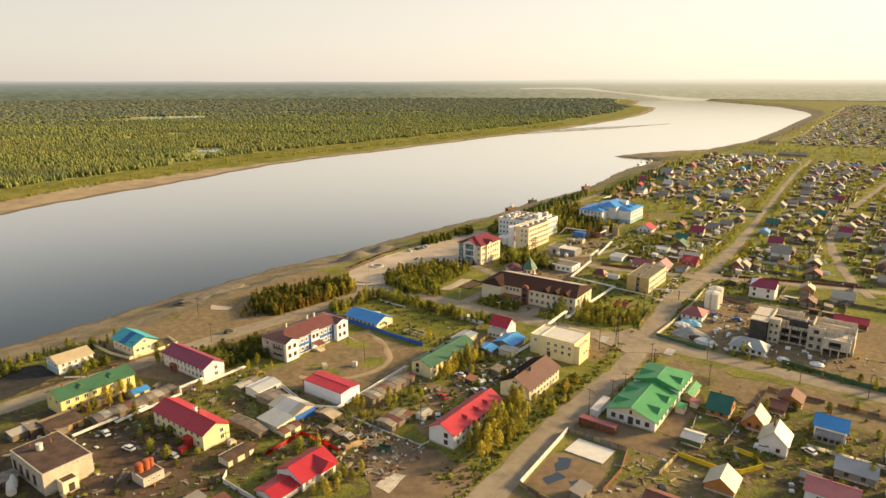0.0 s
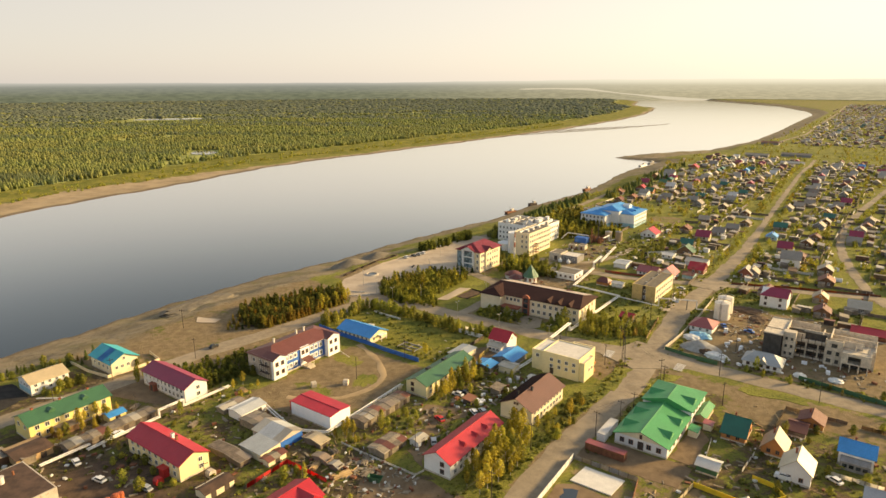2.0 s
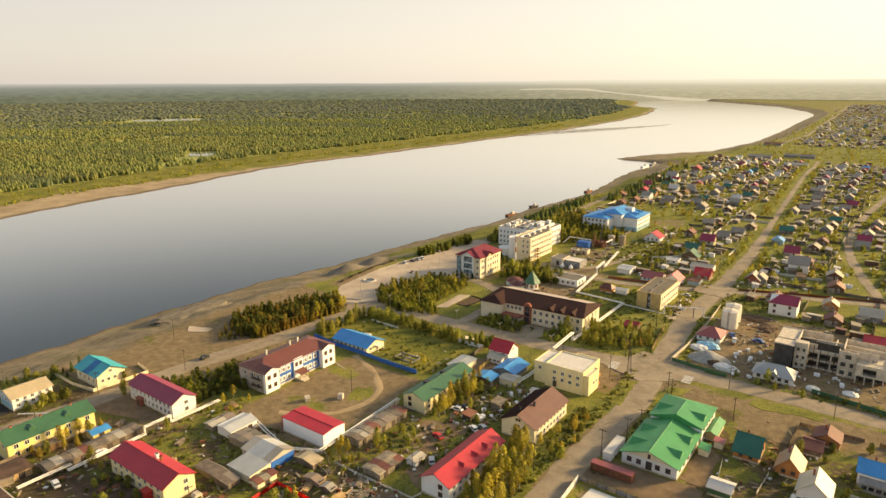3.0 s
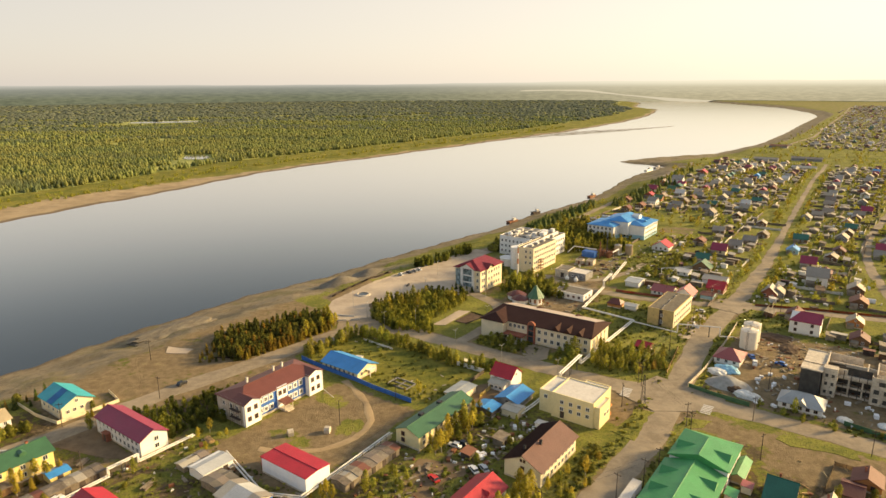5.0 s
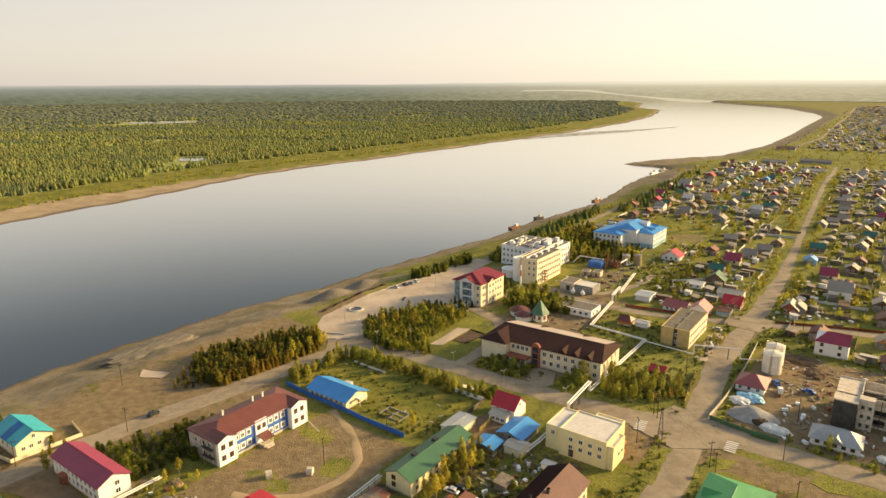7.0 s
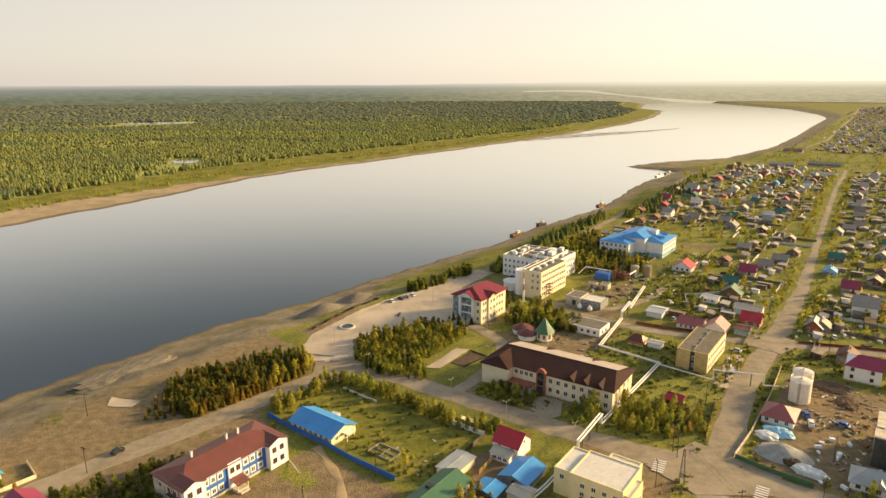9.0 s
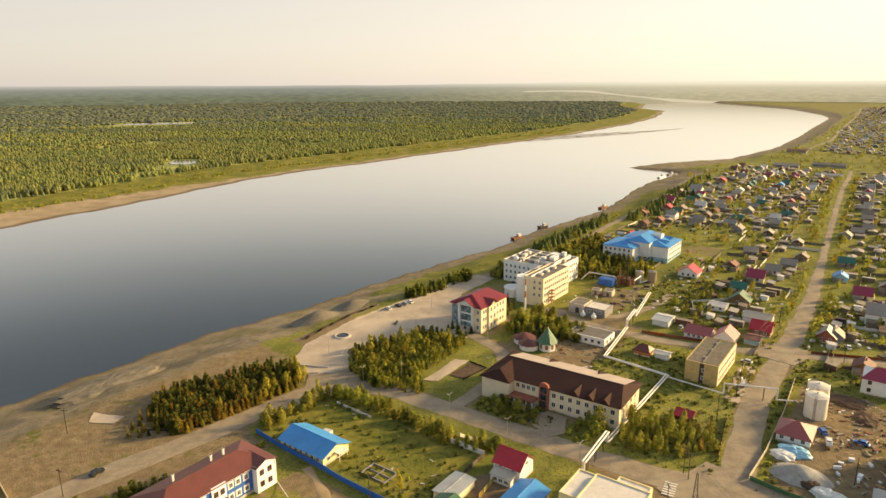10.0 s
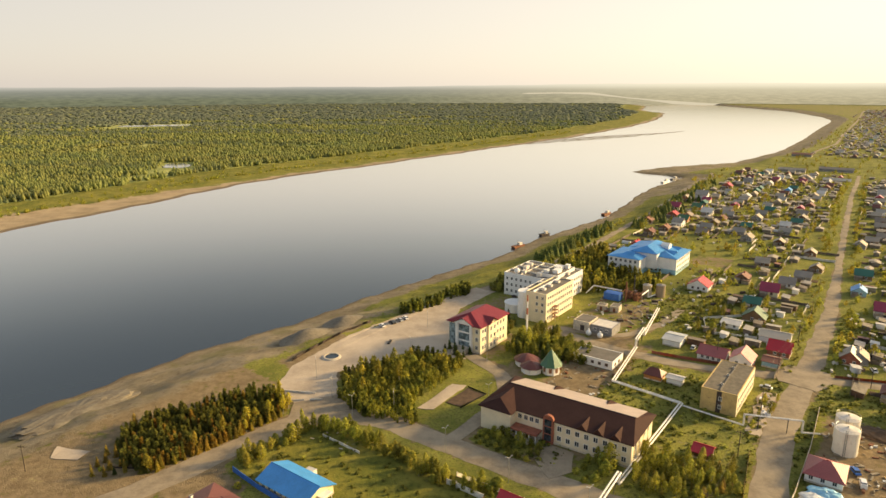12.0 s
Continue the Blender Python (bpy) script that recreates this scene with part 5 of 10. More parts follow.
windows(e, "-a", (la, lb), [lb / 2 - 0.5, lb / 2 + 0.5], [6.4], 0.5, 0.7, "frame_brown")
windows(e, "-b", (la, lb), spread(1, la - 1, 9), [1.7, 4.0], 1.1, 1.3)
chimney(e, 9.0, lb / 2 - 1.0, 7.2, 9.0, 0.35, "dark_steel")
chimney(e, 4.0, lb / 2 + 1.6, 7.0, 8.9, 0.3, "dark_steel")

e, la, lb = pitched(143, 171.3, 100, 109.2, 5.1, 7.5, "a", "white", "red", "long white two-storey house with a bright red roof", "apartment_house", "house", over=0.5)
windows(e, "-a", (la, lb), [2.8], [1.7, 4.0], 1.2, 1.3, "frame_brown")
windows(e, "-b", (la, lb), spread(1, la - 1, 9), [1.7, 4.0], 1.1, 1.3)
for x in (8.5, 15.0, 20.5):
    bm = bmesh.new()
    prism(bm, [(0.0, 5.6), (1.6, 5.6), (0.8, 7.0)], 1.2, 3.8, "y")
    bmesh.ops.translate(bm, verts=bm.verts, vec=(x, 0, 0))
    part("dormer", bm, M["redX"], e, "small red roof dormer")

# the red-roofed house with a low red porch
e, la, lb = pitched(102, 114.5, 121.5, 132, 3.2, 5.6, "a", "white", "red", "white house with a bright red hipped roof", over=0.6)
bm = bmesh.new()
prism(bm, [(5.2, 3.1), (11.8, 3.1), (8.5, 5.6)], -1.6, 5.0, "y")
part("gable", bm, M["redX"], e, "bright red cross gable")
bm = bmesh.new()
box(bm, 5.8, 11.2, -1.1, 0, -0.4, 3.1)
part("bay", bm, M["white"], e)
windows(e, "-b", (la, lb), [7.2, 9.8], [1.8], 1.0, 1.3, at=(0, -1.1))
windows(e, "-b", (la, lb), [1.5, 3.8], [1.8], 0.9, 1.2)
windows(e, "-a", (la, lb), [3.2, 7.0], [1.8], 0.9, 1.2)
e, la, lb = pitched(93.5, 101.5, 122.5, 130.5, 2.0, 2.9, "a", "white", "red", "low white outhouse with a deep red roof", "outhouse", "shed", over=0.5)

# ---- east side of the main street ----
e, la, lb = pitched(189, 211.4, 53.7, 69.8, 3.9, 6.5, "a", "white", "bright_green", "large white shop with a bright green gabled roof", "shop_building", "shop", over=0.7)
windows(e, "-a", (la, lb), [2.5, 5.5, 11.0, 13.8], [2.0], 1.2, 1.4, "frame_brown")
windows(e, "-b", (la, lb), [3, 7, 11, 15, 19], [2.0], 1.1, 1.3, "frame_brown")
door(e, -0.02, 8.0, "-a", 1.6, 2.5)
bm = bmesh.new()
prism(bm, [(0.1, 3.75), (lb - 0.1, 3.75), (lb / 2, 6.15)], -0.06, -0.004, "x")
part("gable_panel", bm, M["cream"], e, "cream boarded gable")
windows(e, "-a", (la, lb), [lb / 2], [4.7], 0.6, 1.2, "frame_brown", at=(-0.06, 0))
for x in (4.2, 13.6):
    for lo, hi in ((0.6, lb / 2), (lb / 2, lb - 0.6)):
        bm = bmesh.new()
        prism(bm, [(x, 4.15), (x + 4.6, 4.15), (x + 2.3, 5.75)], lo, hi, "y")
        part("dormer", bm, M["bright_greenY"], e, "broad green roof dormer")
e, la, lb = pitched(212.2, 228.6, 53.2, 69.2, 5.6, 8.1, "a", "white", "bright_green", "tall white hall with a bright green roof behind the shop", "shop_building", "shop", over=0.5, hip=(0.02, 6.0))
bm = bmesh.new()
prism(bm, [(0, 5.55), (lb, 5.55), (lb / 2, 7.9)], 0.02, 0.3, "x")
part("gable_panel", bm, M["cream"], e, "cream boarded gable")
windows(e, "-a", (la, lb), [5.0, 11.0], [5.7], 0.8, 1.5, "frame_brown")
windows(e, "-b", (la, lb), [3, 6.2, 9.4, 12.6], [2.2, 4.4], 1.0, 1.2, "frame_brown")
for lo, hi in ((0.6, lb / 2), (lb / 2, lb - 0.6)):
    bm = bmesh.new()
    prism(bm, [(3.6, 5.85), (8.2, 5.85), (5.9, 7.45)], lo, hi, "y")
    part("dormer", bm, M["bright_greenY"], e, "broad green roof dormer")
e, la, lb = pitched(216.5, 227.0, 49.8, 53.1, 2.4, 3.3, "a", "new_wood", "bright_green", "timber lean-to with a light green roof", "shed", "shed", over=0.4)
for a, b, la, lb, h, key, label in ((213.0, 47.0, 3.0, 2.6, 2.0, "faded_maroonX", "small shed with a rusty pink roof"), (206.0, 49.6, 4.0, 2.8, 2.1, "bright_greenX", "small hut with a pale green roof")):
    bm = bmesh.new()
    box(bm, 0, la, 0, lb, -0.2, h)
    e = thing("hut", a, b, label, "shed")
    part("wall", bm, M["cream"], e)
    bm = bmesh.new()
    prism(bm, [(-0.25, h - 0.05), (lb + 0.25, h + 0.35), (lb + 0.25, h + 0.47), (-0.25, h + 0.07)], -0.25, la + 0.25, "x")
    part("roof", bm, M[key], e)

for spec in (
    (210.8, 221.5, 36.6, 43.6, 2.6, 6.2, "b", "orange_wall", "dark_green", "timber cottage with a steep dark green roof"),
    (209.0, 217.0, 25.2, 31.8, 2.6, 6.2, "a", "orange_wall", "tan", "brown timber cottage with a weathered tan roof"),
    (197.6, 206.0, 17.2, 25.0, 4.2, 7.6, "a", "white", "cream_roof", "new white cottage with a pale steep roof"),
    (216.0, 222.0, 3.6, 12.4, 4.8, 7.2, "b", "white", "blue", "two-storey cottage with a blue roof and open veranda"),
    (187.8, 193.2, 39.3, 45.0, 2.5, 3.3, "b", "green_paint", "light", "small green hut with a pale roof"),
    (168.2, 176.0, 25.4, 33.0, 2.2, 4.9, "a", "orange_wall", "cream_roof", "orange timber bathhouse with a cream roof"),
    (195.8, 203.0, -5.2, 4.6, 3.0, 4.9, "b", "grey_wall", "zinc", "grey house with a blue-grey metal roof"),
    (178.5, 186.5, -2.0, 10.0, 3.6, 5.6, "b", "white", "pink", "white house with a faded pink roof"),
    (187.0, 190.5, 7.5, 12.0, 2.2, 2.9, "b", "wood", "grey", "small plank shed with a grey roof"),
    (190.5, 196.0, -18.0, -8.0, 2.8, 4.8, "b", "white", "light", "white house with a pale sheet roof"),
    (225.0, 233.0, 22.0, 27.0, 2.2, 3.4, "b", "wood", "rust_roof", "weathered shed with a rusty roof"),
    (233.0, 240.0, 18.0, 25.0, 2.6, 4.4, "a", "orange_wall", "rust_roof", "timber cottage with a rust-brown roof"),
    (150.5, 156.5, 36.0, 44.0, 2.4, 3.4, "b", "log", "rust_roof", "old log shed with a rusty sheet roof"),
    (135.0, 143.0, 30.0, 42.0, 2.4, 3.6, "b", "wood", "grey", "long plank shed with a worn grey roof"),
    (212.0, 216.0, -14.0, -7.0, 2.6, 3.4, "b", "white", "light", "white trailer-like hut with a pale roof"),
):
    e, la, lb = pitched(*spec, over=0.5, name="cottage" if spec[4] > 2.55 else "shed", category="house" if spec[4] > 2.55 else "shed")
    if spec[4] > 2.55:
        windows(e, "-a", (la, lb), spread(0.8, lb - 0.8, 2), [1.7], 0.9, 1.1, "frame_brown")
        windows(e, "-b", (la, lb), spread(0.8, la - 0.8, 2), [1.7], 0.9, 1.1, "frame_brown")
        if spec[6] == "b" and spec[5] > 6:
            windows(e, "-b", (la, lb), [la / 2], [spec[4] + 1.2], 0.7, 0.9, "frame_brown")
        chimney(e, la * 0.5 + 0.8, lb * 0.5 + 0.8, spec[5] - 1.2, spec[5] + 0.9, 0.25)
    else:
        door(e, la / 2, -0.02, "-b", 0.9, 1.9, z=0.1)

for a0, a1, b0, b1, h, key, label in ((179.8, 182.4, 63.4, 75.6, 2.5, "rust", "long rusty red freight container by the green-roofed shop"), (186.8, 198.0, 72.2, 74.8, 2.7, "white", "long white freight container by the main street")):
    bm = bmesh.new()
    box(bm, 0, a1 - a0, 0, b1 - b0, 0.15, h)
    e = thing("container", a0, b0, label, "container")
    part("body", bm, M[key], e)
    for x in (0.3, a1 - a0 - 0.7):
        for y in (0.3, b1 - b0 - 0.7):
            bm = bmesh.new()
            box(bm, x, x + 0.4, y, y + 0.4, -0.2, 0.15)
            part("foot", bm, M["concrete"], e)
    bm = bmesh.new()
    box(bm, -0.06, a1 - a0 + 0.06, -0.06, b1 - b0 + 0.06, h, h + 0.12)
    part("lid", bm, M["faded_maroonX" if key == "rust" else "lightX"], e)
# glazed veranda of the blue-roofed cottage
bm = bmesh.new()
prism(bm, [(-2.4, -0.2), (0, -0.2), (0, 3.4), (-2.4, 2.6)], 0.6, 8.2, "y")
e = thing("veranda", 216.0, 3.6, "weathered grey glazed veranda in front of the cottage", "veranda")
part("body", bm, M["grey_wall"], e)
for y in (1.2, 2.9, 4.6, 6.3):
    bm = bmesh.new()
    box(bm, -2.45, -2.41, y, y + 1.2, 0.9, 2.0)
    part("pane", bm, M["glass"], e)

# ---- the building site ----
SH = 0.87  # storeys of about 3.4 m
e = thing("building_shell", 288.5, 8.0, "unfinished grey concrete building shell of three open storeys", "building site")
for z in (0.2, 4.1, 8.0, 11.6):
    bm = bmesh.new()
    if z < 11:
        box(bm, 6, 20, 0.0, 38, z * SH - 0.3, z * SH)
    else:
        box(bm, 7, 20, 31, 38, z * SH - 0.3, z * SH)
    part("floor_slab", bm, M["concrete"], e)
for y in spread(0, 38, 9):
    for x in (6.3, 13, 19.5):
        bm = bmesh.new()
        box(bm, x - 0.25, x + 0.25, y - 0.25, y + 0.25, 0, (11.6 if y > 31 else 10.2 if y < 12 else 8.0) * SH)
        part("column", bm, M["concrete"], e)
# the dark panels set inside paint the shade of the open storeys
for x0, x1, y0, y1, z0, z1, key in (
        (0, 5, 31.6, 38, 0.2, 11.0, "dark_concrete"), (0.0, 6.0, 31.2, 38.2, 11.0, 11.5, "concrete"), (5.0, 6.0, 31.6, 38, 0, 11.0, "concrete"),
        (2.6, 6.0, 26.8, 31.2, 0, 12.4, "concrete"),
        (6.0, 6.35, 16.6, 26.8, 7.5, 8.9, "concrete"), (6.0, 6.3, 16.6, 26.8, 3.7, 4.5, "concrete"), (6.0, 6.3, 16.6, 26.8, 0, 0.9, "concrete"), (9.5, 9.7, 16.6, 26.8, 0.3, 11.4, "dark_concrete"),
        (4.2, 4.5, 10.5, 16.6, 0, 11.8, "concrete"), (4.2, 6.0, 16.3, 16.6, 0, 11.8, "concrete"), (4.2, 6.0, 10.5, 10.8, 0, 11.8, "concrete"),
        (0.6, 6.0, 1.0, 10.5, 3.6, 4.1, "concrete"), (0.6, 6.0, 1.0, 10.5, 7.3, 7.8, "concrete"), (0.6, 0.85, 1.0, 10.5, 7.8, 8.7, "concrete"), (0.6, 0.85, 1.0, 4.0, 4.1, 7.3, "concrete"), (0.6, 0.85, 8.2, 10.5, 4.1, 7.3, "concrete"),
        (4.0, 4.2, 1.0, 10.5, 4.1, 7.3, "dark_concrete"), (5.2, 5.4, 1.0, 10.5, 0, 3.6, "dark_concrete"), (0.6, 6.0, 0.75, 1.0, 3.6, 8.7, "concrete"),
        (6, 20, -0.3, 0, 0, 9.2, "concrete"), (5.7, 6.0, 0, 1.0, 0, 9.4, "concrete"),
        (8, 8.25, 4, 15, 8.0, 11.3, "concrete"), (8, 20, 15, 15.4, 8, 11.6, "concrete"), (10, 19, 18, 18.4, 8, 10.6, "concrete"), (14, 14.4, 0.5, 30, 8, 10.8, "concrete"), (7, 7.25, 24, 31, 8.0, 11.3, "concrete"),
        (19.7, 19.95, 20, 38, 8.0, 12.0, "concrete"), (19.7, 19.95, 0, 15, 8.0, 11.4, "concrete"), (12, 12.3, 25, 37, 8.0, 11.0, "dark_concrete"), (6, 20, 37.7, 38, 0, 10.4, "concrete"), (7, 19, 30.6, 30.9, 8, 12.4, "concrete")):
    bm = bmesh.new()
    box(bm, x0, x1, y0, y1, z0 * SH, z1 * SH)
    part("wall_panel", bm, M[key], e)
for y in (1.5, 4.4, 7.3, 10.2):
    bm = bmesh.new()
    box(bm, 0.7, 1.1, y - 0.2, y + 0.2, -0.3, 3.6 * SH)
    part("pillar", bm, M["concrete"], e)
# dark plates on the walls paint the shade of empty windows
for z in (2.0, 5.6, 9.2):
    for y in (28.0, 30.0):
        bm = bmesh.new()
        box(bm, 2.5, 2.66, y - 0.45, y + 0.45, z * SH - 0.6, z * SH + 0.6)
        part("opening", bm, M["dark_concrete"], e, "dark plate painting the shade in an empty window")
for y0, y1, z in ((11.4, 12.6, 2.0), (14.0, 15.6, 2.0), (11.4, 12.6, 5.8), (14.0, 15.6, 5.8), (12.4, 14.4, 9.4)):
    bm = bmesh.new()
    box(bm, 4.1, 4.26, y0, y1, z * SH - 0.8, z * SH + 0.8)
    part("opening", bm, M["dark_concrete"], e, "dark plate painting the shade in an empty window")
for y in (17.8, 20.2, 22.6, 25.0):
    bm = bmesh.new()
    box(bm, 5.9, 6.2, y - 0.12, y + 0.12, 0, 11.4 * SH)
    part("scaffold_post", bm, M["dark_wood"], e)
for i, (a, b) in enumerate(((322.2, 69.6), (331.0, 70.2))):
    e = thing("storage_tank", a, b, "tall white cylindrical fuel storage tank", "tank", group="white tanks on the building site")
    bm = bmesh.new()
    tube(bm, (0, 0, -0.4), (0, 0, 7.9), 3.5, 32)
    part("shell", bm, M["cream_tank"], e)
    bm = bmesh.new()
    tube(bm, (0, 0, 7.9), (0, 0, 8.6), 3.55, 32, 0.4)
    tube(bm, (0, 0, 8.6), (0, 0, 9.1), 0.3, 10)
    part("lid", bm, M["white_roof"], e)
    bm = bmesh.new()
    for x in (-0.25, 0.25):
        tube(bm, (-3.65, x, 0), (-3.65, x, 8.9), 0.05, 5)
    for k in range(17):
        tube(bm, (-3.65, -0.25, 0.4 + k * 0.49), (-3.65, 0.25, 0.4 + k * 0.49), 0.03, 4)
    part("ladder", bm, M["dark_steel"], e)
    bm = bmesh.new()
    for k in range(20):
        t0, t1 = 2 * math.pi * k / 20, 2 * math.pi * (k + 1) / 20
        p, q = (3.4 * math.cos(t0), 3.4 * math.sin(t0)), (3.4 * math.cos(t1), 3.4 * math.sin(t1))
        tube(bm, (*p, 8.8), (*q, 8.8), 0.04, 4)
        tube(bm, (*p, 7.9), (*p, 8.8), 0.03, 4)
    part("railing", bm, M["steel"], e)
e, la, lb = pitched(298, 309, 68, 77.6, 2.9, 5.4, "b", "white", "faded_maroon", "white site office with a faded maroon hipped roof", "site_office", "house", hip=(4.5, 4.5), over=0.6)
windows(e, "-a", (la, lb), [2, 5, 8], [1.7], 1.0, 1.1)
e, la, lb = pitched(272, 281, 36.5, 50, 3.0, 5.6, "b", "white", "zinc", "white bungalow with a blue-grey hipped roof", "bungalow", "house", hip=(4.0, 4.0), over=0.6)
windows(e, "-a", (la, lb), spread(0.8, lb - 0.8, 5), [1.8], 1.0, 1.2, "frame_brown")
windows(e, "-b", (la, lb), [2, 5], [1.8], 1.0, 1.2, "frame_brown")
bm = bmesh.new()
prism(bm, [(4.5, 2.9), (8.5, 2.9), (6.5, 4.8)], -0.7, 4, "x")
part("gable", bm, M["zincX"], e, "small grey porch gable")
e, la, lb = pitched(351.3, 361.5, 46.5, 58.5, 6.2, 9.2, "b", "white", "maroon", "white two-storey house with a maroon roof", "apartment_house", "house", hip=(0, 4.0), over=0.4)
windows(e, "-a", (la, lb), [3.0, 9.5], [1.9, 4.8], 1.0, 1.3, "frame_brown")
e, la, lb = pitched(330, 338, 5, 18, 3.0, 4.6, "b", "rust", "red", "low shed with a long red roof", "shed", "shed")


def heap(a, b, ra, rb, h, material, label, category="heap", seed=0, name="heap"):
    """A loose pile with a lumpy outline."""
    bm = bmesh.new()
    bmesh.ops.create_uvsphere(bm, u_segments=32, v_segments=16, radius=1)
    for v in bm.verts:
        k = 1 + 0.22 * noise.noise(v.co * 2.1 + Vector((seed * 7.1, 0, 0))) + 0.13 * noise.noise(v.co * 6 + Vector((seed, 3, 0))) + 0.06 * noise.noise(v.co * 14)
        v.co = Vector((v.co.x * ra * k, v.co.y * rb * k, max(v.co.z, -0.15) * h * k))
    return solo(name, bm, material, a, b, label, category)


def loose_cone(a, b, ra, rb, h, material, label, category="heap", seed=0, name="heap"):
    """Tipped gravel: a cone with a rounded crest that runs out softly."""
    bm = bmesh.new()
    rows = []
    for i in range(9):
        r, ring = i / 8, []
        for k in range(28):
            t = 2 * math.pi * k / 28
            q = Vector((math.cos(t) * r, math.sin(t) * r, 0))
            w_ = 1 + 0.10 * noise.noise(q * 1.6 + Vector((seed, 0, 0)))
            z = h * (1 - r) ** 1.15 * (1 + 0.12 * noise.noise(q * 3 + Vector((0, seed, 0)))) - 0.3 * r
            ring.append(bm.verts.new((q.x * ra * w_, q.y * rb * w_, z - 0.25 * (1 - r) ** 6 * h)))
        rows.append(ring)
    for p, q in zip(rows, rows[1:]):
        for k in range(28):
            bm.faces.new((p[k], q[k], q[(k + 1) % 28], p[(k + 1) % 28])).smooth = True
    bmesh.ops.remove_doubles(bm, verts=bm.verts, dist=0.001)
    return solo(name, bm, material, a, b, label, category)


loose_cone(280.5, 68, 7.0, 9.0, 4.2, M["pale_gravel"], "pale grey gravel heap on the building site", seed=1, name="gravel_mound")
heap(274, 60, 2.6, 5.0, 2.0, M["tarp_white"], "heap of white bags and sheeting", seed=2, name="sheeted_mound")
heap(276.5, 65, 2.2, 3.0, 1.6, M["soil"], "dark heap of dug soil", seed=3, name="soil_mound")
heap(274.5, 30, 2.1, 2.4, 1.1, M["tarp_white"], "goods stacked under white sheeting", seed=14, name="covered_mound")
heap(277.5, 18.5, 2.2, 2.7, 1.0, M["tarp_white"], "goods stacked under white sheeting", seed=15, name="covered_mound")
heap(293, 71.5, 3.0, 5.0, 1.9, M["tarp"], "goods stacked under blue and white tarpaulin", seed=4, name="covered_mound")
heap(289, 74, 2.8, 3.6, 1.6, M["tarp_white"], "goods stacked under white sheeting", seed=5, name="covered_mound")
heap(330, 55, 6, 4, 1.4, M["soil"], "heap of reddish dug soil", seed=6, name="soil_mound")
heap(340, 62, 5, 7, 1.2, M["soil"], "heap of reddish dug soil", seed=7, name="soil_mound")
heap(322, 40, 3, 4, 1.0, M["tarp_white"], "heap of rubble and white sheeting", seed=8, name="rubble_mound")
heap(196, 299, 22, 8.5, 2.4, M["gravel"], "low gravel ridge along the bank", seed=9, name="gravel_mound")
loose_cone(317, 281, 13, 10, 4.4, M["gravel"], "tall gravel heap above the river", seed=10, name="gravel_mound")
loose_cone(291, 280, 15, 11, 5.4, M["gravel"], "wide grey gravel heap above the river", seed=11, name="gravel_mound")

# ---- public buildings ----
e = thing("school_building", 274.0, 120.5, "long beige two-storey school with a dark brown metal roof", "school", rot=2.0)
la, lb = 20.5, 50.0
bm = bmesh.new()
box(bm, 0, la, 0, lb, 0.6, 8.4)
part("wall", bm, M["beige"], e)
bm = bmesh.new()
box(bm, -0.08, la + 0.08, -0.08, lb + 0.08, -0.6, 0.6)
part("plinth", bm, M["concrete"], e)
bm = bmesh.new()
box(bm, -3.6, 0, 39.0, 50.0, -0.5, 8.3)
part("wing", bm, M["beige"], e, "beige projecting wing")
bm = bmesh.new()
roof_shell(bm, -0.8, la + 1.6, -0.8, lb + 0.8, 8.2, 11.3, "y", 3.5, 4.0)
r = part("roof", bm, M["dark_brownY"], e)
# lighter overlay puts the sun's glare into the back slope's colour
bm = bmesh.new()
prism(bm, [(10.75, 11.33), (22.2, 8.25), (22.2, 8.35), (10.75, 11.43)], 2.2, 46.6, "y")
part("back_slope", bm, M["faded_roseY"], e, "pale sheet painting sun glare on the back slope")
bm = bmesh.new()
roof_shell(bm, -4.4, 9, 38.2, 50.8, 8.15, 10.9, "x", 4.0, 0.0)
part("wing_roof", bm, M["dark_brownX"], e)
for y in (5.0, 10.4, 15.6):
    bm = bmesh.new()
    prism(bm, [(y - 1.7, 8.3), (y + 1.7, 8.3), (y, 10.1)], -0.85, 5.5, "x")
    part("dormer", bm, M["dark_brownX"], e, "small pointed brown dormer")
for y in (14, 33):
    bm = bmesh.new()
    roof_shell(bm, la - 4.0, la + 1.7, y - 1.8, y + 1.8, 8.4, 9.9, "x", 0, 1.8)
    part("dormer", bm, M["dark_brownX"], e, "low pointed dormer on the sunlit side")
cols = [2.2, 5.2, 8.2, 11.2, 14.2, 17.2, 20.2, 23.2]
windows(e, "-a", (la, lb), cols, [2.5, 5.9], 1.3, 1.6)
windows(e, "-a", (la, lb), [31.0, 33.0, 35.0, 37.2], [6.3], 1.2, 1.5)
windows(e, "-b", (la, lb), [3, 7, 12, 16], [2.5, 5.9], 1.2, 1.6)
bm = bmesh.new()
prism(bm, [(25.0, 0), (28.6, 0), (28.6, 8.6), (28.2, 9.4), (27.4, 9.9), (26.8, 10.0), (26.2, 9.9), (25.4, 9.4), (25.0, 8.6)], -0.9, 0.2, "x")
t = part("stair_tower", bm, M["brick"], e, "arched dark red glazed portal")
bm = bmesh.new()
for z in (1.0, 3.6, 6.2):
    box(bm, -1.0, -0.88, 25.6, 28.0, z, z + 2.2)
part("glazing", bm, M["glass"], t)
bm = bmesh.new()
prism(bm, [(29.2, 3.1), (38.6, 3.1), (38.6, 3.6), (29.2, 3.6)], -4.2, 0.0, "x")
part("porch_roof", bm, M["brick"], e, "red-brown porch roof")
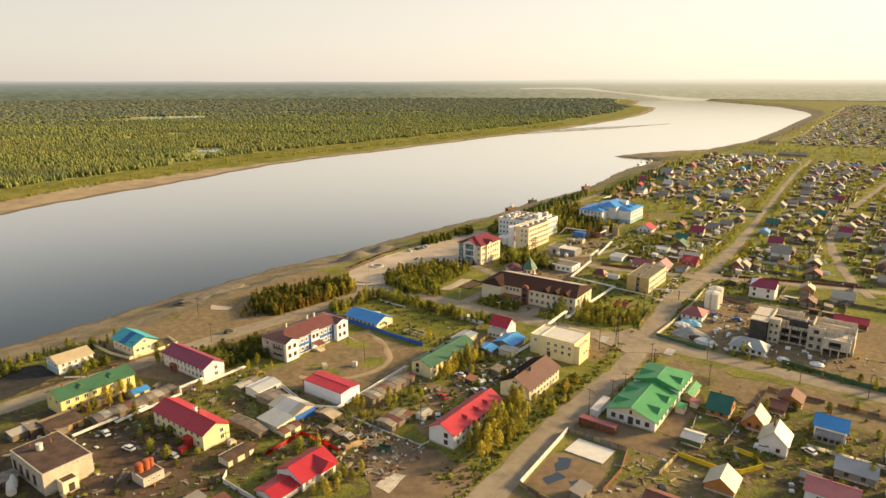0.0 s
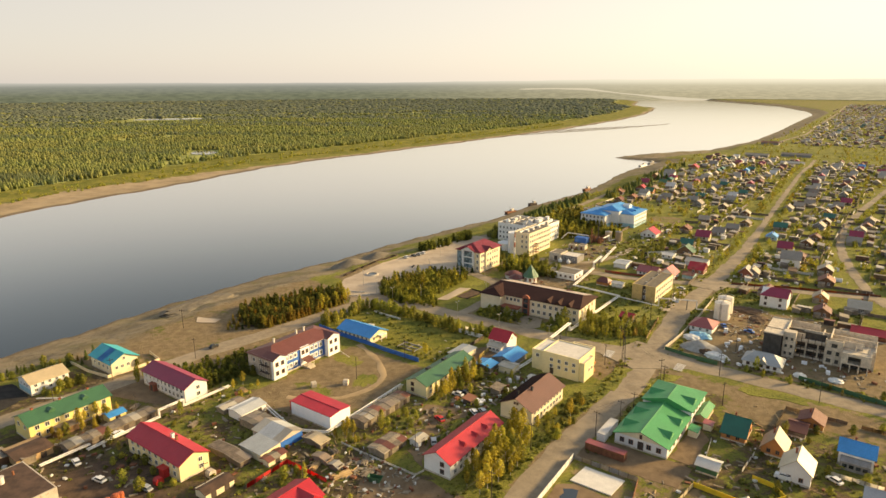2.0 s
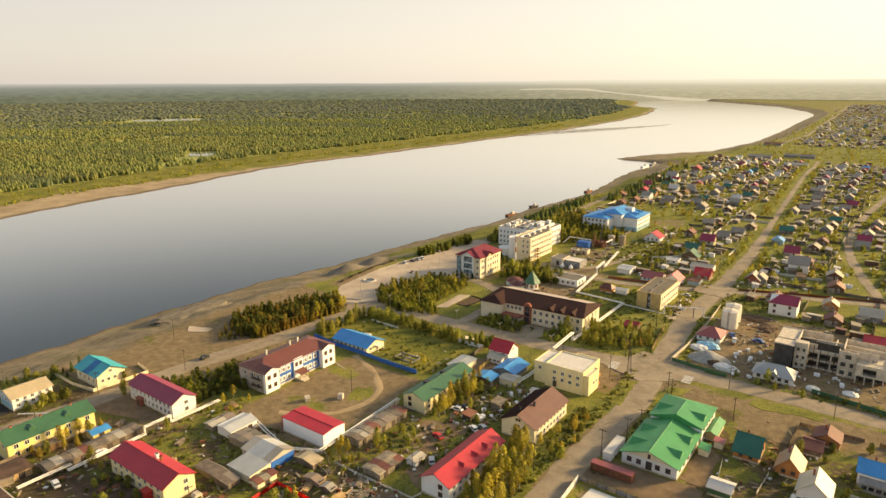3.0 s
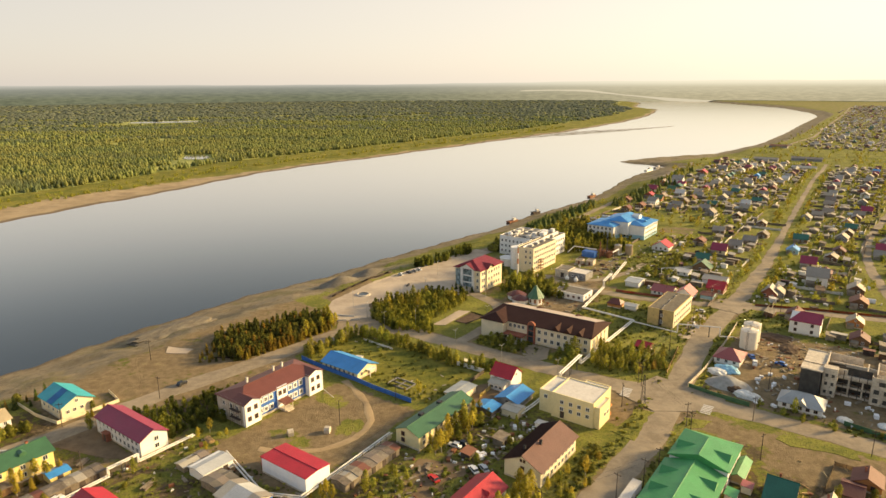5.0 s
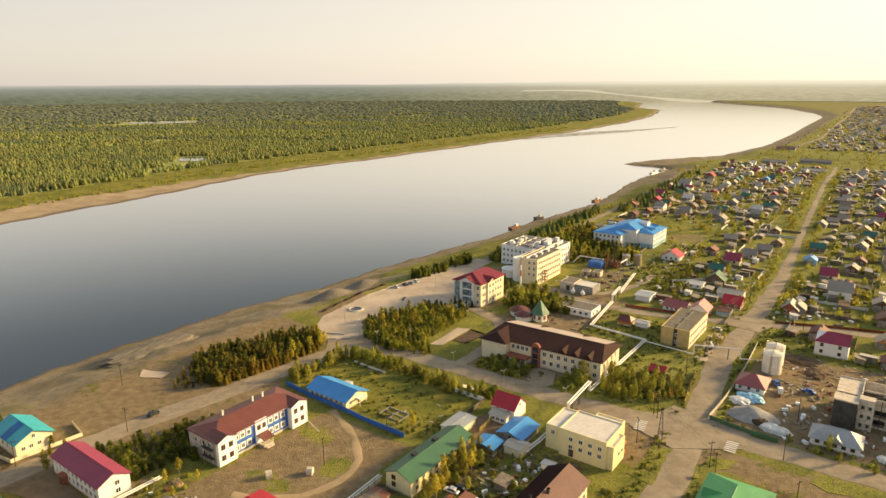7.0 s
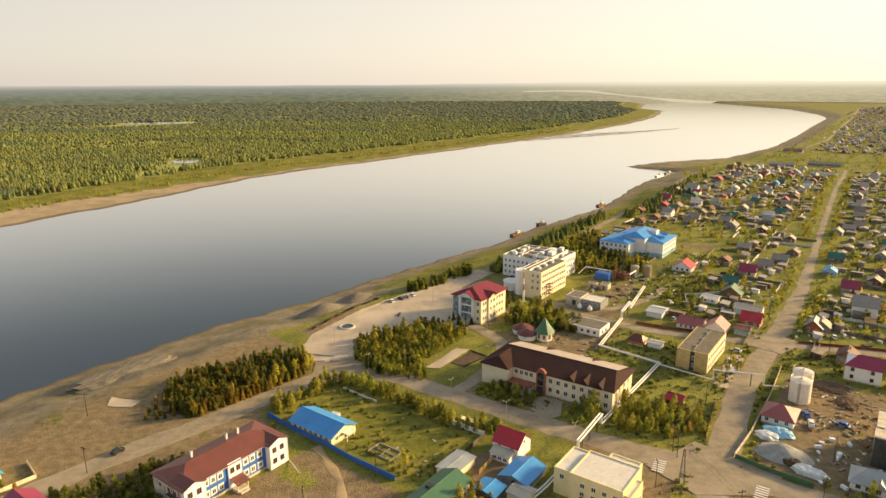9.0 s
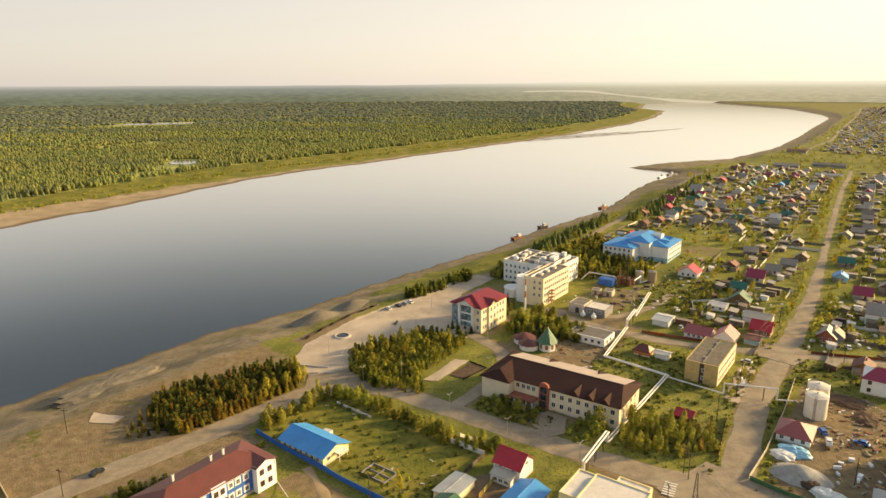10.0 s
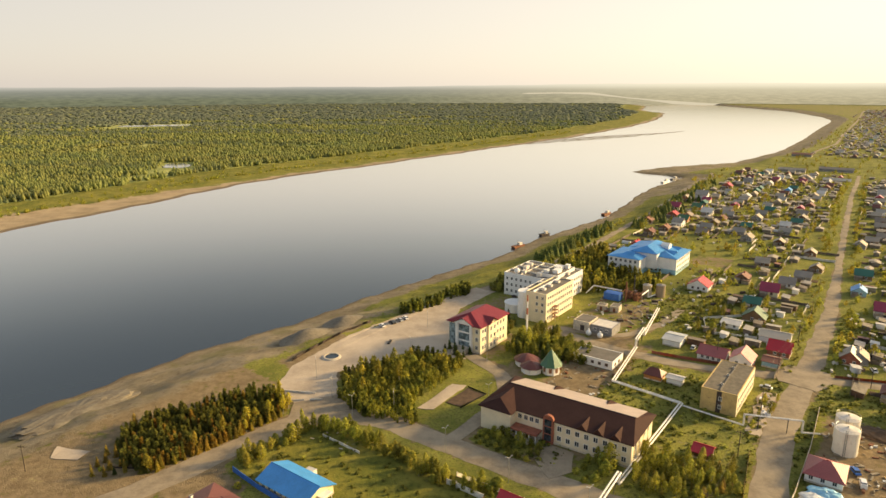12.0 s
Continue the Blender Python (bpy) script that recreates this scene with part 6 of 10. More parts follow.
for y in (29.6, 31.9, 34.2, 36.5, 38.3):
    bm = bmesh.new()
    box(bm, -4.0, -3.7, y - 0.15, y + 0.15, 0, 3.1)
    part("column", bm, M["white"], e)
bm = bmesh.new()
tread = [q for k in range(5) for q in ((-5.2 + 0.3 * k, 0.16 * k), (-5.2 + 0.3 * k, 0.16 * (k + 1)))]
prism(bm, [(-3.7, -0.2), (-5.2, -0.2)] + tread[1:] + [(-3.7, 0.8)], 31, 36, "y")
part("steps", bm, M["concrete"], e)
bm = bmesh.new()
box(bm, -3.69, 0, 29.4, 38.4, -0.2, 0.8)
part("porch_floor", bm, M["concrete"], e)
bm = bmesh.new()
for y in (2.5, 6.5, 11, 16):
    box(bm, y - 0.12, y + 0.12, -0.12, -0.002, 0.8, 8.0)
part("downpipe", bm, M["yellow"], e)

e = thing("town_hall", 318.6, 203.0, "cream three-storey town hall with a red hipped roof", "town hall")
la, lb = 22.2, 16.4
bm = bmesh.new()
box(bm, 0, la, 0, lb, 0.8, 12.4)
part("wall", bm, M["cream"], e)
bm = bmesh.new()
box(bm, -0.1, la + 0.1, -0.1, lb + 0.1, -0.6, 0.8)
part("plinth", bm, M["concrete"], e)
bm = bmesh.new()
box(bm, 5.5, 12, -0.8, 0, 0.3, 12.3)
part("bay", bm, M["cream"], e)
bm = bmesh.new()
roof_shell(bm, -0.9, la + 0.9, -0.9, lb + 0.9, 12.2, 16.2, "x", 5.5, 5.5)
part("roof", bm, M["crimsonX"], e, "glossy dark red hipped roof")
bm = bmesh.new()
roof_shell(bm, -1.6, 8, 2.5, 14.0, 12.3, 15.2, "x", 0, 0)
part("front_gable", bm, M["crimsonX"], e, "red front gable")
bm = bmesh.new()
roof_shell(bm, 4.9, 12.6, -1.7, 7.5, 12.25, 14.6, "y", 0, 0)
part("side_gable", bm, M["crimsonY"], e, "red gable over the side bay")
bm = bmesh.new()
prism(bm, [(5.6, 12.2), (11.9, 12.2), (8.75, 14.1)], -0.78, 4, "y")
part("side_pediment", bm, M["cream"], e)
bm = bmesh.new()
prism(bm, [(3.2, 12.2), (13.2, 12.2), (8.2, 14.8)], -1.0, 4, "x")
part("pediment", bm, M["white"], e)
bm = bmesh.new()
box(bm, -0.25, -0.01, 5.4, 11.0, 1.5, 12.0)
part("curtain_glazing", bm, M["blue_glass"], e, "tall blue-grey glazed front")
for y in (4.4, 11.6):
    bm = bmesh.new()
    box(bm, -1.1, 0, y - 0.6, y + 0.6, 0.5, 12.2)
    part("column", bm, M["white"], e)
bm = bmesh.new()
for z in (4.6, 8.4):
    box(bm, -0.32, -0.24, 5.4, 11.0, z - 0.35, z + 0.35)
part("spandrel", bm, M["white"], e)
bm = bmesh.new()
box(bm, -0.2, -0.01, 13.0, 16.0, 2.0, 11.4)
part("side_glazing", bm, M["blue_glass"], e)
bm = bmesh.new()
for k in range(8):
    box(bm, -6.2 + 0.62 * k, -5.55 + 0.62 * k, 5.6, 10.6, -0.4, 0.25 * (k + 1))
box(bm, -1.25, 0.0, 5.6, 10.6, -0.4, 2.1)
for y in (5.2, 10.6):
    box(bm, -6.3, 0, y, y + 0.4, -0.4, 1.6)
part("stair", bm, M["concrete"], e, "broad outside stair with side walls")
windows(e, "-b", (la, lb), [2.0, 3.8, 14.0, 16.5, 19.0], [2.6, 6.3, 9.9], 1.1, 1.7)
windows(e, "-b", (la, lb), [7.3, 10.2], [2.6, 6.3, 9.9], 1.1, 1.7, at=(0, -0.8))
windows(e, "-a", (la, lb), [1.8], [2.6, 6.3, 9.9], 1.1, 1.7)

e = thing("hospital", 367.0, 197.0, "large white and cream four-storey hospital with stepped flat roofs", "hospital")
flat_block(e, 0, 29.5, 0, 11.0, 14.4, "cream", "grey_bitumen", rim=0.6)
flat_block(e, 29.0, 58.0, 7.5, 40.5, 12.0, "white", "grey_bitumen", rim=0.6)
flat_block(e, 4.5, 29.0, 11.0, 16.5, 12.6, "white", "grey_bitumen")
flat_block(e, 34.0, 55.0, 11.0, 22.0, 13.6, "white", "grey_bitumen", z0=11.9)
flat_block(e, 12.0, 28.8, 16.5, 22.0, 7.5, "white", "grey_bitumen")
bm = bmesh.new()
tube(bm, (4.6, 13.6, -0.5), (4.6, 13.6, 13.4), 3.9, 28)
part("stair_tower", bm, M["white"], e, "round white stair tower")
bm = bmesh.new()
tube(bm, (9.0, 22.0, -0.5), (9.0, 22.0, 4.2), 5.2, 28)
tube(bm, (9.0, 22.0, 4.2), (9.0, 22.0, 4.6), 5.5, 28)
part("round_hall", bm, M["white"], e, "low round entrance hall")
windows(e, "-b", (29, 11), spread(0.8, 28.7, 12), [2.6, 6.0, 9.4, 12.6], 1.2, 1.6)
windows(e, "-b", (29, 11), spread(31, 57, 10), [2.6, 6.0, 9.4], 1.2, 1.6, at=(0, 7.5))
windows(e, "-a", (29, 11), [2.0, 5.0], [6.0, 9.4, 12.6], 1.1, 1.5)
windows(e, "-a", (29, 11), spread(23, 40, 6), [2.6, 6.0, 9.4], 1.1, 1.5, at=(29, 0))
for i, (x, y, sx, sy, h) in enumerate(((32, 20, 3, 2.5, 1.6), (33, 30, 2.5, 2, 1.2), (40, 33, 4, 2, 1.4), (48, 34, 2, 3, 1.3), (20, 13, 2, 2, 1.2), (44, 9.5, 2, 1.5, 1.1))):
    bm = bmesh.new()
    box(bm, x, x + sx, y, y + sy, 12.0, 12.6 + h)
    part("roof_vent", bm, M["white_roof"], e)
for x0, x1, y0, y1, h in ((36, 36.4, 22.6, 40, 12.9), (44, 44.4, 22.6, 40, 12.8), (51, 51.4, 22.6, 40, 12.9), (30.2, 57, 30.6, 31.0, 12.75)):
    bm = bmesh.new()
    box(bm, x0, x1, y0, y1, 12.05, h)
    part("fire_wall", bm, M["white_roof"], e, "pale parapet wall across the roof")
for x, y, sx, sy, h in ((38, 13, 5, 3, 1.5), (46, 15, 4, 4, 1.1), (50, 12.5, 2.5, 2, 1.8), (36, 18, 2, 2.4, 1.3)):
    bm = bmesh.new()
    box(bm, x, x + sx, y, y + sy, 13.65, 14.0 + h)
    box(bm, x - 0.2, x + sx + 0.2, y - 0.2, y + sy + 0.2, 14.0 + h, 14.15 + h)
    part("roof_hut", bm, M["white"], e, "white plant hut on the roof")
for x in (6, 13, 21):
    bm = bmesh.new()
    box(bm, x, x + 2.0, 4.2, 6.4, 14.4, 15.6)
    part("roof_vent", bm, M["white_roof"], e)
bm = bmesh.new()
box(bm, 0.5, 29.0, 7.0, 7.5, 14.5, 15.5)
part("fire_wall", bm, M["white"], e, "white upstand along the roof")
bm = bmesh.new()
bmesh.ops.create_uvsphere(bm, u_segments=14, v_segments=8, radius=1.6, matrix=Matrix.Translation((31.5, 34, 13.6)))
part("dish", bm, M["white"], e, "white satellite dome")
for x in (6.0, 9.0):
    for y in (-2.2, -0.3):
        bm = bmesh.new()
        box(bm, x, x + 0.15, y, y + 0.15, 0, 7.5)
        part("stair_post", bm, M["tanX"], e, "rust-orange fire stair post")
for z in (1.8, 3.6, 5.4, 7.2):
    bm = bmesh.new()
    box(bm, 6.0, 9.15, -2.2, -0.1, z, z + 0.12)
    part("stair_landing", bm, M["rust"], e, "rust-orange fire stair landing")

e = thing("school_building", 471.5, 171.5, "white three-storey school with bright blue roofs and teal base", "school")
for x0, x1, y0, y1, rh in ((0, 25, 17.5, 37, 12.3), (14.5, 42, 0, 17.5, 12.3), (25.03, 47, 17.53, 34, 12.6), (11, 40, 11, 27, 15.4)):
    bm = bmesh.new()
    box(bm, x0, x1, y0, y1, 2.9, 10.2 if rh < 13 else 12.4)
    part("wall", bm, M["white"], e)
    if rh < 13:
        bm = bmesh.new()
        box(bm, x0 - 0.03, x1 + 0.03, y0 - 0.03, y1 + 0.03, -0.6, 2.9)
        part("base", bm, M["pale_blue"], e, "teal-green painted base")
    bm = bmesh.new()
    roof_shell(bm, x0 - 0.7, x1 + 0.7, y0 - 0.7, y1 + 0.7, 10.1 if rh < 13 else 12.3, rh, "x", 6, 6)
    part("roof", bm, M["blueX"], e, "bright blue metal roof")
windows(e, "-a", (25, 37), spread(18.5, 36.5, 6), [1.7, 5.0, 8.2], 1.3, 1.6)
windows(e, "-a", (25, 37), [9.5, 12.0, 14.5], [1.7, 5.0, 8.2], 1.3, 1.6, at=(14.5, 0), skip=((0, 1), (0, 2)))
windows(e, "-b", (25, 37), spread(15.5, 41, 8), [1.7, 5.0, 8.2], 1.3, 1.6)
bm = bmesh.new()
box(bm, 27, 33, 9, 14, 11.4, 14.4)
prism(bm, [(27, 14.4), (33, 14.4), (30, 15.6)], 9, 14, "y")
part("roof_hut", bm, M["white"], e, "white gabled hut on the roof")
for x0, y0, x1, y1 in ((2, 22, 9, 30), (19, 3, 27, 11), (31, 4, 38, 12)):
    bm = bmesh.new()
    roof_shell(bm, x0, x1, y0, y1, 11.0, 12.9, "y", 0, 2.5)
    part("cross_roof", bm, M["blueY"], e, "bright blue cross gable")

e = thing("apartment_block", 325.2, 102.3, "ochre flat-roofed two-storey block with a grey bitumen roof", "house")
flat_block(e, 0, 28.5, 0, 12.0, 8.0, "ochre", "gravel", rim=0.25)
bm = bmesh.new()
box(bm, -0.02, 28.52, -0.05, -0.004, -0.3, 8.0)
part("side_wall", bm, M["cream"], e, "pale cream side wall")
windows(e, "-b", (28.5, 12), spread(1, 27.5, 9), [2.2, 5.6], 1.3, 1.5, at=(0, -0.05))
# flat dark strip paints a recess's shade on the end wall
bm = bmesh.new()
box(bm, -0.06, -0.004, 5.1, 6.7, 0.0, 8.0)
part("stair_recess", bm, M["dark_wood"], e, "dark strip painted as the shade of a stair recess")
windows(e, "-a", (28.5, 12), [5.4], [2.3, 5.4], 0.9, 1.3, at=(-0.06, 0))
bm = bmesh.new()
box(bm, 0.4, 28.1, 5.7, 6.1, 7.9, 8.5)
part("roof_kerb", bm, M["grey_bitumen"], e, "low kerb along the middle of the roof")
for x in (6, 15, 23):
    chimney(e, x, 6.5, 8.0, 8.7, 0.35, "white_roof")

# pavilion with a green spire and two red tent roofs
e = thing("pavilion", 320.5, 170.5, "white eight-sided pavilion with a pointed green roof", "pavilion")
bm = bmesh.new()
tube(bm, (0, 0, -0.4), (0, 0, 3.6), 3.6, 8)
part("wall", bm, M["white"], e)
bm = bmesh.new()
tube(bm, (0, 0, 3.5), (0, 0, 10.0), 4.6, 8, 0.05)
part("roof", bm, M["greenX"], e, "pointed green spire roof")
for k in range(8):
    bm = bmesh.new()
    t = 2 * math.pi * (k + 0.5) / 8
    box(bm, -0.6, 0.6, -0.05, 0.05, 1.0, 2.9)
    o = part("window", bm, M["frame_brown"], e)
    o.matrix_basis = pose(3.36 * math.cos(t), 3.36 * math.sin(t), 0, 0, 0, math.degrees(t) + 90)
for dx, dy, rr in ((-2.0, 6.4, 4.8), (3.0, 11.4, 5.4)):
    e = thing("pavilion", 319.0 + dx, 171.0 + dy, "low round white pavilion with a patched red roof", "pavilion")
    bm = bmesh.new()
    tube(bm, (0, 0, -0.4), (0, 0, 2.4), rr * 0.85, 10)
    part("wall", bm, M["white"], e)
    bm = bmesh.new()
    tube(bm, (0, 0, 2.3), (0, 0, 3.6), rr, 10, rr * 0.5)
    tube(bm, (0, 0, 3.6), (0, 0, 4.5), rr * 0.5, 10, 0.1)
    part("roof", bm, M["maroon_brownX"], e, "patched dark red roof")

e = thing("service_block", 336.2, 151.2, "low white flat-roofed service block with a brown roof", "service building")
flat_block(e, 0, 11.5, 0, 17, 3.4, "white", "grey_bitumen", rim=0.2)
windows(e, "-a", (11, 17), spread(1, 16, 5), [1.8], 1.0, 1.0, "frame_brown")
windows(e, "-b", (11, 17), [3, 7], [1.8], 1.0, 1.0, "frame_brown")
e = thing("boiler_house", 370.0, 165.0, "grey flat-roofed boiler house in two blocks", "boiler house")
flat_block(e, 0, 10, 0, 10.5, 3.8, "grey_wall", "white_roof", rim=0.3)
flat_block(e, -1, 9, 10.6, 18.5, 4.6, "concrete", "grey_bitumen", rim=0.3)
windows(e, "-a", (10, 10), [2.5, 5, 8], [2.2], 1.2, 1.2)
door(e, -1.02, 14, "-a", 1.8, 2.6)
for y in (4.0, 9.5):
    t = thing("water_tank", 366.0, 165.0 + y, "small white rounded tank beside the boiler house", "tank", group="white tanks by the boiler house")
    bm = bmesh.new()
    bmesh.ops.create_uvsphere(bm, u_segments=14, v_segments=8, radius=1.3, matrix=Matrix.Translation((0, 0, 1.3)))
    part("vessel", bm, M["white"], t)
    bm = bmesh.new()
    tube(bm, (0, 0, 2.5), (0, 0, 3.2), 0.4, 8)
    part("neck", bm, M["white"], t)
e = thing("container", 419.5, 181.0, "bright blue boiler container with pipes", "container")
flat_block(e, 0, 5.5, 0, 8.5, 3.6, "blue_paint", "blue_paint", rim=0.1)
bm = bmesh.new()
tube(bm, (2, -3, 0), (2, -3, 11), 0.4, 10)
part("flue", bm, M["rust"], e, "rusty tall flue")
for i, (a, b) in enumerate(((437, 172), (441, 166))):
    e = thing("storage_tank", a, b, "beige upright storage tank near the blue-roofed school", "tank", group="beige tanks")
    bm = bmesh.new()
    tube(bm, (0, 0, -0.3), (0, 0, 6.5), 2.4, 20)
    part("shell", bm, M["tanX"], e)
    bm = bmesh.new()
    tube(bm, (0, 0, 6.5), (0, 0, 7.2), 2.5, 20, 0.2)
    part("lid", bm, M["greyX"], e)

e, la, lb = pitched(462.5, 473, 147, 158, 3.0, 6.4, "a", "white", "red", "white cottage with a bright red roof", "cottage", "house", hip=(0, 0))
windows(e, "-a", (la, lb), [2, 5, 8], [1.7], 0.9, 1.1, "frame_brown")
e, la, lb = pitched(368.5, 379, 116.3, 127, 2.7, 4.9, "b", "white", "faded_maroon", "long white house with a faded maroon roof", "shop_building", "shop")
windows(e, "-a", (la, lb), spread(1, lb - 1, 4), [1.6], 1.0, 1.1)
e, la, lb = pitched(370, 379.5, 106.3, 114.8, 3.0, 6.2, "a", "white", "pink", "white house with a faded pink gable roof", "shop_building", "shop")
windows(e, "-a", (la, lb), [2.2, 5.6], [1.7], 1.0, 1.1)
e, la, lb = pitched(375, 385, 136, 143.5, 3.0, 3.7, "b", "white", "pale_zinc", "white hut with a striped pale roof", "hut", "shed")
e, la, lb = pitched(376, 383, 97.5, 103.5, 2.6, 3.4, "b", "pale_blue", "rust_roof", "small pale hut with a pinkish roof", "hut", "shed")
e, la, lb = pitched(337, 342.5, 132, 138.5, 2.4, 4.2, "b", "orange_wall", "maroon_brown", "rounded rust-brown brick store", "shed", "shed", hip=(2, 2))
e, la, lb = pitched(338, 342, 124.5, 130, 2.5, 2.9, "b", "white", "light", "small white store with a flat pale roof", "shed", "shed")
e, la, lb = pitched(291.6, 297.2, 102.3, 107.6, 2.3, 3.6, "b", "log", "red", "small red-roofed hut among bushes", "hut", "shed")
e = thing("chimney_stack", 351.7, 198.8, "tall red and white banded steel mast", "mast")
for k in range(6):
    bm = bmesh.new()
    tube(bm, (0, 0, k * 3.1 - (0.4 if k == 0 else 0)), (0, 0, (k + 1) * 3.1), 0.55 - 0.05 * k, 12, 0.5 - 0.05 * k)
    part("band", bm, M["white" if k in (0, 1, 2, 4) else "orange_paint"], e)

# the round basin on the square
e = thing("fountain_basin", 279.4, 252.4, "round white fountain basin with dark water", "fountain")
bm = bmesh.new()
for k in range(40):
    t0, t1 = 2 * math.pi * k / 40, 2 * math.pi * (k + 1) / 40
    ring = []
    for t in (t0, t1):
        for r, z in ((2.9, 0.05), (2.9, 0.7), (3.4, 0.7), (4.1, 0.12), (4.1, -0.2)):
            ring.append(bm.verts.new((r * math.cos(t), r * math.sin(t), z)))
    for i in range(4):
        bm.faces.new((ring[i], ring[i + 1], ring[i + 6], ring[i + 5]))
bmesh.ops.remove_doubles(bm, verts=bm.verts[:], dist=0.001)
bmesh.ops.recalc_face_normals(bm, faces=bm.faces[:])
part("rim", bm, M["dirty_white"], e)
bm = bmesh.new()
tube(bm, (0, 0, 0.05), (0, 0, 0.35), 2.92, 32)
part("water_surface", bm, M["water"], e)
bm = bmesh.new()
box(bm, -2.2, 2.2, -0.5, 0.5, 0, 0.7)
solo("plinth_block", bm, M["dark_concrete"], 306, 243, "low dark stone plinth on the square", "monument", rot=25)

for spec in ((397, 405, 71, 78.5, 3.0, 6.2, "a", "brick", "grey", "red-brown timber house with a grey gable roof"),
             (389.5, 398, 95.5, 104, 3.0, 6.0, "b", "brick", "red", "brick-red house with a bright red roof"),
             (404, 414, 98, 110, 3.0, 4.4, "b", "white", "grey", "wide white house with a blue-grey sheet roof"),
             (428, 436, 112, 122, 2.6, 6.2, "a", "log", "green", "log house with a steep light green roof"),
             (412, 420, 120, 128, 2.6, 3.4, "b", "white", "light", "long pale shed with a white sheet roof")):
    e, la, lb = pitched(*spec, name="cottage", category="house")
    windows(e, "-a", (la, lb), [2, 5.5], [1.7], 1.0, 1.1)
    windows(e, "-b", (la, lb), [2, 5.5], [1.7], 1.0, 1.1)
bm = bmesh.new()
prism(bm, [(-0.8, 0), (0.8, 0), (0.6, 1.6), (0.9, 2.6), (0.1, 3.0), (-0.7, 2.2)], -0.5, 0.5, "y")
solo("play_sculpture", bm, M["red_paint"], 288.5, 174.5, "small bright red playground sculpture", "sculpture", rot=30)

# ---- trees and bushes ----
def frond_crown(seed, h, w, low=0.08, whorls=15, per=7):
    """A conifer's crown: whorls of drooping fronds, shorter towards the tip."""
    rng = random.Random(seed)
    bm = bmesh.new()
    for i in range(whorls):
        u = i / (whorls - 1)
        z, r = h * (low + (0.97 - low) * u), w / 2 * (1 - u) ** 0.65 * rng.uniform(0.75, 1.2) + 0.06
        for k in range(per):
            t = 2 * math.pi * (k + rng.random()) / per
            rr = r * rng.uniform(0.6, 1.15)
            c, s = math.cos(t), math.sin(t)
            side = 0.34 * rr + 0.14
            root = bm.verts.new((0.03 * c, 0.03 * s, z + 0.12 * h / whorls))
            tip = bm.verts.new((rr * c, rr * s, z - 0.25 * rr + rng.uniform(-0.1, 0.1)))
            l1 = bm.verts.new((0.55 * rr * c - side * s, 0.55 * rr * s + side * c, z - 0.05 * rr))
            l2 = bm.verts.new((0.55 * rr * c + side * s, 0.55 * rr * s - side * c, z - 0.05 * rr))
            bm.faces.new((root, l2, tip))
            bm.faces.new((root, tip, l1))
    top = [bm.verts.new(p) for p in ((0.07, 0, 0.93 * h), (-0.05, 0.06, 0.93 * h), (-0.05, -0.06, 0.93 * h), (0, 0, 1.03 * h))]
    for q in ((0, 1, 3), (1, 2, 3), (2, 0, 3)):
        bm.faces.new([top[i] for i in q])
    return bm


def leaf_crown(seed, h, w, low=0.25, lobes=7, leaves=260, size=0.42):
    """A broad-leaved crown: leaf clumps spread over several uneven lobes, with gaps."""
    rng = random.Random(seed)
    bm = bmesh.new()
    turn = rng.uniform(0, 6.28)
    for _ in range(leaves):
        u, t = rng.random() ** 0.85, rng.uniform(0, 2 * math.pi)
        bulge = (max(0.0, 4 * u * (1 - u)) ** 0.55) * (1.08 - 0.35 * u)
        bulge *= 1 + 0.20 * math.sin(lobes * 0.35 * t + turn + 7 * u) + 0.16 * math.sin(2 * t - 11 * u + turn)
        r = w / 2 * bulge * rng.uniform(0.45, 1.12)
        p = Vector((r * math.cos(t), r * math.sin(t), h * (low + 0.04 + (0.98 - low) * u) + rng.uniform(-0.03, 0.03) * h))
        d = Vector((math.cos(t), math.sin(t), 1.6 * (u - 0.45))).normalized()
        n1 = (d + Vector((rng.uniform(-0.6, 0.6), rng.uniform(-0.6, 0.6), rng.uniform(-0.2, 0.8)))).normalized()
        u = n1.cross(Vector((rng.random() - 0.5, rng.random() - 0.5, 1))).normalized()
        v = n1.cross(u)
        s = size * rng.uniform(0.6, 1.3)
        bm.faces.new([bm.verts.new(p + u * s * i + v * s * j * 0.75) for i, j in ((-0.5, -0.4), (0.5, -0.5), (0.45, 0.5), (-0.4, 0.45))])
    return bm


def trunk_mesh(seed, h, r, material, limbs=5, spread_w=1.0, top=0.9):
    rng = random.Random(seed)
    bm = bmesh.new()
    p, k = Vector((0, 0, -0.3)), 4
    for i in range(k):
        q = Vector((rng.uniform(-0.12, 0.12) * r * 4, rng.uniform(-0.12, 0.12) * r * 4, h * top * (i + 1) / k))
        tube(bm, p, q, r * (1 - i / k) + 0.02, 6, r * (1 - (i + 1) / k) + 0.02)
        p = q
    for i in range(limbs):
        t, z = 2 * math.pi * i / limbs + rng.random(), h * rng.uniform(0.3, 0.65)
        tube(bm, (0, 0, z), (spread_w * 0.3 * math.cos(t), spread_w * 0.3 * math.sin(t), z + h * 0.16), r * 0.4, 5, r * 0.12)
    return finished("trunk", bm, M[material])


TREES = {}
